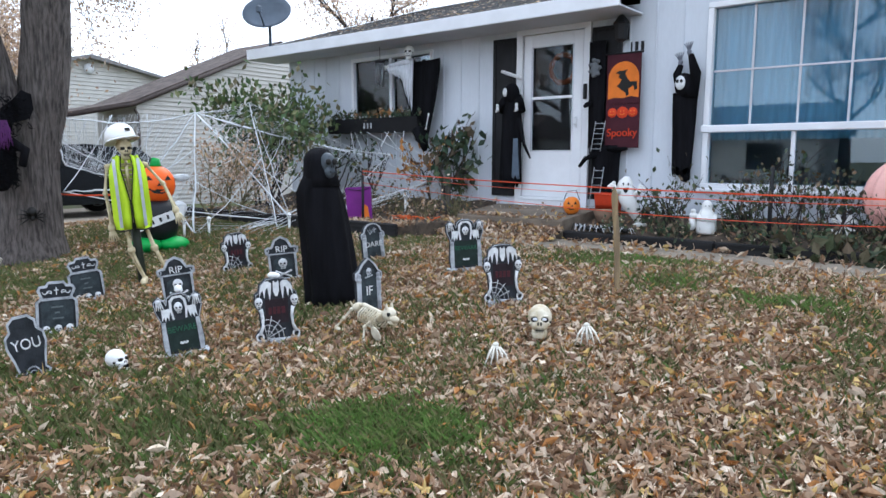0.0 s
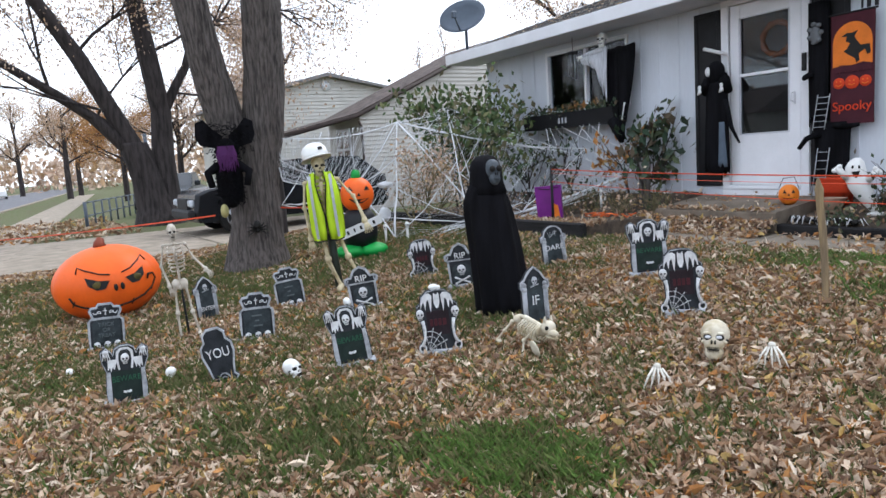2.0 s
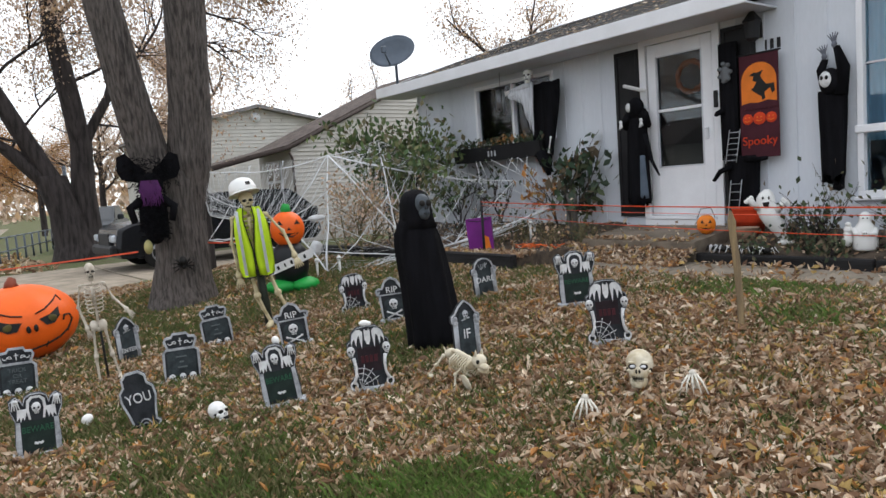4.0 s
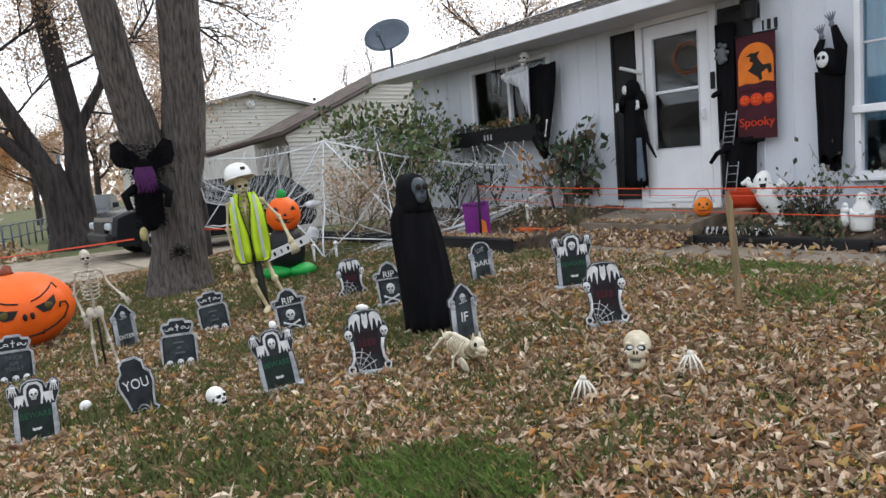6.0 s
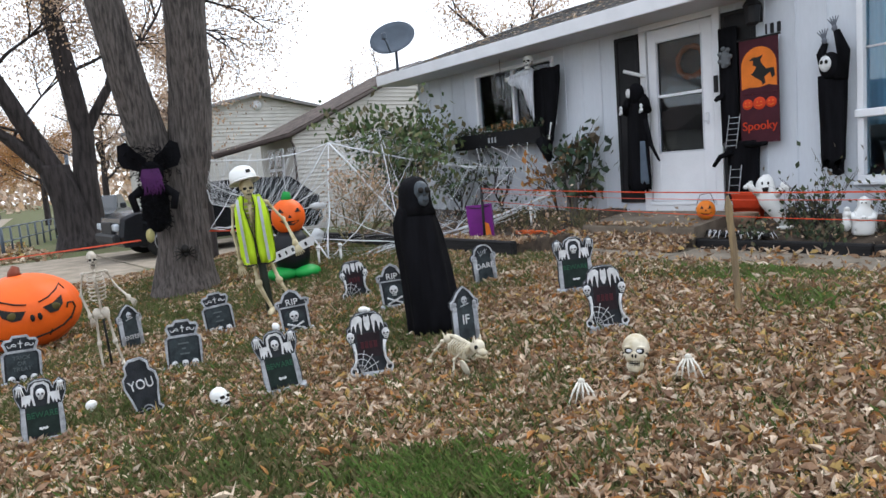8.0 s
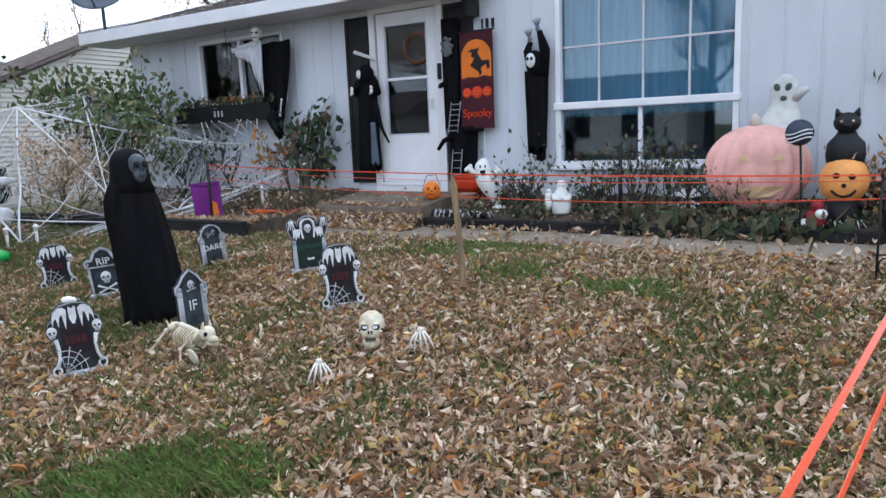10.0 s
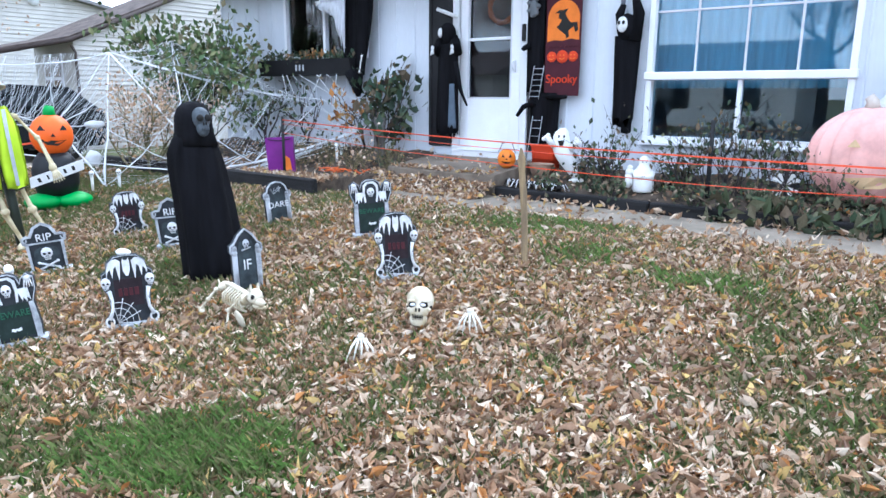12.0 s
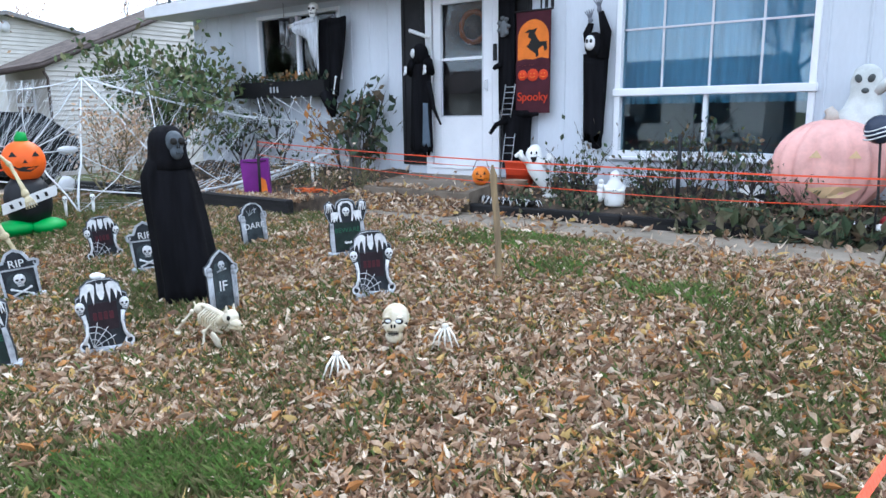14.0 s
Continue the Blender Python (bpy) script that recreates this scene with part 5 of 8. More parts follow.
make_tree("big twin-stemmed maple with furrowed bark on the lawn", None,
    [([(-4.50, -4.52, -0.42), (-4.50, -4.52, -0.25), (-4.50, -4.51, -0.02), (-4.50, -4.48, 0.4), (-4.50, -4.47, 0.8), (-4.50, -4.47, 1.25), (-4.5, -4.47, 1.45)], [0.50, 0.43, 0.36, 0.315, 0.30, 0.32, 0.26]),
     ([(-4.50, -4.52, 0.7), (-4.50, -4.72, 1.5), (-4.45, -4.90, 2.2), (-4.38, -5.13, 3.42), (-4.25, -5.5, 5.5), (-4.1, -5.9, 8.0)], [0.22, 0.235, 0.215, 0.20, 0.17, 0.10]),
     ([(-4.48, -4.42, 0.7), (-4.42, -4.30, 1.5), (-4.34, -4.25, 2.2), (-4.13, -4.25, 3.43), (-4.0, -4.2, 5.5), (-3.9, -4.1, 8.2)], [0.24, 0.26, 0.25, 0.235, 0.20, 0.12])],
    [((-4.2, -5.5, 5.4), (-1, -0.3, 0.4), 0.07), ((-4.0, -4.2, 5.6), (-0.6, 0.8, 0.3), 0.07), ((-4.1, -5.9, 7.8), (0.2, -0.6, 1), 0.08), ((-3.9, -4.1, 8), (0, 0.6, 1), 0.08), ((-4.0, -4.2, 5.0), (-1, 0.6, 0.1), 0.05)], 3000, 0.05, 0.3, TANLEAF, 3, length=1.6, sides=84, furrow=0.055)
make_tree("dark multi-stemmed tree beyond the driveway", None,
    [([(-15.9, -3.75, -0.5), (-15.9, -3.75, 0.1), (-15.9, -3.9, 0.9), (-15.9, -4.2, 1.9)], [0.75, 0.55, 0.45, 0.36]),
     ([(-15.9, -4.1, 1.5), (-16.0, -5.0, 2.55), (-15.95, -6.0, 3.3), (-15.9, -7.0, 4.0), (-15.9, -8.6, 5.4)], [0.27, 0.23, 0.20, 0.17, 0.10]),
     ([(-15.9, -4.0, 1.4), (-15.9, -4.6, 2.7), (-15.8, -5.3, 4.2), (-15.63, -6.1, 5.5), (-15.6, -7.2, 8.0)], [0.28, 0.24, 0.22, 0.19, 0.10]),
     ([(-15.85, -3.5, 0.0), (-15.8, -3.5, 1.4), (-15.74, -3.43, 2.7), (-15.5, -3.65, 4.2), (-15.36, -3.85, 5.6), (-15.3, -3.9, 8.5)], [0.36, 0.30, 0.26, 0.24, 0.22, 0.12]),
     ([(-15.75, -3.40, 2.6), (-15.6, -3.05, 3.3), (-15.46, -2.7, 3.9), (-15.4, -2.2, 5.4)], [0.16, 0.14, 0.12, 0.07])],
    [((-15.9, -6.0, 3.3), (0.2, -0.3, 0.9), 0.05), ((-15.9, -7.0, 4.0), (0, -1, 0.1), 0.06), ((-15.8, -5.3, 4.2), (0.3, 0.6, 0.6), 0.05), ((-15.6, -6.1, 5.5), (0.1, -0.6, 0.5), 0.06), ((-15.9, -4.6, 2.7), (0.2, -0.8, 0.3), 0.04), ((-15.5, -3.65, 4.2), (0.2, 0.9, 0.4), 0.05), ((-15.4, -2.6, 4.2), (0, 0.8, 0.5), 0.06), ((-15.36, -3.9, 5.6), (0, 0.5, 0.8), 0.07), ((-16, -5.0, 2.6), (0.2, 0.3, 0.8), 0.04), ((-15.9, -8.4, 5.2), (0, -0.6, 0.4), 0.06), ((-15.6, -3.1, 3.2), (0.3, 1, -0.1), 0.035)], 46000, 0.085, 0.42, TANLEAF, 5, FARBARK, length=2.0, depth=4)
# drooping crown of a tree beside the neighbour's front
make_tree("tall tree with drooping pale brown leaves by the driveway", pose(-7.35, -3.25, 0),
    [([(0, 0, -0.4), (0, 0, 2), (0.0, 0.05, 5), (0.0, 0.1, 8)], [0.15, 0.13, 0.11, 0.06])],
    [((0.0, 0.1, 7.0), (-0.3, 0.9, -0.1), 0.035), ((0.0, 0.1, 6.0), (-0.6, 0.9, -0.1), 0.035), ((0.0, 0.05, 5.2), (-0.3, 0.9, -0.15), 0.03), ((0.0, 0.05, 4.7), (-0.1, 0.9, -0.15), 0.03), ((0, 0.05, 4.2), (0.1, 0.9, -0.2), 0.028), ((0, 0.05, 3.8), (-0.2, 0.9, -0.25), 0.025), ((0, 0.1, 5.6), (0.2, 0.9, -0.2), 0.03)], 11000, 0.055, 0.20, TANLEAF, 11, FARBARK, droop=0.3, length=0.95, depth=4)
far = random.Random(8)
# Last four are added unseen for reflections, the tallest to darken the door glass.
for i, (x, y, h, lf, n) in enumerate(((-15.5, 12.0, 7.5, TANLEAF, 2200), (-25.5, 11.5, 6.0, TANLEAF, 1600), (-40, -1.4, 5.0, RUSTLEAF, 3000), (-46, -0.6, 6.5, RUSTLEAF, 2600), (-34, 0.6, 6.0, TANLEAF, 2200), (-58, -3.2, 8.0, TANLEAF, 2200), (-70, -1.5, 8.0, RUSTLEAF, 2200), (-60, -24, 9.0, TANLEAF, 2600), (-85, -20, 10.0, TANLEAF, 2600), (-95, -6, 10.0, TANLEAF, 2400), (-48, -26, 8.0, RUSTLEAF, 2400), (-110, -14, 11.0, TANLEAF, 2600), (-9, 19, 8.0, RUSTLEAF, 1800), (-28, 3.5, 7.5, TANLEAF, 2400), (-2, -30, 9.0, TANLEAF, 2200), (14, -32, 9.0, RUSTLEAF, 2200), (26, -28, 9.0, TANLEAF, 2200), (-21, -37, 13.0, TANLEAF, 3000))):
    k = h / 7
    forks = [((0, 0, h * z), (math.cos(a), math.sin(a), 0.6), 0.09 * k) for z, a in ((0.35, 0.3), (0.42, 2.2), (0.5, 4.2), (0.55, 5.6), (0.62, 1.2), (0.7, 3.2), (0.8, 0.0))]
    make_tree("leafy autumn street tree, distant or added unseen for reflections", pose(x, y, -0.35, 0, 0, far.uniform(0, 360)), [([(0, 0, -0.2), (0, 0, h * 0.3), (0.1, 0, h * 0.6), (0.1, 0.1, h * 0.9)], [0.22 * k, 0.18 * k, 0.13 * k, 0.05 * k])], forks, int(5 * n), 0.105 * k, 0.42 * k, lf, 40 + i, FARBARK, length=h * 0.27, depth=2, rough=False, sides=10)

# ---- neighbours ----
def sided_wall(parent, outline_fn, x, y0, y1, z0, z1, step, material):
    """Lapped siding on a wall that faces +x."""
    z, n = z0, 0
    while z < z1:
        a, b = outline_fn(z)
        a, b = max(a, y0), min(b, y1)
        if b - a > 0.1:
            s = Shape()
            s.rings([[(x, y, z), (x + 0.035, y, z + 0.002), (x + 0.035, y, z + 0.016), (x + 0.004, y, z + step), (x, y, z + step)] for y in (a, b)], smooth=False)
            part("siding_board", s, material, parent)
        z += step


nb = base("neighbour_house", "tan vinyl-sided neighbour house with brown shingle roof", "house")
NX, NY, NE, NP = -13.0, 1.15, 2.26, 0.44
s = Shape()
s.poly([(NY, -0.5), (NY + 9, -0.5), (NY + 9, NE), (NY + 4.5, NE + NP * 4.5), (NY, NE)], 0, 0.2, pose(NX, 0, 0, 0, 0, 90))
s.span(NX - 2.15, NX - 0.2, NY, NY + 0.2, -0.5, NE)
part("wall", s, SIDING, nb)
sided_wall(nb, lambda z: (NY if z < NE else NY + (z - NE) / NP, NY + 9 if z < NE else NY + 9 - (z - NE) / NP), NX, NY, NY + 9, -0.4, 4.2, 0.115, SIDING)
s = Shape()
s.rings([[(x, NY - 2.2, NE - 0.42), (x, NY - 0.1, NE + 0.06), (x, NY + 4.5, NE + NP * 4.6 + 0.08), (x, NY + 9.3, NE), (x, NY + 9.3, NE - 0.1), (x, NY + 4.5, NE + NP * 4.6 - 0.06), (x, NY - 0.1, NE - 0.06), (x, NY - 2.2, NE - 0.52)] for x in (NX - 2.2, NX + 0.10)], smooth=False)
part("roof", s, ROOFBROWN, nb)
s = Shape()
s.tube([(NX + 0.11, NY - 2.2, NE - 0.5), (NX + 0.11, NY - 0.1, NE - 0.03), (NX + 0.11, NY + 4.5, NE + NP * 4.6 - 0.02)], 0.07, 4)
part("rake_board", s, mat("dark_brown_trim", (0.05, 0.035, 0.03), 0.6), nb)
for x in (NX - 0.55,):
    w = Shape()
    w.span(x - 1.0, x - 0.05, NY - 0.05, NY - 0.01, 0.75, 1.95)
    wn_ = part("window", w, TRIM, nb, "white window frame")
    for cx in (x - 0.76, x - 0.29):
        for cz in (1.08, 1.64):
            w = Shape()
            w.span(cx - 0.18, cx + 0.18, NY - 0.062, NY - 0.052, cz - 0.24, cz + 0.24)
            part("window_pane", w, CARGLASS, wn_)
for x in (NX - 2.1,):
    s = Shape()
    s.span(x - 0.08, x + 0.04, NY - 2.05, NY - 1.93, -0.4, NE - 0.45, 0.01)
    part("porch_post", s, TRIM, nb)
s = Shape()
s.tube([(NX + 0.06, NY - 0.06, NE - 0.15), (NX + 0.06, NY + 0.02, NE - 0.3), (NX + 0.06, NY + 0.02, -0.35)], 0.035, 6)
part("downspout", s, mat("brown_downspout", (0.08, 0.06, 0.05), 0.5), nb)
fh = base("distant_house", "beige sided house with shallow gable farther off", "house")
s = Shape()
s.poly([(1.6, -0.5), (8.4, -0.5), (8.4, 4.15), (4.9, 4.75), (1.6, 4.0)], 0, 0.2, pose(-24, 0, 0, 0, 0, 90))
s.span(-33, -24.2, 1.6, 1.8, -0.5, 4.0)
part("wall", s, SIDING2, fh)
sided_wall(fh, lambda z: (1.6 if z < 4 else 1.6 + (z - 4) * 4.4, 8.4 if z < 4.15 else 8.4 - (z - 4.15) * 5.8), -24, 1.6, 8.4, 1.0, 4.6, 0.15, SIDING2)
s = Shape()
s.rings([[(x, 1.2, 3.98), (x, 4.9, 4.88), (x, 8.8, 4.12), (x, 8.8, 4.02), (x, 4.9, 4.74), (x, 1.2, 3.86)] for x in (-33.5, -23.6)], smooth=False)
part("roof", s, mat("grey_roof_shingle", (0.25, 0.24, 0.24), 0.9), fh)
s = Shape()
s.tube([(-23.93, 4.9, 4.35), (-23.9, 4.9, 4.35)], 0.2, 14)
part("vent", s, TRIM, fh, "round gable vent")
# houses added across the street, seen only in panes; the first darkens the door
for i, (x, c) in enumerate(((-24, SIDING), (-8, SIDING2), (6, WHITE), (20, SIDING))):
    oh = base("house_opposite", "low single-storey house added across the street for pane reflections", "house", pose(x, -27, -0.4))
    s = Shape()
    s.span(-5.5, 5.5, -6, 0, 0, 2.7)
    part("wall", s, c, oh)
    s = Shape()
    s.rings([[(q, 0.5, 2.6), (q, -3, 4.1), (q, -6.5, 2.6)] for q in (-6, 6)], smooth=False)
    part("roof", s, ROOFBROWN, oh)
    for wx in (-3.5, 0.0, 3.2):
        s = Shape()
        s.span(wx - 0.8, wx + 0.8, 0.0, 0.04, 0.9, 2.1, 0.01)
        part("window", s, CARGLASS, oh)


# ---- vehicles ----
def wheel(parent, x, y, z, r, w):
    s = Shape()
    s.rings([[(x + dx, y + rr * math.cos(a), z + rr * math.sin(a)) for a in (2 * math.pi * k / 28 for k in range(28))] for dx, rr in ((-w / 2, r * 0.62), (-w / 2, r * 0.93), (-w * 0.36, r), (w * 0.36, r), (w / 2, r * 0.93), (w / 2, r * 0.62))])
    t = part("wheel", s, RUBBER, parent)
    for sg in (-1, 1):
        s = Shape()
        for k in range(5):
            a = 2 * math.pi * k / 5
            s.tube([(x + sg * w * 0.46, y, z), (x + sg * w * 0.46, y + r * 0.6 * math.cos(a), z + r * 0.6 * math.sin(a))], [r * 0.16, r * 0.10], 5)
        s.tube([(x + sg * w * 0.46, y + r * 0.6 * math.cos(a), z + r * 0.6 * math.sin(a)) for a in (2 * math.pi * k / 24 for k in range(25))], r * 0.05, 5)
        part("rim", s, RIM, t)


def vehicle(label, at, prof, cabin, length, half, wheels, r, paint, category):
    """prof: the side outline (y, z) of the body, nose at -y; cabin: that of the glasshouse."""
    th = base(category, label, category, at)
    s = Shape()
    rows = []
    for x, f in ((-half, 0.965), (-half * 0.93, 1.0), (half * 0.93, 1.0), (half, 0.965)):
        rows.append([(x, y * f, 0.1 + (z - 0.1) * f) for y, z in prof])
    s.rings(rows, smooth=False)
    part("body", s, paint, th)
    s = Shape()
    s.rings([[(x * (1 - 0.16 * max(0, (z - cabin[0][1]))), y, z) for y, z in cabin] for x in (-half * 0.93, half * 0.93)], smooth=False)
    cab = part("cabin", s, paint, th)
    cy = sum(y for y, z in cabin) / len(cabin)
    cz = sum(z for y, z in cabin) / len(cabin)
    for sg in (-1, 1):
        s = Shape()
        s.rings([[(sg * (half * 0.93 * (1 - 0.16 * max(0, (z - cabin[0][1]))) + 0.006 + e), cy + (y - cy) * 0.86, cz + (z - cz) * 0.72) for y, z in cabin] for e in (0, 0.006)], smooth=False)
        part("side_window", s, CARGLASS, cab)
    (ya, za), (yb, zb) = cabin[0], cabin[1]
    s = Shape()
    s.rings([[(-half * 0.8, ya + (yb - ya) * t - 0.012, za + (zb - za) * t), (half * 0.8, ya + (yb - ya) * t - 0.012, za + (zb - za) * t), (half * 0.8, ya + (yb - ya) * t, za + (zb - za) * t + 0.004), (-half * 0.8, ya + (yb - ya) * t, za + (zb - za) * t + 0.004)] for t in (0.1, 0.92)], smooth=False)
    part("windscreen", s, CARGLASS, cab)
    for y in wheels:
        for sg in (-1, 1):
            wheel(th, sg * (half - 0.08), y, r, r, 0.24)
    nose = prof[1][0]
    for sg in (-1, 1):
        s = Shape()
        s.box((sg * half * 0.78, nose - 0.005, prof[2][1] * 0.80), (half * 0.28, 0.10, 0.15), None, 0.03)
        part("headlight", s, LAMPGLASS, th, "clear headlamp")
    s = Shape()
    s.box((0, nose - 0.01, prof[2][1] * 0.72), (half * 1.05, 0.06, 0.34), None, 0.02)
    part("grille", s, METALBLK, th)
    s = Shape()
    s.box((0, nose - 0.03, 0.45), (half * 1.9, 0.16, 0.2), None, 0.04)
    part("bumper", s, METALBLK, th)
    for sg in (-1, 1):
        s = Shape()
        s.box((sg * (half + 0.10), cabin[0][0] + 0.35, cabin[0][1] + 0.12), (0.2, 0.1, 0.18), None, 0.03)
        part("mirror", s, paint, th)
    return th


vehicle("black sport utility car parked on the driveway", pose(-11.1, -1.8, -0.32), [(-2.15, 0.28), (-2.25, 0.50), (-2.18, 0.86), (-1.95, 0.95), (-1.0, 1.03), (0.9, 1.05), (2.2, 1.0), (2.25, 0.42), (2.1, 0.28)], [(-1.15, 1.01), (-0.45, 1.44), (0.5, 1.49), (1.55, 1.45), (2.1, 1.02)], 4.5, 0.92, (-1.4, 1.35), 0.34, CARPAINT, "car")
vehicle("dark sedan parked beyond the trees", pose(-22.0, -2.2, -0.33, 0, 0, 70), [(-2.2, 0.25), (-2.3, 0.45), (-2.2, 0.78), (-1.0, 0.90), (1.4, 0.92), (2.25, 0.85), (2.25, 0.35), (2.0, 0.25)], [(-1.1, 0.88), (-0.4, 1.36), (0.8, 1.38), (1.5, 0.92)], 4.5, 0.88, (-1.4, 1.35), 0.32, mat("dark_grey_car_paint", (0.02, 0.025, 0.03), 0.2, spec=0.6, bump=0), "sedan")
vehicle("pale car driving spot far down the street", pose(-85, -8.5, -0.33, 0, 0, -90), [(-2.2, 0.25), (-2.3, 0.45), (-2.2, 0.78), (-1.0, 0.90), (1.4, 0.92), (2.25, 0.85), (2.25, 0.35), (2.0, 0.25)], [(-1.1, 0.88), (-0.4, 1.36), (0.8, 1.38), (1.5, 0.92)], 4.5, 0.88, (-1.4, 1.35), 0.32, HATWHITE, "sedan")
fence = base("chain_fence", "low grey metal fence with posts along a yard", "fence")
for k in range(9):
    x, y = -17.3 - 0.85 * k, -5.45 + 0.30 * k
    s = Shape()
    s.tube([(x, y, -0.45), (x, y, 0.40)], 0.05 if k == 0 else 0.03, 6)
    part("post", s, GREYMETAL, fence)
    if k < 8:
        s = Shape()
        for z in (0.38, 0.0):
            s.tube([(x, y, z), (x - 0.85, y + 0.30, z)], 0.02, 5)
        part("rail", s, GREYMETAL, fence)
s = Shape()
s.tube([(-34.0, -1.0, -0.4), (-34.0, -1.0, 3.2)], 0.09, 8)
solid("street_post", s, GREYMETAL, "slender grey post beside the distant lawn", "post")


# ---- shrubs ----
STRAW = mat("straw_stem", (0.22, 0.19, 0.10), 0.9, var=0.3, scale=20)
def shrub(label, at, stems, height, spread, leaves, size, material, seed, depth=2, name="shrub", r=0.018, clump=0.10, wood=None):
    rng = random.Random(seed)
    th = base(name, label, "shrub", at)
    s, tips = Shape(), []
    for k in range(stems):
        a = rng.uniform(0, 6.28)
        d = Vector((math.cos(a) * spread / height * rng.uniform(0.2, 0.9), math.sin(a) * spread / height * rng.uniform(0.2, 0.9), 1)).normalized()
        twigs(s, Vector((rng.uniform(-0.25, 0.25) * spread, rng.uniform(-0.25, 0.25) * spread, -0.05)), d, height * 0.5, r, depth, tips, rng, 0.05)
    part("stem", s, wood or FARBARK, th)
    ob = new("foliage", raw("foliage", *leaf_cloud(tips, leaves, clump, size, rng), material))
    ob.parent = th
    tagged(ob, kind="stuff")
    return th


shrub("tall green leafy bush beside the house corner", pose(-4.75, -1.0, 0.1), 8, 1.85, 0.85, 2300, 0.115, GREENLEAF, 21, 3, clump=0.13)
shrub("brown thinning bush under the web", pose(-4.3, -2.0, 0.05), 8, 1.0, 0.8, 1500, 0.055, TANLEAF, 22, 3, wood=STRAW)
shrub("green climbing bush against the house wall", pose(-4.0, -0.30, 0.1), 4, 1.3, 0.5, 280, 0.08, DARKLEAF, 23)
shrub("dark large-leafed rose bush beside the window box", pose(-1.72, -0.36, 0.25), 5, 1.25, 0.45, 330, 0.14, DARKLEAF, 24, 2, r=0.014, clump=0.08)
shrub("withered brown rose shoots beside the window box", pose(-2.0, -0.30, 0.25), 3, 1.0, 0.3, 130, 0.10, RUSTLEAF, 25, 2, r=0.012)
shrub("thin leafy shrub below the window box", pose(-3.1, -0.30, 0.2), 3, 1.0, 0.3, 90, 0.08, DARKLEAF, 26)
for i, x in enumerate((-3.0, -2.5, -2.2, -1.6, -1.2)):
    shrub("dry brown ornamental grass clump in the bed", pose(x, -0.75 - 0.15 * (i % 2), 0.16), 18, 0.5, 0.5, 110, 0.05, TANLEAF if i % 2 else BEDLEAF, 60 + i, 1, "dry_plant", 0.005, wood=STRAW)
for i, (x, h, n) in enumerate(((1.25, 0.42, 150), (1.55, 0.7, 130), (2.05, 0.35, 150), (2.3, 0.75, 170), (2.6, 0.85, 150), (2.9, 0.7, 150), (3.2, 0.55, 130), (3.5, 0.4, 150), (4.5, 0.45, 160), (4.85, 0.45, 160))):
    shrub("leggy rose shrub with few leaves under the picture window", pose(x, -0.42 - 0.10 * (i % 2), 0.18), 8, h, 0.42, n, 0.06, BEDLEAF if i % 2 else DARKLEAF, 80 + i, 2, "rose_shrub", 0.007, 0.07)
for i in range(16):
    x = 0.95 + 0.24 * i
    if abs(x - 1.9) < 0.15:
        continue
    shrub("low weedy plant covering the bed soil", pose(x, -0.62 + 0.14 * ((i * 5) % 3 - 1), 0.13), 9, 0.20, 0.30, 150, 0.055, BEDLEAF, 200 + i, 1, "bed_plant", 0.005, 0.07)
for i, (x, y) in enumerate(((3.35, -0.95), (3.75, -1.0), (4.0, -0.95), (3.1, -0.9), (2.7, -0.88), (4.3, -0.9))):
    shrub("broad-leafed ground plant at the bed's edge", pose(x, y, 0.02), 7, 0.24, 0.35, 55, 0.15, BEDLEAF, 120 + i, 1, "bed_plant", 0.006, 0.06)
for i, (x, y) in enumerate(((4.75, -0.35), (5.1, -0.6), (5.5, -0.5))):
    shrub("yellow-brown withered shrub at the house corner", pose(x, y, 0.0), 8, 0.85, 0.6, 800, 0.07, RUSTLEAF if i == 1 else TANLEAF, 140 + i, 2)
shrub("dark evergreen bush beyond the house corner", pose(6.0, 0.8, -0.1), 12, 2.4, 0.9, 2600, 0.09, DARKLEAF, 150, 3)
s = Shape()
s.tube([(-1.64, -0.42, 0.05), (-1.64, -0.42, 0.40), (-1.63, -0.42, 0.74)], [0.075, 0.07, 0.072], 12)
solid("stump_post", s, mat("grey_weathered_post", (0.16, 0.15, 0.14), 0.9, var=0.3, scale=8, bump=0.8, stretch=(4, 4, 0.4)), "grey weathered round post at the rose bush", "post")
s = Shape()
s.tube([(2.46, -0.6, 0.05), (2.46, -0.6, 0.82)], 0.02, 8)
solid("bed_stake", s, METALBLK, "thin dark metal stake among the roses", "stake")

# ---- beds and edging ----
for nm, x0, x1, y0, y1, z in (("planting_bed", 0.5, 5.0, -0.86, -0.005, 0.085), ("planting_bed", -5.3, -1.1, -1.98, -0.005, 0.13)):
    s = Shape()
    nxx, nyy = int((x1 - x0) / 0.12), 10
    top = [[(x0 + (x1 - x0) * i / nxx, y0 + (y1 - y0) * j / nyy, z + 0.035 * bumps(i, j, 0.37) + 0.2 * max(0, (y0 + (y1 - y0) * j / nyy + 0.86) / 0.86)) for i in range(nxx + 1)] for j in range(nyy + 1)]
    s.rings([[(a[0][0], a[0][1], -0.15)] + a + [(a[-1][0], a[-1][1], -0.15)] for a in top], closed=False, caps=False)
    solid(nm, s, BED, "dark soil planting bed along the house wall", "ground", kind="structure")
edging = base("bed_edging", "dark weathered landscape timbers round the beds", "edging", kind="structure")
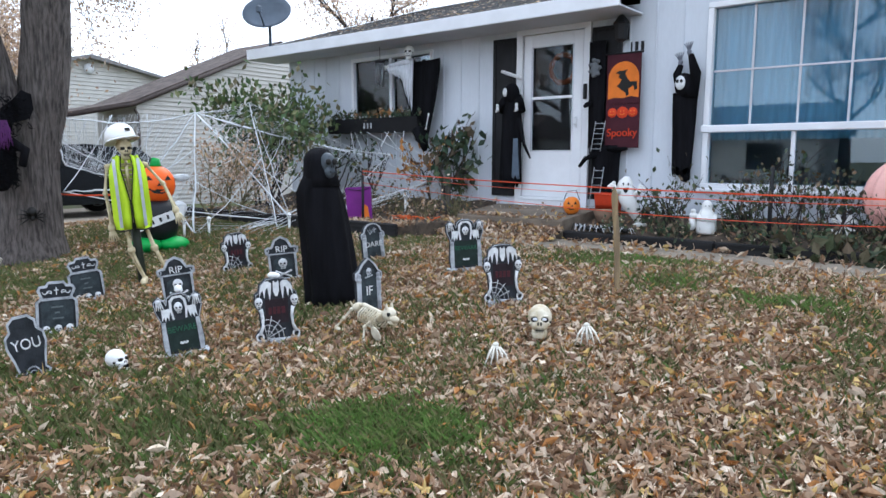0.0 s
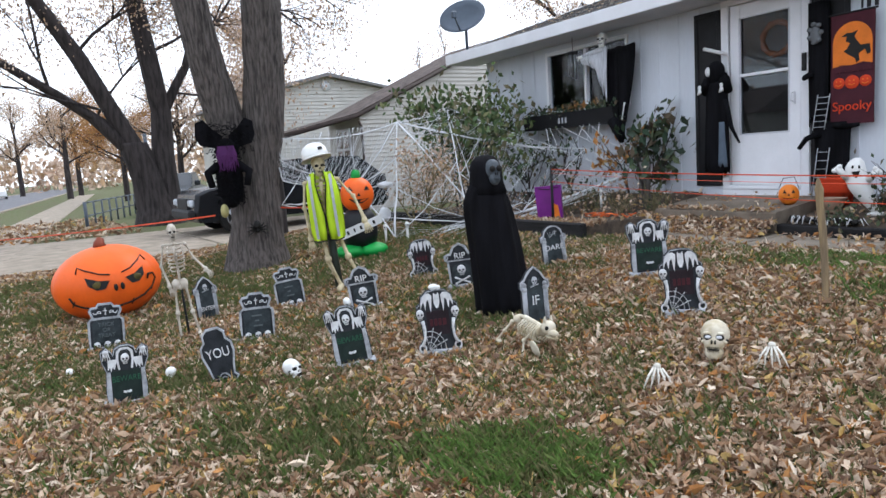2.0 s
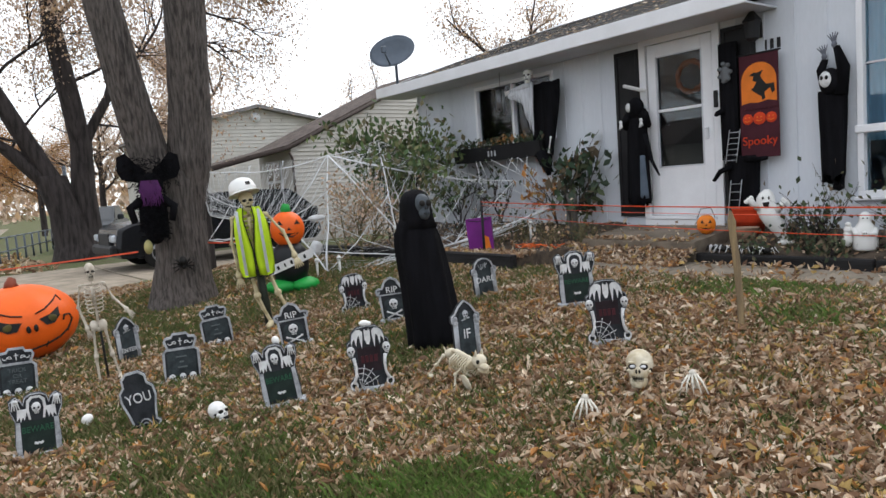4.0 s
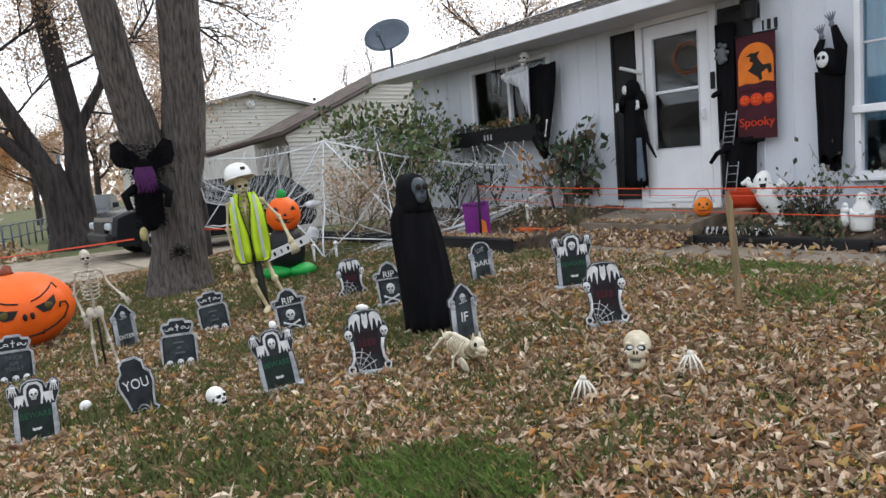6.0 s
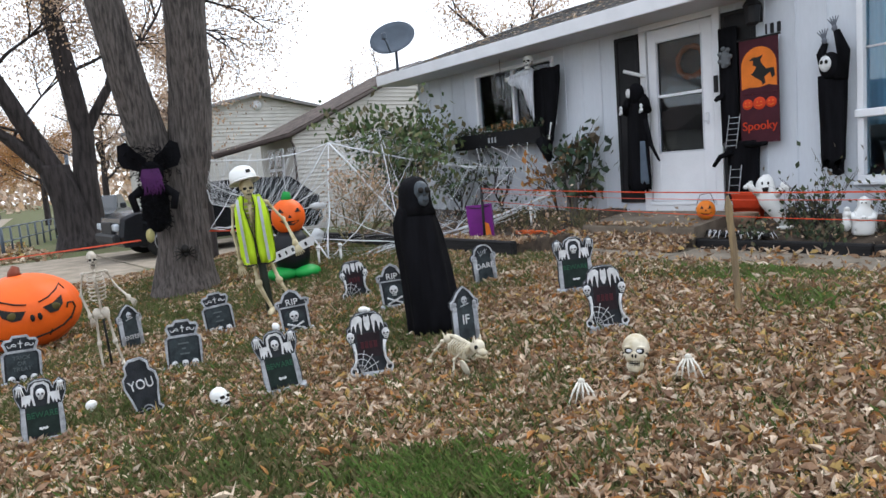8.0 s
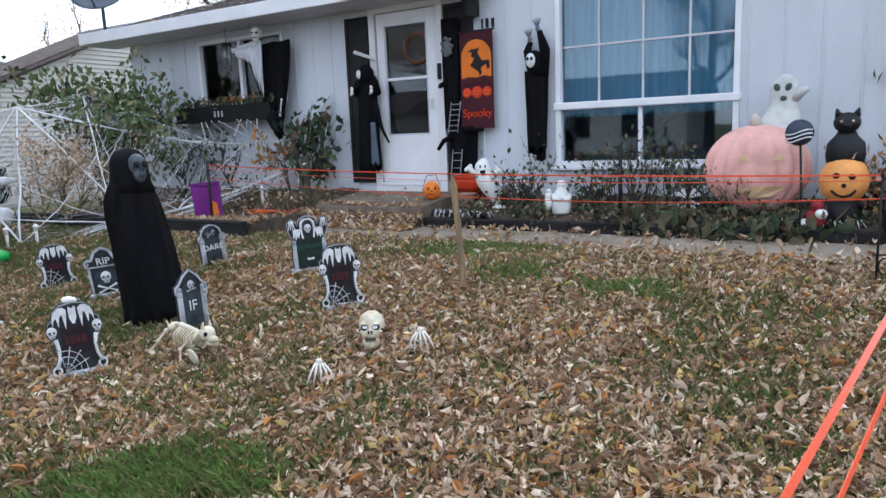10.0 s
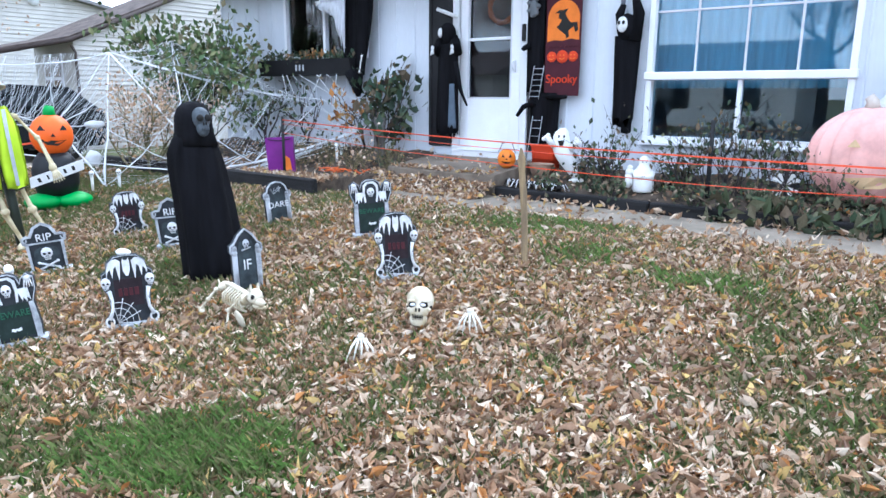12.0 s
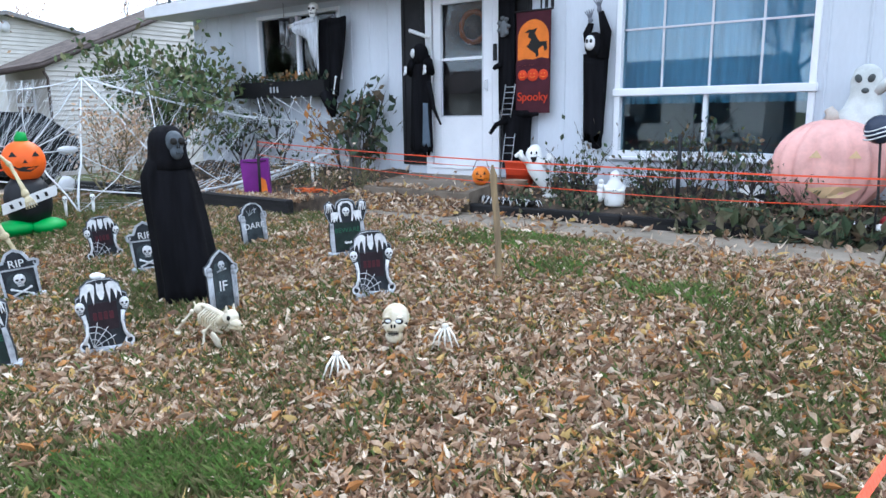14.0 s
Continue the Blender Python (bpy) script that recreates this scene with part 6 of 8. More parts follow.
for x0, x1, y in ((0.42, 2.05, -0.86), (2.07, 3.8, -0.88), (3.82, 5.4, -0.87), (-3.2, -1.05, -2.03), (-5.4, -3.22, -2.05)):
    s = Shape()
    s.span(x0, x1, y - 0.05, y + 0.05, -0.06 if x0 > 0 else -0.1, 0.105 if x0 > 0 else 0.165, 0.012)
    part("timber", s, TIMBER, edging)

# ---- fallen leaves and grass ----
def scatter(n, seed, x0, x1, y0, y1, dens):
    rng = np.random.default_rng(seed)
    x, y = rng.uniform(x0, x1, n), rng.uniform(y0, y1, n)
    keep = [(a, b) for a, b, u in zip(x.tolist(), y.tolist(), rng.random(n).tolist()) if u < dens(a, b)]
    return keep


def leafiness(x, y):
    g = 0.5 + 0.5 * noise.noise(Vector((x * 0.9, y * 0.9, 1.1))) + 0.40 * noise.noise(Vector((x * 2.6, y * 2.6, 4.1))) + 0.22 * noise.noise(Vector((x * 6.5, y * 6.5, 9.1)))
    bias = 0.34 * min(max((x - 0.6) / 2.4, 0), 1) + 0.26 * math.exp(-((x - 0.9) ** 2 + (y + 2.6) ** 2) / 2.0) 
    bare = 0.0
    for px, py, pr, k in ((2.12, -5.42, 0.33, 1.2), (2.3, -2.66, 0.35, 0.55), (3.18, -2.74, 0.26, 0.5), (1.5, -2.05, 0.45, 0.6), (2.1, -1.85, 0.4, 0.5), (0.3, -4.4, 0.5, 0.35), (1.4, -5.9, 0.4, 0.5)):
        bare += k * math.exp(-((x - px) ** 2 + ((y - py) * 1.3) ** 2) / (pr * pr))
    return min(max(0.33 + 1.2 * (g - 0.28) + bias - bare, 0.04), 1.0)


def litter_z(x, y):
    """The surface on which a fallen leaf comes to lie."""
    if -1.05 < x < 0.42 and y > -0.92:
        return 0.305 + 0.0966 * (y + 0.02)
    if -1.35 < x < 0.46 and -1.3 < y <= -0.90:
        return max(0.13 - 0.42 * (-0.90 - y) + 0.02 * bumps(x, y, 5), 0.012)
    if x < -1.05 and y > -1.98:
        return 0.13 + 0.2 * max(0, (y + 0.86) / 0.86)
    if x > 0.5 and y > -0.86:
        return 0.10 + 0.2 * (y + 0.86) / 0.86
    if x > -0.75 and -1.72 < y < -0.88:
        return 0.006
    return gz(x, y) + 0.018 * bumps(x, y, 1.6) + 0.01 * bumps(x, y, 6) - 0.012


def lobed_outline(rng):
    """A dry maple leaf: five narrow lobes about the stalk's end."""
    out = []
    for k, (a, r) in enumerate(((-150, 0.30), (-112, 0.14), (-72, 0.42), (-36, 0.16), (0, 0.62), (36, 0.16), (72, 0.42), (112, 0.14), (150, 0.30))):
        a, r = radians(a + rng.uniform(-8, 8)), r * rng.uniform(0.75, 1.15)
        out.append((r * math.cos(a), r * math.sin(a), r * r * rng.uniform(0.1, 1.5)))
    return out


def ground_leaves(name, pts, seed, smin, smax, label):
    rng = np.random.default_rng(seed)
    vs, fs = [], []
    for x, y in pts:
        z = litter_z(x, y) + rng.uniform(0.004, 0.034)
        m = Euler((rng.normal(0, 0.6), rng.normal(0, 0.6), rng.uniform(0, 6.28))).to_matrix()
        L, W, c = smin * 0.6 + (1.2 * smax - smin * 0.6) * rng.random() ** 1.7, rng.uniform(0.18, 0.5), rng.uniform(0.1, 1.4)
        k = len(vs)
        o = Vector((x, y, z))
        if rng.random() < 0.3:
            ring = lobed_outline(rng)
            L *= 1.15
        else:
            b = rng.uniform(-0.25, 0.25)
            ring = ((-0.5, 0, 0.04), (-0.14, W * 0.5 + b * 0.3, c * 0.30), (0.2, W * 0.36 + b * 0.5, c * 0.34), (0.55, b, 0.10 + 0.25 * c), (0.2, b * 0.5 - W * 0.36, c * 0.34), (-0.14, b * 0.3 - W * 0.5, c * 0.30))
        n = len(ring)
        vs.extend([o + m @ Vector(q) * L for q in ring])
        vs.append(o)
        fs.extend([(k + n, k + i, k + (i + 1) % n) for i in range(n)])
    tagged(new(name, raw(name, vs, fs, LITTER)), label, "leaves", kind="stuff")


ground_leaves("fallen_leaves", scatter(250000, 1, -2.4, 6.4, -8.2, -1.70, leafiness), 2, 0.033, 0.070, "curled dry brown leaves thick on the lawn")
for k, (x0, x1, y0, y1, n) in enumerate(((6.4, 9.0, -9.4, -1.75, 18000), (-7.6, 6.4, -9.4, -8.2, 14000))):
    ground_leaves("fallen_leaves", scatter(n, 41 + k, x0, x1, y0, y1, lambda x, y: 0.7 * leafiness(x, y)), 51 + k, 0.045, 0.085, "dry leaves thinning out towards the lawn's edges")
ground_leaves("fallen_leaves", scatter(52000, 3, -7.6, -2.4, -8.0, -2.0, leafiness), 4, 0.036, 0.075, "scattered brown leaves round the maple")
ground_leaves("fallen_leaves", scatter(3400, 5, -0.7, 6.5, -1.75, -0.88, lambda x, y: 0.10 + 0.75 * max(0, bumps(x, y, 2.5)) + (0.5 if y < -1.6 or y > -1.0 else 0)), 6, 0.045, 0.085, "dry leaves blown over the walk")
ground_leaves("fallen_leaves", scatter(2600, 35, -1.35, 0.45, -1.32, -0.88, lambda x, y: 1.0), 36, 0.035, 0.07, "dry leaves piled against the porch slab")
ground_leaves("fallen_leaves", scatter(2600, 25, -5.2, 5.0, -1.95, -0.05, lambda x, y: 0.0 if -1.05 < x < 0.5 and y < -0.86 or x > 0.4 and y < -0.84 else 0.45 if -1.05 < x < 0.42 else 0.9), 26, 0.04, 0.08, "dry leaves caught in the planting beds")
ground_leaves("fallen_leaves", scatter(1300, 15, -22, -13.4, -7.6, -4.6, lambda x, y: 1.0), 16, 0.10, 0.2, "orange leaf drift beyond the driveway")
s = ([], [])
rng = np.random.default_rng(9)
for x, y in scatter(400000, 8, -6.5, 8.0, -9.3, -1.78, lambda x, y: max(0.12, 1.3 - 1.2 * leafiness(x, y))):
    z = gz(x, y) + 0.018 * bumps(x, y, 1.6) - 0.015
    h, a, w = rng.uniform(0.03, 0.08), rng.uniform(0, 6.28), rng.uniform(0.002, 0.0045)
    dx, dy = math.cos(a), math.sin(a)
    b = rng.uniform(0.2, 0.9) * h
    k = len(s[0])
    s[0].extend([(x - dy * w, y + dx * w, z), (x + dy * w, y - dx * w, z), (x + dx * b * 0.35 + dy * w * 0.7, y + dy * b * 0.35 - dx * w * 0.7, z + h * 0.65), (x + dx * b, y + dy * b, z + h)])
    s[1].extend([(k, k + 1, k + 2), (k, k + 2, k + 3)])
tagged(new("grass", raw("grass", *s, GRASS)), "short green lawn grass between the leaves", "grass", kind="stuff")

LUSH = leaf_mat("lush_grass_blade", [(0.10, 0.18, 0.036), (0.13, 0.215, 0.045), (0.085, 0.14, 0.033), (0.16, 0.20, 0.06), (0.16, 0.155, 0.065)])
s = ([], [])
for px, py, pr, n in ((2.12, -5.42, 0.30, 7500), (2.0, -5.75, 0.25, 1800), (3.18, -2.74, 0.28, 1100), (1.5, -2.05, 0.45, 1500), (2.3, -2.66, 0.3, 900), (2.1, -1.95, 0.4, 900)):
    for _ in range(n):
        x, y = px + rng.normal(0, pr * 0.6), py + rng.normal(0, pr * 0.45)
        if y > -1.78 or bumps(x, y, 4.5, 7) < rng.uniform(-0.45, 0.25):
            continue
        z = gz(x, y) + 0.018 * bumps(x, y, 1.6) - 0.015
        h, a, w = rng.uniform(0.035, 0.085), rng.uniform(0, 6.28), rng.uniform(0.002, 0.0042)
        dx, dy = math.cos(a), math.sin(a)
        b = rng.uniform(0.3, 1.0) * h
        k = len(s[0])
        s[0].extend([(x - dy * w, y + dx * w, z), (x + dy * w, y - dx * w, z), (x + dx * b * 0.35 + dy * w * 0.7, y + dy * b * 0.35 - dx * w * 0.7, z + h * 0.65), (x + dx * b, y + dy * b, z + h)])
        s[1].extend([(k, k + 1, k + 2), (k, k + 2, k + 3)])
tagged(new("grass", raw("grass", *s, LUSH)), "lush bright green tufts of lawn grass", "grass", kind="stuff")

# leaves on the roof and a far belt of trees
rng = np.random.default_rng(77)
vs, fs = [], []
for _ in range(420):
    x, y = rng.uniform(-5.6, 0.8), rng.uniform(-0.55, 2.6) ** 1.0
    z = EAVE + 0.15 + PITCH * (y + OVER)
    k, a, L = len(vs), rng.uniform(0, 6.28), rng.uniform(0.04, 0.09)
    for px, py, pz in ((-0.5, 0, 0), (0, 0.3, 0.15), (0.5, 0, 0.1), (0, -0.3, 0.15)):
        vs.append((x + L * (px * math.cos(a) - py * math.sin(a)), y + L * (px * math.sin(a) + py * math.cos(a)), z + L * pz + PITCH * L * (px * math.sin(a) + py * math.cos(a))))
    fs += [(k, k + 1, k + 2), (k, k + 2, k + 3)]
tagged(new("roof_leaves", raw("roof_leaves", vs, fs, LITTER)), "dry leaves lying on the shingles", "leaves", kind="stuff")
belt = random.Random(50)
spots = []
for k in range(260):
    a = radians(belt.uniform(60, 150))
    d = belt.uniform(110, 190)
    h = belt.uniform(3, 11)
    for _ in range(4):
        spots.append(Vector((-d * math.sin(a), -7 + d * math.cos(a), belt.uniform(0.5, h))))
tagged(new("far_trees", raw("far_trees", *leaf_cloud(spots, 15000, 1.6, 1.3, belt), TANLEAF)), "distant bare and rusty treeline beyond the street", "trees", kind="stuff")

# ---- decorations on the house ----
dish = base("satellite_dish", "grey satellite dish on a mast at the roof's end", "satellite dish", pose(-5.35, -0.42, 2.66))
s = Shape()
m = pose(0.02, -0.04, 0.53, 62, 0, facing(-5.4, -0.4, -22))
s.rings([[m @ Vector((0.40 * r * math.cos(a), 0.31 * r * math.sin(a), 0.10 * r * r - t)) for a in (2 * math.pi * k / 36 for k in range(36))] for r, t in ((0.05, 0.0), (0.4, 0.0), (0.75, 0.0), (1.0, 0.0), (1.01, 0.014), (0.75, 0.014), (0.4, 0.014), (0.05, 0.014))])
part("reflector", s, GREYMETAL, dish)
s = Shape()
s.tube([(0, 0, 0.0), (0, 0.0, 0.32), (0.02, -0.02, 0.50)], 0.025, 8)
part("mast", s, GREYMETAL, dish)
s = Shape()
s.box((0, 0.0, 0.03), (0.2, 0.16, 0.03), pose(0, 0, 0, 17, 0, 0), 0.005)
part("foot_plate", s, GREYMETAL, dish)
s = Shape()
s.tube([m @ Vector((0, -0.28, 0.06)), m @ Vector((0, -0.2, 0.36))], 0.014, 6)
s.box(m @ Vector((0, -0.19, 0.38)), (0.07, 0.07, 0.1), None, 0.01)
part("feed_arm", s, GREYMETAL, dish)

lantern = base("wall_lantern", "black iron carriage lantern by the door", "lamp", pose(0.67, -0.14, 2.2))
s = Shape()
s.rings([[(r * math.cos(a), r * math.sin(a), z) for a in (math.pi / 4 * k for k in range(8))] for r, z in ((0.03, 0.0), (0.07, 0.03), (0.085, 0.19), (0.10, 0.20), (0.03, 0.29), (0.012, 0.34))], smooth=False)
part("cage", s, METALBLK, lantern)
s = Shape()
s.tube([(0, 0.02, 0.1), (0, 0.10, 0.14), (0, 0.135, 0.12)], 0.012, 6)
s.box((0, 0.125, 0.12), (0.08, 0.02, 0.16), None, 0.004)
part("bracket", s, METALBLK, lantern)
plate = base("number_plate", "row of dark house numerals on the wall", "sign", pose(0.80, -0.006, 2.16))
for k in range(3):
    s = Shape()
    s.box((0.07 * (k - 1), 0, 0), (0.035, 0.008, 0.10))
    part("numeral_bar", s, METALBLK, plate)

# banner
bn = base("hanging_banner", "orange and maroon cloth banner with witch and Spooky lettering", "banner", pose(0.70, -0.10, 1.02))
MAROON = mat("maroon_cloth", (0.06, 0.012, 0.02), 0.85, var=0.1, scale=8)
BORANGE = mat("orange_cloth", (0.78, 0.20, 0.025), 0.8, var=0.1, scale=5)
BRED = mat("red_orange_cloth", (0.62, 0.055, 0.015), 0.8, var=0.1, scale=5)
s = Shape()
s.poly([(-0.205, 0.0), (0.205, 0.0), (0.205, 1.06), (-0.205, 1.06)], 0, 0.006)
part("cloth", s, MAROON, bn)
s = Shape()
s.poly([(-0.185, 0.50), (0.185, 0.50), (0.185, 0.78)] + arc(0, 0.78, 0.185, 0, 180, 14, 0.19)[1:-1] + [(-0.185, 0.78)], -0.004, 0.001)
part("moon_panel", s, BORANGE, bn, "orange arched moon panel")
s = Shape()
s.poly([(-0.19, 0.50), (0.19, 0.50), (0.19, 0.56), (0.10, 0.58), (0.0, 0.56), (-0.1, 0.57), (-0.19, 0.55)], -0.008, -0.003)
part("hill_strip", s, MAROON, bn)
s = Shape()
s.poly([(-0.08, 0.70), (-0.03, 0.66), (0.03, 0.62), (0.04, 0.58), (0.07, 0.60), (0.06, 0.66), (0.12, 0.70), (0.14, 0.64), (0.17, 0.66), (0.16, 0.74), (0.08, 0.74), (0.04, 0.79), (0.02, 0.83), (0.05, 0.88), (-0.01, 0.865), (-0.05, 0.87), (-0.10, 0.84), (-0.05, 0.835), (-0.06, 0.79), (-0.02, 0.77), (-0.05, 0.72)], -0.008, -0.003)
part("witch_shape", s, BLACKI, bn, "black flying silhouette")
for k, (x, r) in enumerate(((-0.125, 0.058), (0.0, 0.07), (0.125, 0.058))):
    s = Shape()
    s.ball((x, -0.002, 0.40), (r, 0.006, r * 0.95), 16, 6)
    pk = part("pumpkin_print", s, BRED, bn, "red-orange printed pumpkin")
    s = Shape()
    for e in (-1, 1):
        s.ball((x + e * 0.02, -0.009, 0.415), (0.009, 0.003, 0.008), 6, 4)
    s.tube([(x - 0.03, -0.009, 0.385), (x, -0.010, 0.372), (x + 0.03, -0.009, 0.385)], 0.005, 4)
    part("face_print", s, BORANGE, pk)
s = Shape()
s.words("Spooky", 0.125, pose(0, -0.006, 0.17))
part("lettering", s, BRED, bn, "red lettering")
s = Shape()
s.tube([(-0.23, 0.0, 1.06), (0.23, 0.0, 1.06)], 0.010, 6)
part("rod", s, METALBLK, bn)


def ragged_robe(s, cx, y, z0, z1, w0, w1, seed, d=0.06, n=30, sway=0.0):
    """A hanging robe with an uneven hem, against a wall behind it."""
    rng = random.Random(seed)
    drop = [rng.uniform(0, 0.14) * (z1 - z0) for _ in range(n)]
    rows = []
    for j in range(9):
        t = j / 8
        row = []
        for k in range(n):
            a = 2 * math.pi * k / n
            w = w0 + (w1 - w0) * t
            f = 1 + 0.10 * math.sin(7 * a + seed + 2 * t)
            z = z0 + (z1 - z0) * t + drop[k] * (1 - t) ** 2
            row.append((cx + sway * (1 - t) + w * f * math.cos(a), y + d * (0.6 + 0.4 * (1 - t)) * f * math.sin(a), z))
        rows.append(row)
    s.rings(rows)


# reaper hung on the western shutter
s = Shape()
ragged_robe(s, -0.80, -0.12, 0.52, 1.70, 0.16, 0.13, 3)
s.ball((-0.80, -0.13, 1.72), (0.105, 0.09, 0.125), 16, 10)
for e, hx in ((-1, -0.95), (1, -0.66)):
    s.tube([(-0.80 + e * 0.10, -0.12, 1.64), (-0.80 + e * 0.17, -0.16, 1.50), (hx, -0.20, 1.55)], [0.06, 0.055, 0.035], 8)
s.tube([(-0.68, -0.13, 1.40), (-0.60, -0.14, 1.08), (-0.50, -0.14, 0.90)], [0.03, 0.022, 0.012], 6)
s.ink = 1
for hx in (-0.95, -0.66):
    grip(s, (hx, -0.23, 1.56), (0.2, -0.3, -0.6), 0.014)
s.ball((-0.85, -0.205, 1.725), (0.035, 0.03, 0.055), 10, 7)
s.tube([(-0.95, -0.14, 2.00), (-0.67, -0.12, 1.90)], 0.022, 8)
s.ink = 2
ragged_robe(s, -0.72, -0.155, 0.62, 1.15, 0.07, 0.04, 8, 0.025, 16)
solid("hanging_reaper", s, [CLOTH, PALEFOAM, mat("blue_grey_rag", (0.10, 0.13, 0.17), 0.9)], "black ragged reaper figure hung on the shutter", "statue")
# figure with raised arms
s = Shape()
ragged_robe(s, 1.41, -0.10, 0.70, 1.60, 0.10, 0.13, 5, 0.055)
ragged_robe(s, 1.45, -0.09, 0.64, 0.95, 0.055, 0.05, 6, 0.03, 14)
s.ball((1.40, -0.11, 1.68), (0.10, 0.08, 0.13), 14, 10)
s.tube([(1.33, -0.09, 1.72), (1.31, -0.09, 1.80), (1.35, -0.09, 1.90)], [0.05, 0.045, 0.03], 8)
s.tube([(1.48, -0.09, 1.55), (1.51, -0.09, 1.80), (1.45, -0.09, 2.0)], [0.07, 0.06, 0.03], 8)
s.ink = 2
grip(s, (1.35, -0.11, 1.92), (-0.15, 0.0, 1), 0.017)
grip(s, (1.44, -0.11, 2.02), (-0.1, 0.0, 1), 0.017)
s.ink = 1
s.ball((1.385, -0.185, 1.70), (0.055, 0.03, 0.075), 12, 8)
s.ink = 3
for e in (-1, 1):
    s.ball((1.385 + e * 0.022, -0.212, 1.715), (0.016, 0.008, 0.02), 8, 5)
solid("hanging_ghoul", s, [CLOTH, PALEFOAM, mat("grey_rubber_palm", (0.14, 0.15, 0.18), 0.7), SOCKET], "black hanging figure with white mask and raised arms", "statue")
# black figure below the banner, with climbing ladders
s = Shape()
ragged_robe(s, 0.50, -0.09, 0.42, 1.05, 0.15, 0.18, 12, 0.05)
ragged_robe(s, 0.36, -0.085, 1.0, 2.25, 0.09, 0.10, 13, 0.04)
for pts in ([(0.40, -0.12, 0.95), (0.28, -0.16, 0.90), (0.20, -0.16, 0.80)], [(0.55, -0.12, 1.02), (0.70, -0.14, 1.00), (0.79, -0.14, 1.01)], [(0.32, -0.12, 1.55), (0.26, -0.15, 1.52), (0.24, -0.15, 1.50)]):
    s.tube(pts, [0.035, 0.028, 0.02], 7)
s.ink = 1
s.ball((0.36, -0.14, 1.92), (0.055, 0.03, 0.09), 10, 8)
for k in range(7):
    a = k * 0.9
    s.ball((0.36 + 0.06 * math.cos(a), -0.15, 1.94 + 0.09 * math.sin(a)), (0.03, 0.015, 0.025), 6, 5)
solid("black_creature", s, [CLOTH, mat("grey_plastic_leaf", (0.13, 0.14, 0.15), 0.7)], "black ragged creature hung on the shutter beside the banner", "statue")
for zb, zt_, xb, xt in ((0.29, 0.80, 0.40, 0.46), (0.98, 1.33, 0.41, 0.46)):
    ld = base("toy_ladder", "small grey wire ladder hung on the shutter", "ladder", group="toy ladders")
    for e in (-0.06, 0.06):
        s = Shape()
        s.tube([(xb + e, -0.17, zb), (xt + e, -0.16, zt_)], 0.005, 5)
        part("rail", s, GREYFOAM, ld)
    for k in range(6):
        t = (k + 0.5) / 6
        s = Shape()
        s.tube([(xb + (xt - xb) * t - 0.06, -0.165, zb + (zt_ - zb) * t), (xb + (xt - xb) * t + 0.06, -0.165, zb + (zt_ - zb) * t)], 0.004, 5)
        part("rung", s, GREYFOAM, ld)
# ghoul at the small window
s = Shape()
skull3d(s, pose(-2.42, -0.28, 2.36, 0, 0, 25), 0.084)
s.ink = 2
for k in range(17):
    t = k / 16
    x = -2.84 + 0.46 * t
    zb = 2.08 - 0.68 * t ** 1.8 + 0.24 * abs(math.sin(k * 1.7)) * t
    zt2 = 2.17 + 0.09 * t
    s.tube([(x, -0.26, zt2), (x + 0.04 * (1 - t), -0.28, 0.4 * zt2 + 0.6 * zb), (x + 0.08 * (1 - t) + 0.015 * math.sin(k), -0.27, zb + 0.10 * (k % 2)), (x + 0.08 * (1 - t) + 0.02, -0.27, zb)], [0.022, 0.02, 0.010, 0.004], 6)
s.tube([(-2.40, -0.25, 2.24), (-2.60, -0.25, 2.22), (-2.82, -0.25, 2.21)], [0.05, 0.045, 0.025], 7)
s.ink = 3
rows = []
for j in range(8):
    t = j / 7
    xl, xr = -2.80 + 0.42 * t ** 0.8, -1.95 - 0.20 * t ** 1.5
    rows.append([(xl + (xr - xl) * u / 10, -0.20 + 0.02 * math.sin(u * 1.4 + j * 0.4), 2.24 - 1.10 * t + 0.02 * math.sin(u * 2.1)) for u in range(11)] + [(xl + (xr - xl) * u / 10, -0.185 + 0.02 * math.sin(u * 1.4 + j * 0.4), 2.24 - 1.10 * t) for u in range(10, -1, -1)])
s.rings(rows)
s.tube([(-2.3, -0.22, 1.30), (-2.2, -0.24, 1.15), (-2.15, -0.26, 1.00)], [0.10, 0.08, 0.03], 8)
s.ink = 0
grip(s, (-2.84, -0.26, 2.2), (-1, 0, -0.1), 0.014)
bone(s, (-2.08, -0.26, 1.50), (-2.12, -0.27, 1.30), 0.010)
solid("window_ghoul", s, [HATWHITE, SOCKET, GAUZE, CLOTH], "skull-headed ghoul in grey gauze and black cape at the window", "statue")
chime = base("wind_chime", "dark metal wind chime hung before the window", "wind chime", pose(-3.02, -0.25, 1.92))
for k in range(5):
    a = 2 * math.pi * k / 5
    s = Shape()
    s.tube([(0.05 * math.cos(a), 0.05 * math.sin(a), 0.02 * k), (0.05 * math.cos(a), 0.05 * math.sin(a), 0.34)], 0.012, 6)
    part("chime_tube", s, RIM, chime)
s = Shape()
s.tube([(0, 0, 0.35), (0, 0, 0.38)], 0.07, 12)
s.tube([(0, 0, 0.38), (0, 0, 0.585)], 0.004, 4)
part("top_disc", s, METALBLK, chime)
wb = base("window_box", "dark flower box with withered plants under the window", "planter", pose(-3.15, -0.16, 1.27))
s = Shape()
s.rings([[(x, -0.16, 0.21), (x, 0.15, 0.21), (x, 0.12, 0.0), (x, -0.12, 0.0)] for x in (-0.97, 0.90)], smooth=False)
part("box", s, BLACKPAINT, wb)
s = Shape()
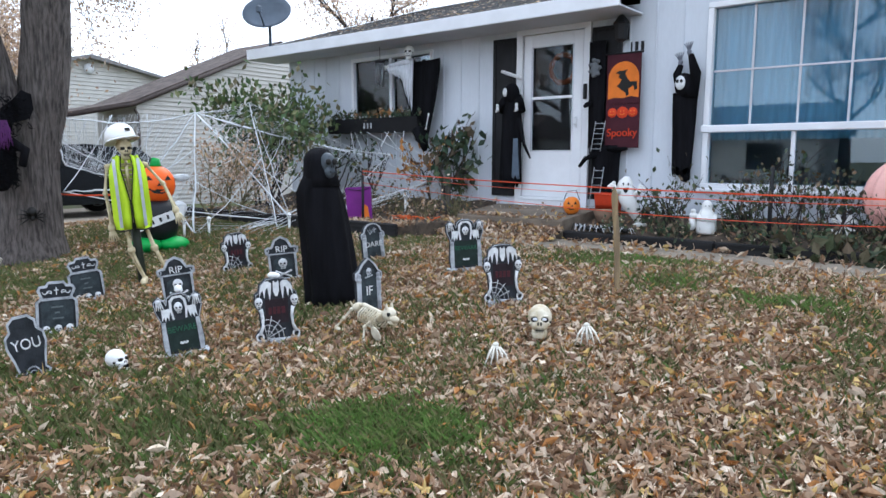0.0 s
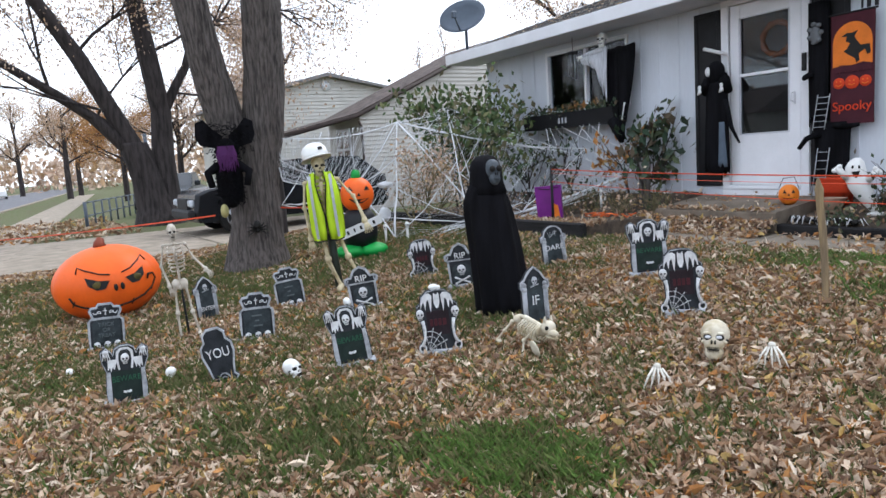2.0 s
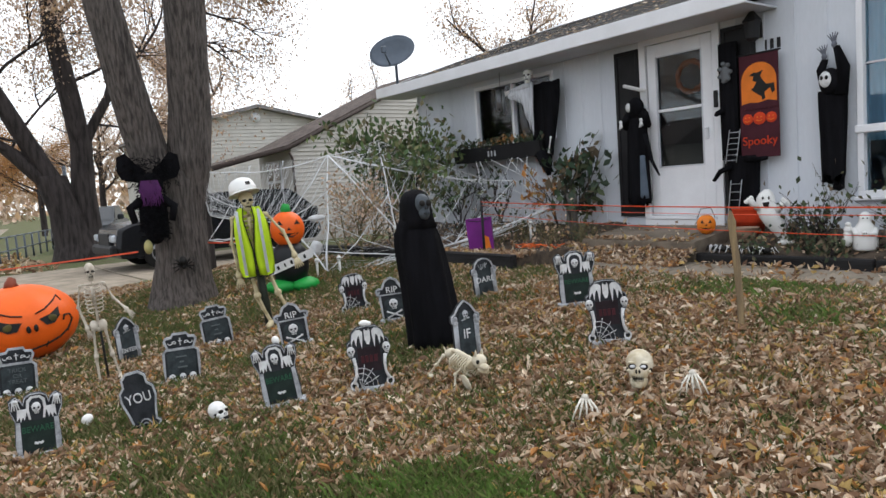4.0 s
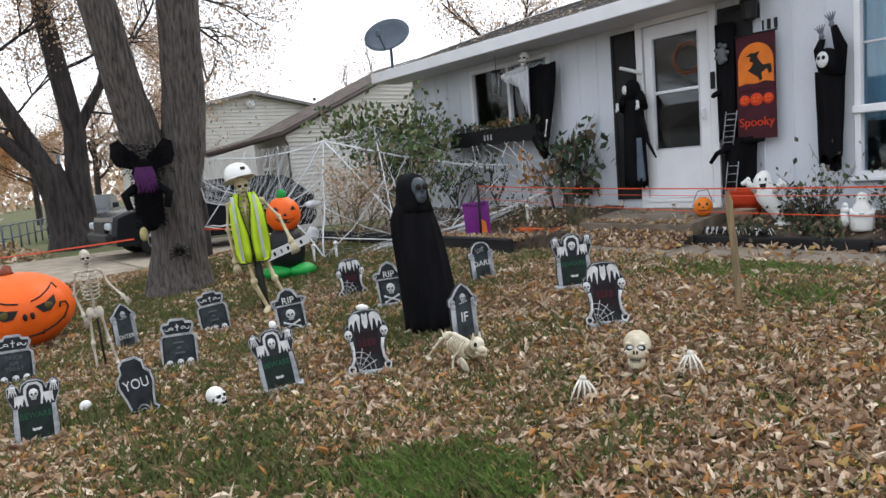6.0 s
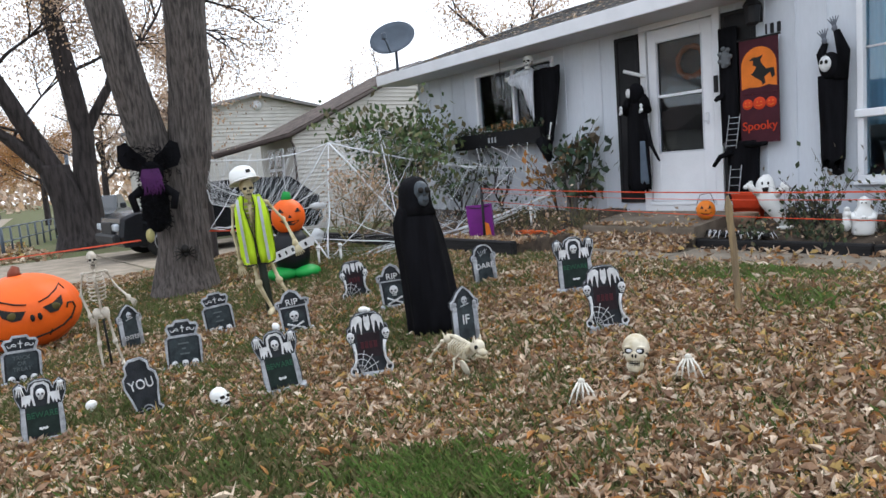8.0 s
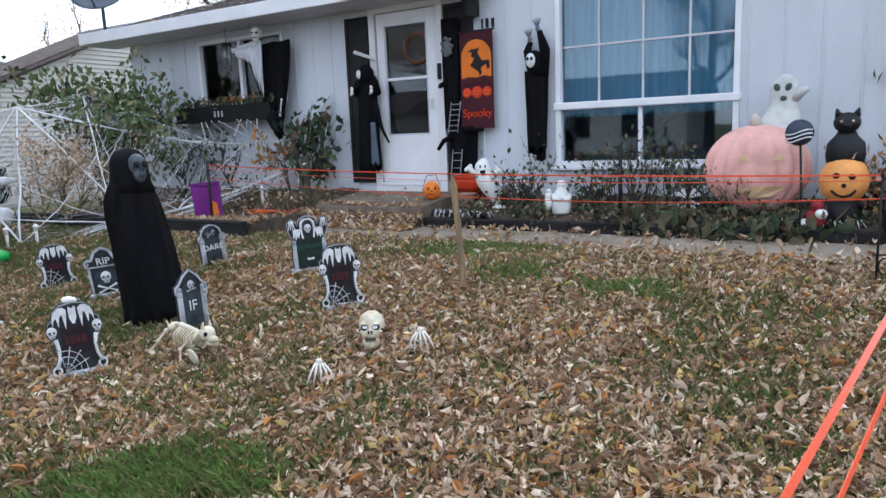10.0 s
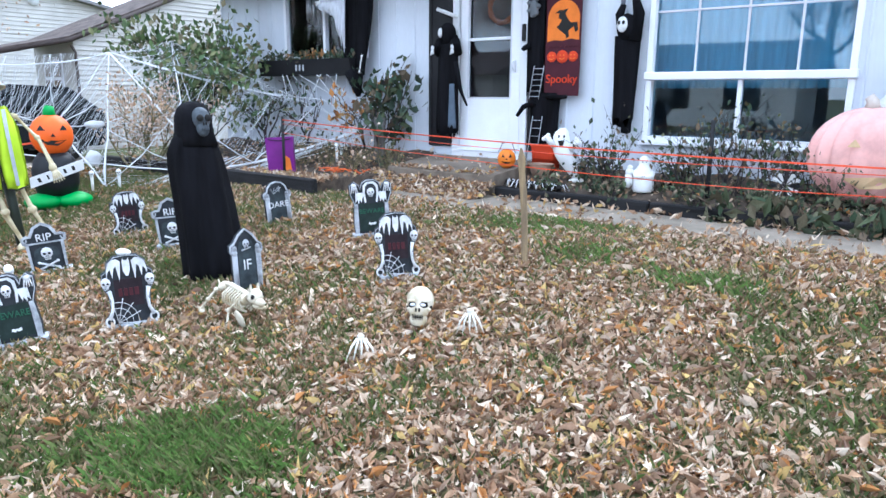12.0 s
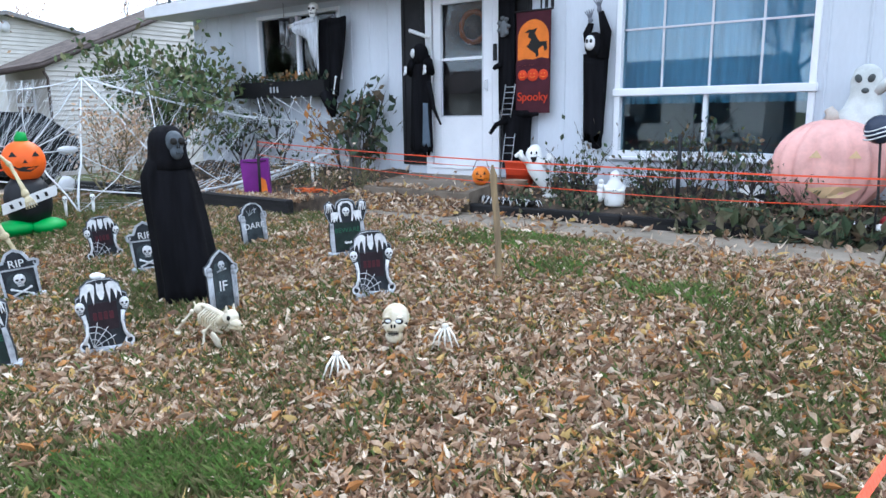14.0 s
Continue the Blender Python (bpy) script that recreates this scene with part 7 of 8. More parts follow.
bars(s, [(-0.14, 0.10, 0.035), (-0.07, 0.10, 0.03), (0.0, 0.10, 0.035)], -0.155, 0.08)
part("numeral_bar", s, GREYFOAM, wb)
rng = random.Random(4)
ob = new("planting", raw("planting", *leaf_cloud([Vector((rng.uniform(-0.93, 0.86), rng.uniform(-0.12, 0.1), 0.24)) for _ in range(60)], 700, 0.045, 0.06, rng), DARKLEAF))
ob.parent = wb
tagged(ob, "withered green plants", kind="stuff")
ob = new("blossom", raw("blossom", *leaf_cloud([Vector((rng.uniform(-0.4, 0.5), rng.uniform(-0.12, 0.0), 0.28)) for _ in range(20)], 120, 0.03, 0.05, rng), RUSTLEAF))
ob.parent = wb
tagged(ob, "faded rust-coloured blooms", kind="stuff")

# ---- things in the beds ----
bag = base("gift_bag", "purple paper treat bag with printed broom and face", "bag", pose(-1.93, -1.72, 0.145, 0, -3, facing(-1.93, -1.72, -8)))
s = Shape()
s.rings([[(w * sx, d * sy, z) for sx, sy in ((-1, -1), (1, -1), (1, 1), (-1, 1))] for w, d, z in ((0.145, 0.05, 0.0), (0.15, 0.055, 0.2), (0.155, 0.05, 0.40))], smooth=False)
part("sack", s, PURPLE, bag)
s = Shape()
s.poly([(0.02, 0.03), (0.12, 0.02), (0.105, 0.16), (0.06, 0.19), (0.03, 0.14)], -0.066, -0.056)
part("broom_print", s, BORANGE, bag, "orange broom print")
s = Shape()
for k in range(7):
    s.ball((-0.12 + 0.035 * k, -0.055, 0.015 + 0.012 * (k % 2)), (0.014, 0.006, 0.014), 6, 4)
s.tube([(-0.12, -0.057, 0.38), (0.0, -0.06, 0.36), (0.13, -0.057, 0.38)], 0.006, 4)
part("trim_print", s, BLACKI, bag)
s = Shape()
s.tube([(-1.80, -1.80, 0.0), (-1.81, -1.79, 0.78)], 0.016, 8)
solid("tape_post", s, METALBLK, "thin dark stake holding the tape beside the bag", "post", group="tape posts")
s = Shape()
s.tube([(4.95, -2.14, -0.05), (4.95, -2.14, 0.66)], 0.03, 8)
solid("tape_post", s, METALBLK, "dark corner post holding the tape", "post", group="tape posts")


def skull_pin(x, y, z, label):
    s = Shape()
    skull3d(s, pose(0, 0, 0.20), 0.036)
    s.tube([(0, 0, -0.02), (0, 0, 0.165)], [0.012, 0.018], 8)
    solid("skull_pin", s, [HATWHITE, SOCKET], label, "decoration", "skull path markers", at=pose(x, y, z, 0, 0, facing(x, y)))


for x, y, z in ((-2.10, -0.72, 0.18), (-3.68, -3.05, -0.09), (-3.45, -2.85, -0.07), (-2.4, -0.35, 0.13), (-2.7, -2.2, -0.02)):
    skull_pin(x, y, z, "small white skull marker on a stick in the soil")
bucket = base("pumpkin_bucket", "orange plastic pumpkin treat bucket with black face", "bucket", pose(0.30, -0.50, 0.262, 0, 0, facing(0.28, -0.5)))
s = Shape()
s.rings(lobed(0, 0.095, 0.10, 0.10, 0.105, 8, 0.06, 40, 12))
part("pail", s, ORANGEP, bucket)
BQ = (0, 0.095, 0.10, 0.10, 0.105)
for pts in ([(-0.055, 0.115), (-0.02, 0.115), (-0.04, 0.15)], [(0.02, 0.115), (0.055, 0.115), (0.04, 0.15)], [(-0.012, 0.09), (0.012, 0.09), (0, 0.112)], [(-0.06, 0.075), (-0.02, 0.05), (0.02, 0.05), (0.06, 0.075), (0.02, 0.066), (-0.02, 0.066)]):
    s = Shape()
    s.bm.faces.new([s.bm.verts.new((px, front_y(px, pz, *BQ) - 0.005, pz)) for px, pz in pts])
    part("face_piece", s, BLACKI, bucket)
s = Shape()
s.tube([(-0.09, 0, 0.16), (-0.05, 0, 0.26), (0.05, 0, 0.27), (0.09, 0, 0.16)], 0.004, 5)
part("handle", s, BLACKI, bucket, "thin black handle")
tub = base("orange_tub", "red-orange plastic tub with a clay bowl before it", "tub", pose(0.62, -0.22, 0.24))
s = Shape()
s.rings([[(0.155 * f * (1 if abs(math.cos(a)) > 0.98 else math.copysign(abs(math.cos(a)) ** 0.5, math.cos(a))), 0.11 * f * math.copysign(abs(math.sin(a)) ** 0.5, math.sin(a)), z) for a in (2 * math.pi * (k + 0.5) / 24 for k in range(24))] for f, z in ((0.86, 0.0), (0.96, 0.20), (1.0, 0.245), (1.03, 0.25), (1.03, 0.265), (0.97, 0.265), (0.9, 0.06))])
part("shell", s, BRED, tub)
s = Shape()
s.rings([[(0.07 + r * math.cos(a), -0.22 + 0.7 * r * math.sin(a), z) for a in (2 * math.pi * k / 20 for k in range(20))] for r, z in ((0.09, -0.06), (0.13, 0.05), (0.145, 0.075), (0.15, 0.085), (0.13, 0.085), (0.11, 0.03))])
part("bowl", s, mat("pale_clay", (0.36, 0.24, 0.17), 0.85, var=0.2, scale=9), tub, "pale weathered clay bowl")
s = Shape()
spine = ((0.0, 0.10, 0.018), (0.03, 0.085, 0.04), (0.09, 0.055, 0.062), (0.16, 0.015, 0.085), (0.23, -0.02, 0.098), (0.30, -0.045, 0.100), (0.37, -0.06, 0.088), (0.43, -0.065, 0.082), (0.48, -0.06, 0.062), (0.515, -0.052, 0.025))
s.rings([[(ox + r * math.cos(a), 0.85 * r * math.sin(a), z) for a in (2 * math.pi * k / 22 for k in range(22))] for z, ox, r in spine])
for e, ax, az in ((-1, -0.13, 0.36), (1, 0.03, 0.33)):
    s.tube([(ax, -0.04, az - 0.02), (ax + e * 0.05, -0.07, az + 0.03), (ax + e * 0.075, -0.08, az + 0.075)], [0.034, 0.03, 0.034], 8)
    for k in range(3):
        s.ball((ax + e * (0.06 + 0.022 * k), -0.09, az + 0.085 - 0.018 * k), 0.022, 8, 6)
s.ball((0.10, -0.02, -0.005), (0.075, 0.055, 0.025), 12, 6)
s.ball((0.14, -0.05, 0.0), (0.04, 0.03, 0.02), 10, 6)
s.ink = 1
for e in (-1, 1):
    s.ball((-0.062 + e * 0.026, -0.070, 0.435), (0.009, 0.010, 0.016), 8, 6)
s.poly([(-0.095, 0.392), (-0.03, 0.398), (-0.04, 0.355), (-0.058, 0.335), (-0.08, 0.35)], -0.086, -0.066)
solid("ghost_figure", s, [HATWHITE, SOCKET], "white laughing ghost figure curling up from the bed", "statue", at=pose(1.03, -0.52, 0.19, 0, 0, facing(1.0, -0.5)))
s = Shape()
s.rings([[(r * (1 + 0.05 * math.sin(7 * a)) * math.cos(a), r * 0.8 * math.sin(a), z) for a in (2 * math.pi * k / 28 for k in range(28))] for z, r in ((0, 0.10), (0.03, 0.112), (0.12, 0.11), (0.20, 0.105), (0.26, 0.092), (0.30, 0.075), (0.33, 0.058), (0.36, 0.060), (0.40, 0.052), (0.43, 0.03), (0.44, 0.008))])
for e in (-1, 1):
    s.tube([(e * 0.09, -0.02, 0.25), (e * 0.085, -0.065, 0.20), (e * 0.025, -0.088, 0.19)], [0.03, 0.03, 0.022], 8)
s.ball((0.0, -0.095, 0.20), (0.03, 0.02, 0.03), 10, 7)
s.ball((-0.15, 0.0, 0.24), (0.045, 0.04, 0.05), 10, 7)
s.ball((-0.155, 0.0, 0.14), (0.05, 0.045, 0.10), 10, 7)
s.ball((-0.15, -0.01, 0.30), (0.03, 0.03, 0.03), 8, 6)
s.ink = 1
for e in (-1, 1):
    s.ball((e * 0.018, -0.046, 0.37), (0.008, 0.006, 0.009), 6, 4)
    s.ball((e * 0.010, -0.114, 0.205), (0.006, 0.004, 0.006), 6, 4)
solid("garden_statue", s, [HATWHITE, SOCKET], "small white ghostly garden statue in the bed", "statue", at=pose(1.88, -0.62, 0.15, 0, 0, facing(1.9, -0.6)) @ Matrix.Diagonal((0.85, 0.85, 0.76, 1)))


def spider_mesh(r, stripe=False):
    s = Shape()
    s.ball((0, 0.6 * r, 0.55 * r), (0.55 * r, 0.7 * r, 0.5 * r), 10, 7)
    s.ball((0, -0.25 * r, 0.5 * r), (0.35 * r, 0.38 * r, 0.32 * r), 8, 6)
    for e in (-1, 1):
        for k in range(4):
            a = radians(35 - 28 * k)
            s.ink = 1 if stripe and k % 2 else 0
            s.tube([(e * 0.25 * r, -0.1 * r, 0.5 * r), (e * (0.3 + 0.7 * math.cos(a)) * r, (-0.1 - 0.9 * math.sin(a)) * r, 1.05 * r), (e * (0.3 + 1.4 * math.cos(a)) * r, (-0.1 - 1.5 * math.sin(a)) * r, 0.0)], [0.09 * r, 0.10 * r, 0.05 * r], 5)
            s.ink = 0
    return s.done("spider", [BLACKI, PALEFOAM])


bed_spider = spider_mesh(0.055, True)
rng = random.Random(6)
for k in range(14):
    x = 0.52 + 0.075 * k if k < 9 else 3.85 + 0.13 * (k - 9)
    ob = new("toy_spider", bed_spider)
    ob.matrix_basis = pose(x, -0.80 + rng.uniform(-0.03, 0.04), 0.118, 0, 0, rng.uniform(0, 360))
    tagged(ob, "black toy spider with pale striped legs on the timber", "toy spider", "toy spiders")
ob = new("toy_spider", spider_mesh(0.085))
ob.matrix_basis = pose(-4.20, -4.58, 0.23, 80, 0, facing(-4.3, -4.5, 8))
tagged(ob, "large black toy spider clinging to the maple trunk", "toy spider", "toy spiders")
spinner = base("flower_spinner", "black and white petal spinner in the bed", "spinner", pose(3.06, -0.50, 0.06, 0, 0, facing(3, -0.5)))
for k in range(12):
    a = 2 * math.pi * k / 12
    s = Shape()
    s.poly([(0.01, 0.0), (0.10, -0.018), (0.115, 0.0), (0.10, 0.018)], -0.004, 0.004, pose(0, -0.02, 0.24, 0, math.degrees(a), 0))
    part("petal", s, HATWHITE if k % 3 else METALBLK, spinner)
s = Shape()
s.tube([(0, 0, -0.04), (0, 0, 0.24)], 0.006, 6)
part("stick", s, METALBLK, spinner)
# the pale pumpkin and the ghost behind it
BLUSH = mat("pale_pink_translucent_vinyl", (0.80, 0.44, 0.39), 0.4, var=0.12, scale=5, fine=30)
pale = base("pale_pumpkin", "large pale pink blow-up pumpkin in front of the house", "inflatable", pose(3.62, -0.45, 0.15, 0, 0, 12))
s = Shape()
s.rings(lobed(0, 0.42, 0.44, 0.24, 0.38, 16, 0.13, 128, 18))
part("skin", s, BLUSH, pale)
PP = (0, 0.42, 0.44, 0.24, 0.38)
for nm, pts in (("eye", [(-0.17, 0.50), (-0.08, 0.50), (-0.12, 0.56)]), ("eye", [(0.10, 0.50), (0.19, 0.50), (0.15, 0.56)]), ("mouth", [(-0.18, 0.26), (-0.05, 0.18), (0.10, 0.19), (0.22, 0.27), (0.05, 0.28)])):
    s = Shape()
    s.bm.faces.new([s.bm.verts.new((px, front_y(px, pz, *PP) - 0.012, pz)) for px, pz in pts])
    part(nm, s, mat("faded_yellow_print", (0.72, 0.50, 0.28), 0.6), pale)
s = Shape()
s.tube([(-0.02, 0, 0.78), (-0.02, 0, 0.84), (-0.05, 0.0, 0.88)], [0.06, 0.045, 0.035], 8)
part("stem", s, mat("beige_vinyl", (0.55, 0.48, 0.42), 0.5), pale)
s = Shape()
s.rings([[(ox + r * math.cos(a), 0.5 * r * math.sin(a), z) for a in (2 * math.pi * k / 20 for k in range(20))] for z, r, ox in ((0.5, 0.20, 0), (0.85, 0.20, 0.0), (0.95, 0.14, 0.05), (1.05, 0.11, 0.06), (1.16, 0.115, 0.06), (1.25, 0.09, 0.06), (1.29, 0.03, 0.06))])
s.tube([(0.13, 0, 1.08), (0.20, -0.02, 1.14), (0.25, -0.02, 1.16)], [0.05, 0.04, 0.025], 8)
s.ink = 1
for e in (-1, 1):
    s.ball((0.05 + e * 0.045, -0.056, 1.18), (0.026, 0.012, 0.035), 8, 6, pose(0, 0, 0, 0, e * 25, 0))
s.ball((0.06, -0.058, 1.085), (0.028, 0.012, 0.022), 8, 6)
solid("standing_ghost", s, [mat("cream_vinyl", (0.62, 0.64, 0.62), 0.5), mat("grey_print", (0.08, 0.09, 0.09), 0.6)], "cream scowling ghost figure behind the pale pumpkin", "statue", at=pose(3.74, -0.26, 0.08))
cp = base("cat_pumpkin", "orange pumpkin pot with a grinning face", "decoration", pose(4.29, -0.66, 0.17, 0, 0, facing(4.29, -0.7)) @ Matrix.Diagonal((0.78, 0.78, 0.78, 1)))
s = Shape()
s.tube([(0, 0, -0.14), (0, 0, 0.2)], [0.16, 0.14], 14)
part("pedestal", s, BLACKPAINT, cp, "dark pedestal")
s = Shape()
s.rings(lobed(0, 0.40, 0.235, 0.20, 0.25, 10, 0.05, 50, 12))
part("pot", s, mat("pale_orange_plastic", (0.82, 0.36, 0.10), 0.45, var=0.1), cp)
CP = (0, 0.40, 0.235, 0.20, 0.25)
for px, pz, a, b in ((-0.07, 0.46, 0.035, 0.03), (0.07, 0.45, 0.035, 0.03), (0, 0.36, 0.025, 0.025)):
    s = Shape()
    s.ball((px, front_y(px, pz, *CP) - 0.002, pz), (a, 0.012, b), 10, 6)
    part("face_piece", s, SOCKET, cp)
s = Shape()
s.tube([(px, front_y(px, pz, *CP) - 0.004, pz) for px, pz in ((-0.11, 0.31), (-0.06, 0.26), (0, 0.245), (0.06, 0.26), (0.11, 0.31))], 0.014, 6)
part("grin", s, SOCKET, cp)
s = Shape()
s.rings([[(r * math.cos(a), 0.7 * r * math.sin(a), z) for a in (2 * math.pi * k / 20 for k in range(20))] for z, r in ((0.50, 0.16), (0.66, 0.185), (0.78, 0.17), (0.86, 0.10), (0.90, 0.08))])
s.ball((0, -0.03, 0.985), (0.125, 0.10, 0.105), 16, 10)
for e in (-1, 1):
    s.tube([(e * 0.075, -0.02, 1.05), (e * 0.10, -0.02, 1.13)], [0.045, 0.008], 6)
s.ball((0, -0.12, 0.96), (0.045, 0.03, 0.03), 8, 6)
s.ink = 1
for e in (-1, 1):
    s.ball((e * 0.05, -0.118, 1.0), (0.016, 0.01, 0.014), 8, 5)
solid("black_cat_figure", s, [mat("black_plastic", (0.01, 0.011, 0.014), 0.5), GREYBONE], "black plastic cat figure rising from the pumpkin pot", "statue", at=pose(4.29, -0.64, 0.17, 0, 0, facing(4.29, -0.7)) @ Matrix.Diagonal((0.78, 0.78, 0.78, 1)))
gb = base("gazing_ball", "dark striped ball on a thin stick", "garden ornament", pose(4.0, -0.88, -0.09))
s = Shape()
s.ball((-0.03, 0, 0.965), 0.105, 20, 14)
part("ball", s, mat("dark_blue_glaze", (0.03, 0.04, 0.07), 0.2, var=0.1), gb)
for k in (-1, 0, 1):
    s = Shape()
    s.tube([(-0.03 + 0.1065 * math.cos(radians(12 * k)) * math.sin(a), -0.1065 * math.cos(radians(12 * k)) * math.cos(a), 0.94 + 0.03 * k + 0.02 * math.sin(2 * a)) for a in (-1.1 + 0.22 * j for j in range(11))], 0.006, 5)
    part("band", s, PALEFOAM, gb, "pale swirled band")
s = Shape()
s.tube([(0, 0, 0.0), (0, 0, 0.5), (-0.02, 0, 0.87)], 0.009, 6)
part("stick", s, METALBLK, gb)
s = Shape()
s.ball((0, 0, 0.10), (0.10, 0.08, 0.10), 12, 8)
s.ball((0.02, -0.02, 0.24), (0.06, 0.055, 0.06), 10, 8)
s.ink = 1
s.ball((0.06, -0.06, 0.16), (0.06, 0.04, 0.05), 10, 7)
s.ball((-0.09, -0.05, 0.06), (0.05, 0.05, 0.05), 8, 6)
solid("garden_gnome", s, [mat("red_plastic", (0.30, 0.02, 0.03), 0.5), HATWHITE], "small red and white garden figure at the bed's edge", "statue", at=pose(4.10, -0.80, 0.10) @ Matrix.Diagonal((0.8, 0.8, 0.8, 1)))
flag = base("striped_flag", "red and white striped flag hanging by the wall", "flag", pose(4.83, -0.35, 1.30, 0, 4, 0))
for k in range(5):
    s = Shape()
    rows = [[(-0.12 + 0.055 * k + 0.006 * math.sin(j) + u * 0.052, -0.02 * math.sin(1.3 * k + j * 0.5 + u), 0.02 * (k % 2) + 1.0 * j / 8) for u in (0, 0.5, 1)] + [(-0.12 + 0.055 * k + 0.006 * math.sin(j) + u * 0.052, 0.006 - 0.02 * math.sin(1.3 * k + j * 0.5 + u), 0.02 * (k % 2) + 1.0 * j / 8) for u in (1, 0.5, 0)] for j in range(9)]
    s.rings(rows)
    part("stripe", s, mat("flag_red", (0.42, 0.10, 0.12), 0.8) if k % 2 == 0 else WHITEN, flag)
s = Shape()
s.tube([(-0.15, 0.0, 1.0), (0.20, 0.30, 1.15)], 0.012, 6)
part("pole", s, TRIM, flag)
low = base("garden_fence", "black wrought-iron garden fence panel with arched top", "fence", pose(4.50, -2.26, 0.0, 0, 0, 14))
for k in range(6):
    s = Shape()
    top = 0.60 + 0.14 * math.sin(math.pi * (k + 0.5) / 6)
    s.tube([(0.085 * k, 0, -0.05), (0.085 * k, 0, top)], 0.007, 6)
    s.ball((0.085 * k, 0, top), (0.012, 0.012, 0.02), 6, 5)
    part("bar", s, METALBLK, low)
for k in range(5):
    s = Shape()
    s.tube([(0.085 * k + 0.0425 + 0.036 * math.cos(a), 0, 0.09 + 0.05 * math.sin(a)) for a in (2 * math.pi * j / 10 for j in range(11))], 0.005, 5)
    part("scroll", s, METALBLK, low)
s = Shape()
s.tube([(-0.02 + 0.465 * t, 0, 0.58 + 0.15 * math.sin(math.pi * t)) for t in (j / 14 for j in range(15))], 0.008, 6)
part("arch", s, METALBLK, low)
for z in (0.02, 0.16, 0.46):
    s = Shape()
    s.tube([(-0.02, 0, z), (0.445, 0, z)], 0.006, 5)
    part("rail", s, METALBLK, low)
pot = base("cauldron", "black plastic cauldron with pale face on the bed's end", "cauldron", pose(4.78, -0.86, 0.02))
s = Shape()
s.rings([[(r * math.cos(a), r * math.sin(a), z) for a in (2 * math.pi * k / 24 for k in range(24))] for z, r in ((0.0, 0.12), (0.04, 0.18), (0.14, 0.225), (0.24, 0.215), (0.32, 0.17), (0.34, 0.19), (0.37, 0.19), (0.36, 0.15), (0.2, 0.16))])
part("kettle", s, mat("black_cauldron_plastic", (0.012, 0.012, 0.013), 0.55), pot)
for e in (-1, 1):
    s = Shape()
    s.ball((e * 0.085, -0.20, 0.19), (0.045, 0.02, 0.03), 10, 6)
    part("eye", s, PALEFOAM if e < 0 else ORANGEP, pot, "pale painted eye")
# wooden stake
s = Shape()
rows = []
for z, r, o in ((-0.1, 0.022, 0.0), (0.2, 0.021, -0.004), (0.45, 0.023, -0.018), (0.62, 0.022, -0.035), (0.70, 0.026, -0.04), (0.77, 0.006, -0.045)):
    rows.append([(o + r * f * math.cos(a), r * 0.6 * math.sin(a), z) for a, f in ((2 * math.pi * k / 8, 1 + 0.2 * noise.noise(Vector((k, z * 5, 2)))) for k in range(8))])
s.rings(rows, smooth=False)
solid("wooden_stake", s, WOOD, "split weathered wooden stake driven into the lawn", "stake", at=pose(2.03, -2.94, gz(2.03, -2.94), 0, 0, facing(2, -2.9)))

# ---- figure on the maple ----
s = Shape()
rng = random.Random(14)
s.ball((0, 0, 0.62), (0.16, 0.10, 0.34), 18, 12)
s.ball((0, -0.03, 0.98), (0.14, 0.11, 0.15), 16, 10)
for e in (-1, 1):
    s.poly([(e * 0.04, 0.98), (e * 0.16, 1.02), (e * 0.30, 1.06), (e * 0.345, 1.16), (e * 0.33, 1.32), (e * 0.24, 1.36), (e * 0.14, 1.24), (e * 0.04, 1.16)][::e], -0.06, 0.04)
    s.tube([(e * 0.12, -0.03, 0.80), (e * 0.24, -0.08, 0.72), (e * 0.20, -0.10, 0.55)], [0.06, 0.05, 0.04], 8)
for k in range(900):
    a, z = rng.uniform(0, 6.28), rng.uniform(0.32, 1.3)
    r = 0.15 if z < 0.95 else rng.uniform(0.08, 0.33)
    p = Vector((r * math.cos(a), -abs(0.1 * math.sin(a)) - 0.02, z))
    d = Vector((rng.uniform(-1, 1), rng.uniform(-1, 0), rng.uniform(-1, 0.6))) * 0.05
    s.tube([p, p + d], [0.008, 0.001], 3, False)
s.ink = 1
for k in range(60):
    x = rng.uniform(-0.085, 0.085)
    s.tube([(x, -0.13, 1.03), (x * 1.2 + rng.uniform(-0.02, 0.02), -0.16, 0.92), (x * 1.3 + rng.uniform(-0.04, 0.04), -0.15, 0.78 + rng.uniform(-0.06, 0.06))], [0.012, 0.009, 0.003], 4, False)
solid("winged_creature", s, [CLOTH, mat("purple_fibre_hair", (0.07, 0.014, 0.085), 0.8)], "black furry winged creature with purple hair on the maple", "statue", at=pose(-4.17, -4.86, 0.24, 0, 0, facing(-4.2, -4.8, -4)))
s = Shape()
s.ball((0, 0, 0), (0.05, 0.05, 0.085), 10, 8)
solid("pale_gourd", s, mat("pale_yellow_gourd", (0.42, 0.38, 0.16), 0.6), "pale yellow gourd hung on the winged creature", "decoration", at=pose(-4.10, -4.98, 0.50))


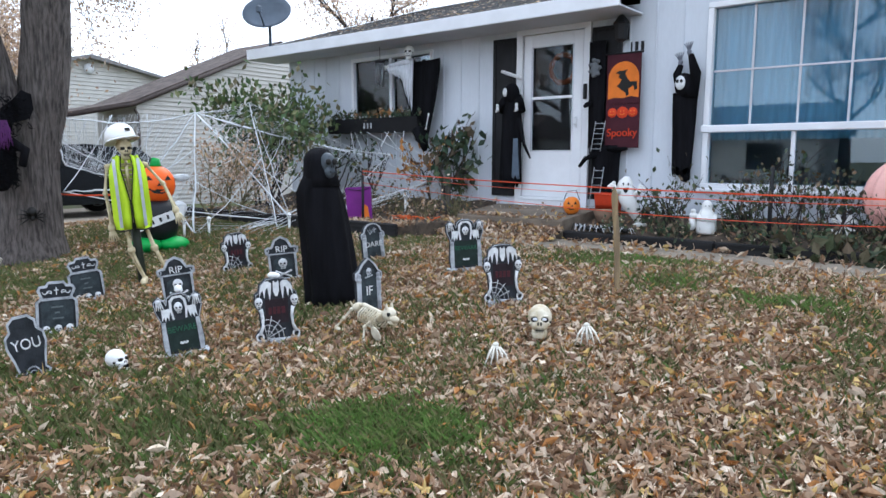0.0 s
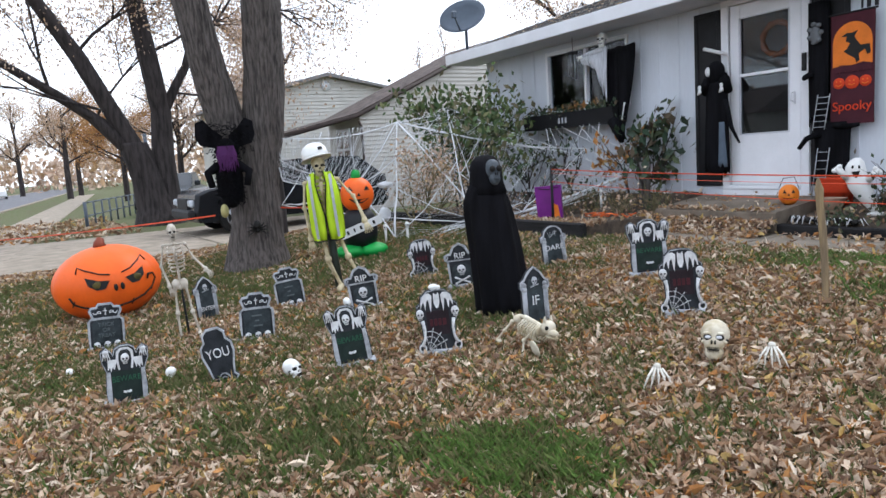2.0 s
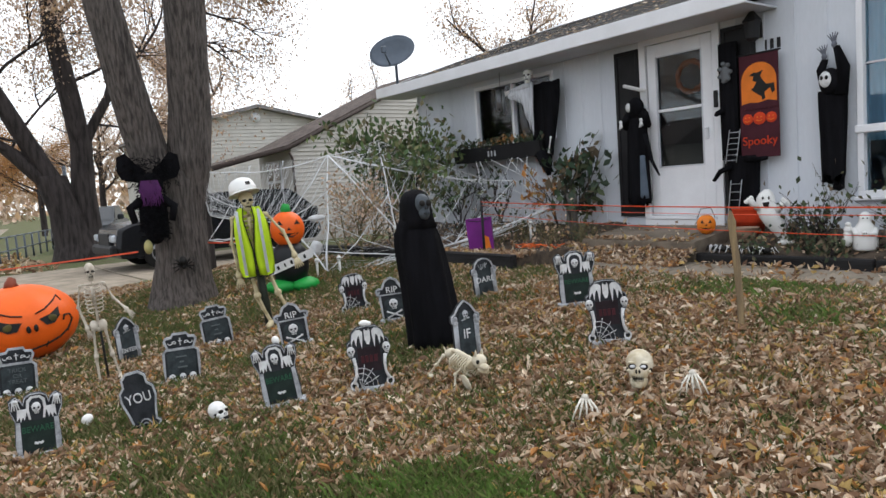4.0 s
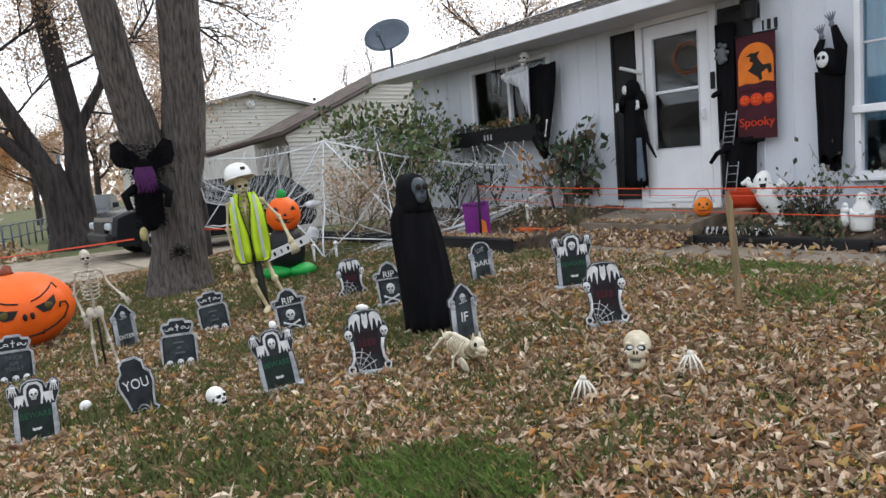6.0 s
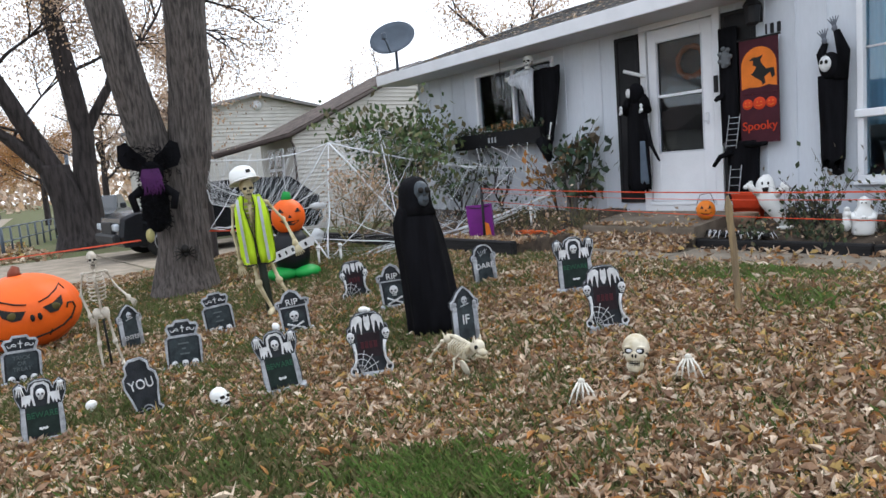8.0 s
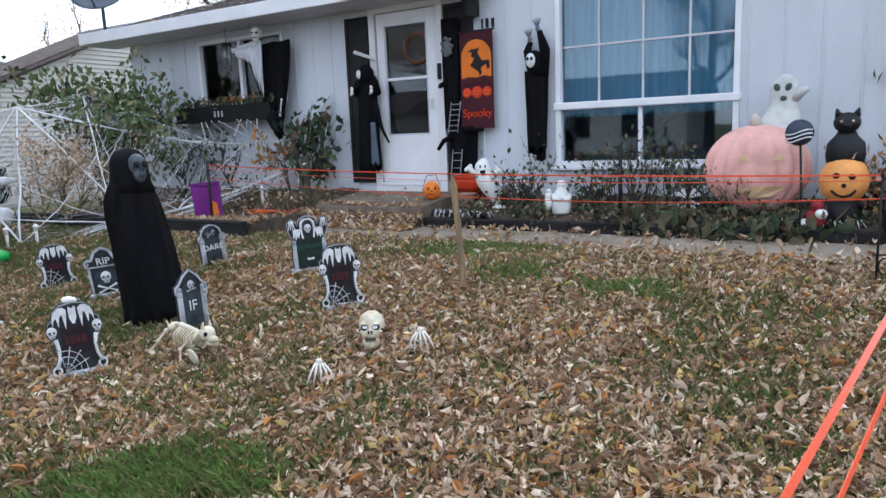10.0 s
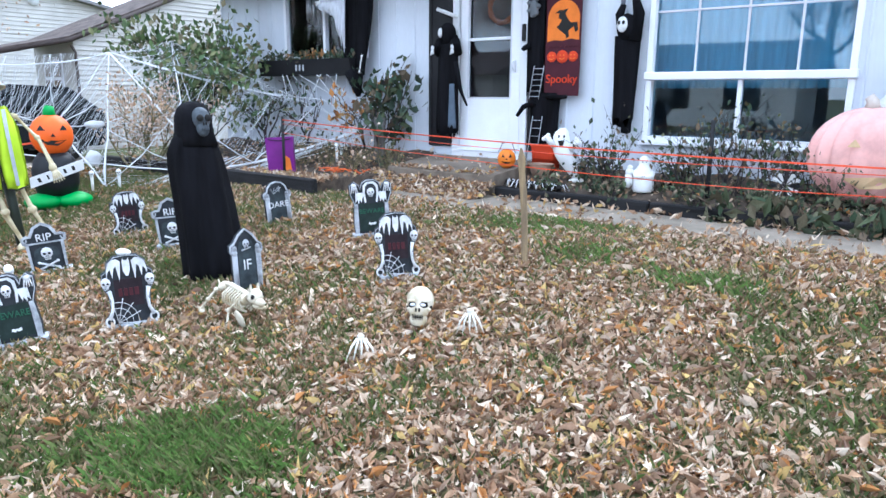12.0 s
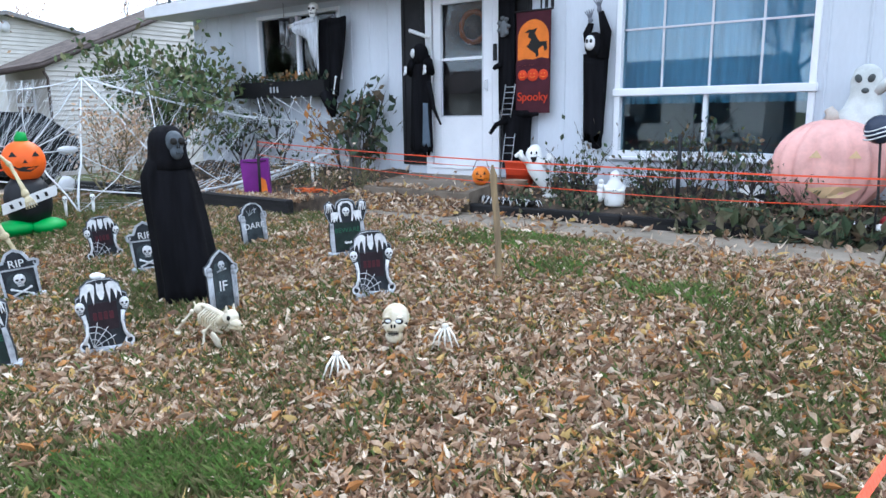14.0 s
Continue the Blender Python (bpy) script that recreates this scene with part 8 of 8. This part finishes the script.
# ---- tape ----
def tape(name, pts, w, label, twist=0.0, sag=0.03):
    """A strip of plastic tape pulled from point to point."""
    s = Shape()
    rows = []
    for (a, b) in zip(pts, pts[1:]):
        a, b = Vector(a), Vector(b)
        n = max(6, int((b - a).length / 0.15))
        d = (b - a).normalized()
        side = d.cross(Vector((0, 0, 1))).normalized()
        for k in range(n + 1):
            t = k / n
            p = a.lerp(b, t) - Vector((0, 0, sag * 4 * t * (1 - t)))
            g = 0.25 * math.sin(5 * t + twist) + twist
            u = Vector((0, 0, 1)) * math.cos(g) + side * math.sin(g)
            v = d.cross(u) * 0.0012
            rows.append([p + u * w / 2 - v, p + u * w / 2 + v, p - u * w / 2 + v, p - u * w / 2 - v])
    s.rings(rows, smooth=False)
    solid(name, s, TAPE, label, "tape", "barrier tape strips")


tape("barrier_tape", [(-1.80, -1.80, 0.74), (4.92, -2.15, 0.63)], 0.011, "orange-red plastic tape stretched before the beds", 0.3, 0.05)
tape("barrier_tape", [(-1.80, -1.80, 0.70), (4.92, -2.15, 0.605)], 0.006, "thin orange-red tape stretched before the beds", 0.9, 0.075)
tape("barrier_tape", [(-1.80, -1.80, 0.60), (2.0, -1.35, 0.36), (4.92, -2.15, 0.51)], 0.007, "slack orange-red tape low before the beds", 0.5, 0.03)
tape("barrier_tape", [(4.92, -2.17, 0.64), (3.70, -9.0, 0.02)], 0.019, "orange-red tape running from the post to the kerb", 0.4, 0.0)
tape("barrier_tape", [(4.95, -2.17, 0.54), (3.78, -9.0, -0.04)], 0.014, "thin orange-red tape running low to the kerb", 0.2, 0.0)
tape("barrier_tape", [(-12.5, -8.0, -0.1), (-4.72, -4.95, 0.42)], 0.02, "red-orange tape pulled from the maple to the street", 0.3, 0.03)
tape("barrier_tape", [(-4.20, -4.25, 0.47), (-3.30, -3.72, 0.52)], 0.02, "red-orange tape pulled from the maple to the inflatable", 0.3, 0.03)
s = Shape()
rng = random.Random(2)
for j in range(4):
    p, pts = Vector((-1.8, -1.25, 0.15)), []
    for k in range(26):
        p = p + Vector((rng.uniform(-0.03, 0.06), rng.uniform(-0.05, 0.06), 0))
        pts.append(Vector((p.x, p.y, 0.155 + 0.02 * math.sin(k * 0.8 + j))))
    s.tube(pts, 0.007, 5)
solid("extension_cord", s, mat("orange_cord_rubber", (0.75, 0.14, 0.03), 0.5), "orange extension cord looped on the soil", "cord")

# ---- webs ----
web = base("stretched_web", "white stretched fibre web strung from tree to bush", "web")
H1, H2 = Vector((-4.93, -2.08, 1.54)), Vector((-4.87, -1.21, 1.74))
T1, T2, T3 = Vector((-4.30, -4.22, 1.35)), Vector((-4.28, -4.15, 0.8)), Vector((-4.15, -4.25, 0.5))
G1, G2, R1, R2, B1, P1 = Vector((-3.8, -2.85, -0.06)), Vector((-3.4, -2.75, -0.05)), Vector((-2.68, -0.40, 0.95)), Vector((-1.86, -0.25, 0.66)), Vector((-2.66, -1.57, 0.2)), Vector((-2.74, -2.36, 0.05))
S1 = Vector((-2.3, -4.4, 0.58))
rng = random.Random(31)


def strand(a, b, r, sag=0.04, wob=0.012):
    s = Shape()
    n = 9
    pts = []
    for k in range(n + 1):
        t = k / n
        pts.append(a.lerp(b, t) + Vector((rng.uniform(-wob, wob), rng.uniform(-wob, wob), rng.uniform(-wob, wob) - 4 * sag * t * (1 - t))) * (0 if k in (0, n) else 1))
    s.tube(pts, [0.85 * r * rng.uniform(0.6, 1.3) for _ in pts], 4)
    part("strand", s, WEB, web)


def veil_fibres(s, a, b, c, d, n, r=0.0012, drop=0.05):
    """Hair-thin fibres spread between the line from a to b and the line from c to d."""
    for k in range(n):
        t = rng.random()
        p, q = a.lerp(b, t), c.lerp(d, min(max(t + rng.gauss(0, 0.12), 0), 1))
        mid = p.lerp(q, 0.5) + Vector((rng.gauss(0, 0.03), rng.gauss(0, 0.03), -rng.uniform(0, 2) * drop))
        s.tube([p, mid, q], r * rng.uniform(0.6, 1.5), 3, False)


T4, W1, Q1, K1 = Vector((-4.45, -4.25, 1.15)), Vector((-3.1, -0.36, 0.92)), Vector((-3.05, -1.9, 0.10)), Vector((-4.62, -3.0, 0.62))
for a, b, r, sag in ((H1, T1, 0.012, 0.10), (H1, K1, 0.010, 0.02), (H1, G1, 0.014, 0.0), (H1, Q1, 0.014, -0.02), (H1, W1, 0.016, 0.03), (H1, R1, 0.009, 0.09), (H2, K1, 0.010, 0.10), (H2, W1, 0.006, 0.02), (H2, P1, 0.011, -0.05), (H1, H2, 0.006, 0.04), (T4, K1, 0.009, 0.06), (T4, T2, 0.012, -0.05), (T2, K1, 0.010, 0.04), (T3, S1, 0.012, 0.0), (T3, Q1, 0.011, 0.06), (G1, K1, 0.012, -0.03), (B1, R2, 0.018, 0.03), (Q1, R2, 0.014, 0.05), (B1, R1, 0.007, 0.0), (G2, B1, 0.009, 0.0), (G1, Q1, 0.008, 0.0), (R1, R2, 0.007, 0.03), (W1, R2, 0.005, 0.06), (H1, B1, 0.006, 0.10), (H2, Q1, 0.007, 0.0), (H1.lerp(Q1, 0.45), K1, 0.008, 0.10), (H1.lerp(G1, 0.6), Q1, 0.006, 0.08), (H1.lerp(T1, 0.4), K1, 0.006, 0.03), (H1.lerp(T1, 0.65), T3, 0.006, 0.05), (H2.lerp(P1, 0.5), G1, 0.007, 0.10), (H1.lerp(W1, 0.5), H2.lerp(P1, 0.6), 0.005, 0.05)):
    strand(a, b, r, sag)
for k in range(7):
    strand(B1 + Vector((rng.uniform(-0.15, 0.1), rng.uniform(-0.2, 0.1), -0.08)), R2 + Vector((rng.uniform(-0.35, 0), 0, rng.uniform(-0.1, 0.04))), 0.006, rng.uniform(0.02, 0.10))
for k in range(6):
    strand(G2 + Vector((0.12 * k, 0.04 * k, 0)), Q1.lerp(B1, k / 5) + Vector((0, 0, 0.12)), 0.005, 0.01)
sheet = Shape()
for a, b, c, d, n in ((H1, T1, K1, T2, 110), (H1, W1, H1.lerp(Q1, 0.25), B1, 80), (H1, Q1, H2, P1, 70), (H1, G1, K1, G1, 60), (T1, T2, T4, K1, 50), (H2, W1, H1, W1, 80), (G1, Q1, G2, B1, 80), (B1, R2, Q1, R1, 35), (H1, G1, H1, Q1, 60)):
    veil_fibres(sheet, a, b, c, d, n)
ob = part("fine_web", sheet, WEB, web, "hair-thin web fibres")
tagged(ob, kind="stuff")
for c, r in ((Vector((-4.75, -2.45, 0.62)), (0.05, 0.13, 0.05)), (Vector((-4.55, -2.6, 0.2)), (0.06, 0.10, 0.10))):
    s = Shape()
    s.ball((0, 0, 0), r, 12, 8)
    for v in s.bm.verts:
        v.co *= 1 + 0.35 * noise.noise(v.co * 25)
    ob = part("web_tuft", s, WEB, web, "dense white web tuft")
    ob.matrix_basis = Matrix.Translation(c)
web2 = base("window_web", "white fibre web draped below the window box", "web")
for k in range(9):
    a = Vector((rng.uniform(-3.9, -2.2), -0.33, 1.28))
    b = Vector((rng.uniform(-3.4, -1.7), rng.uniform(-0.45, -0.2), rng.uniform(0.5, 1.1)))
    s = Shape()
    s.tube([a, a.lerp(b, 0.5) + Vector((rng.uniform(-0.1, 0.1), 0, -0.08)), b], rng.uniform(0.002, 0.006), 4)
    part("strand", s, WEB, web2)
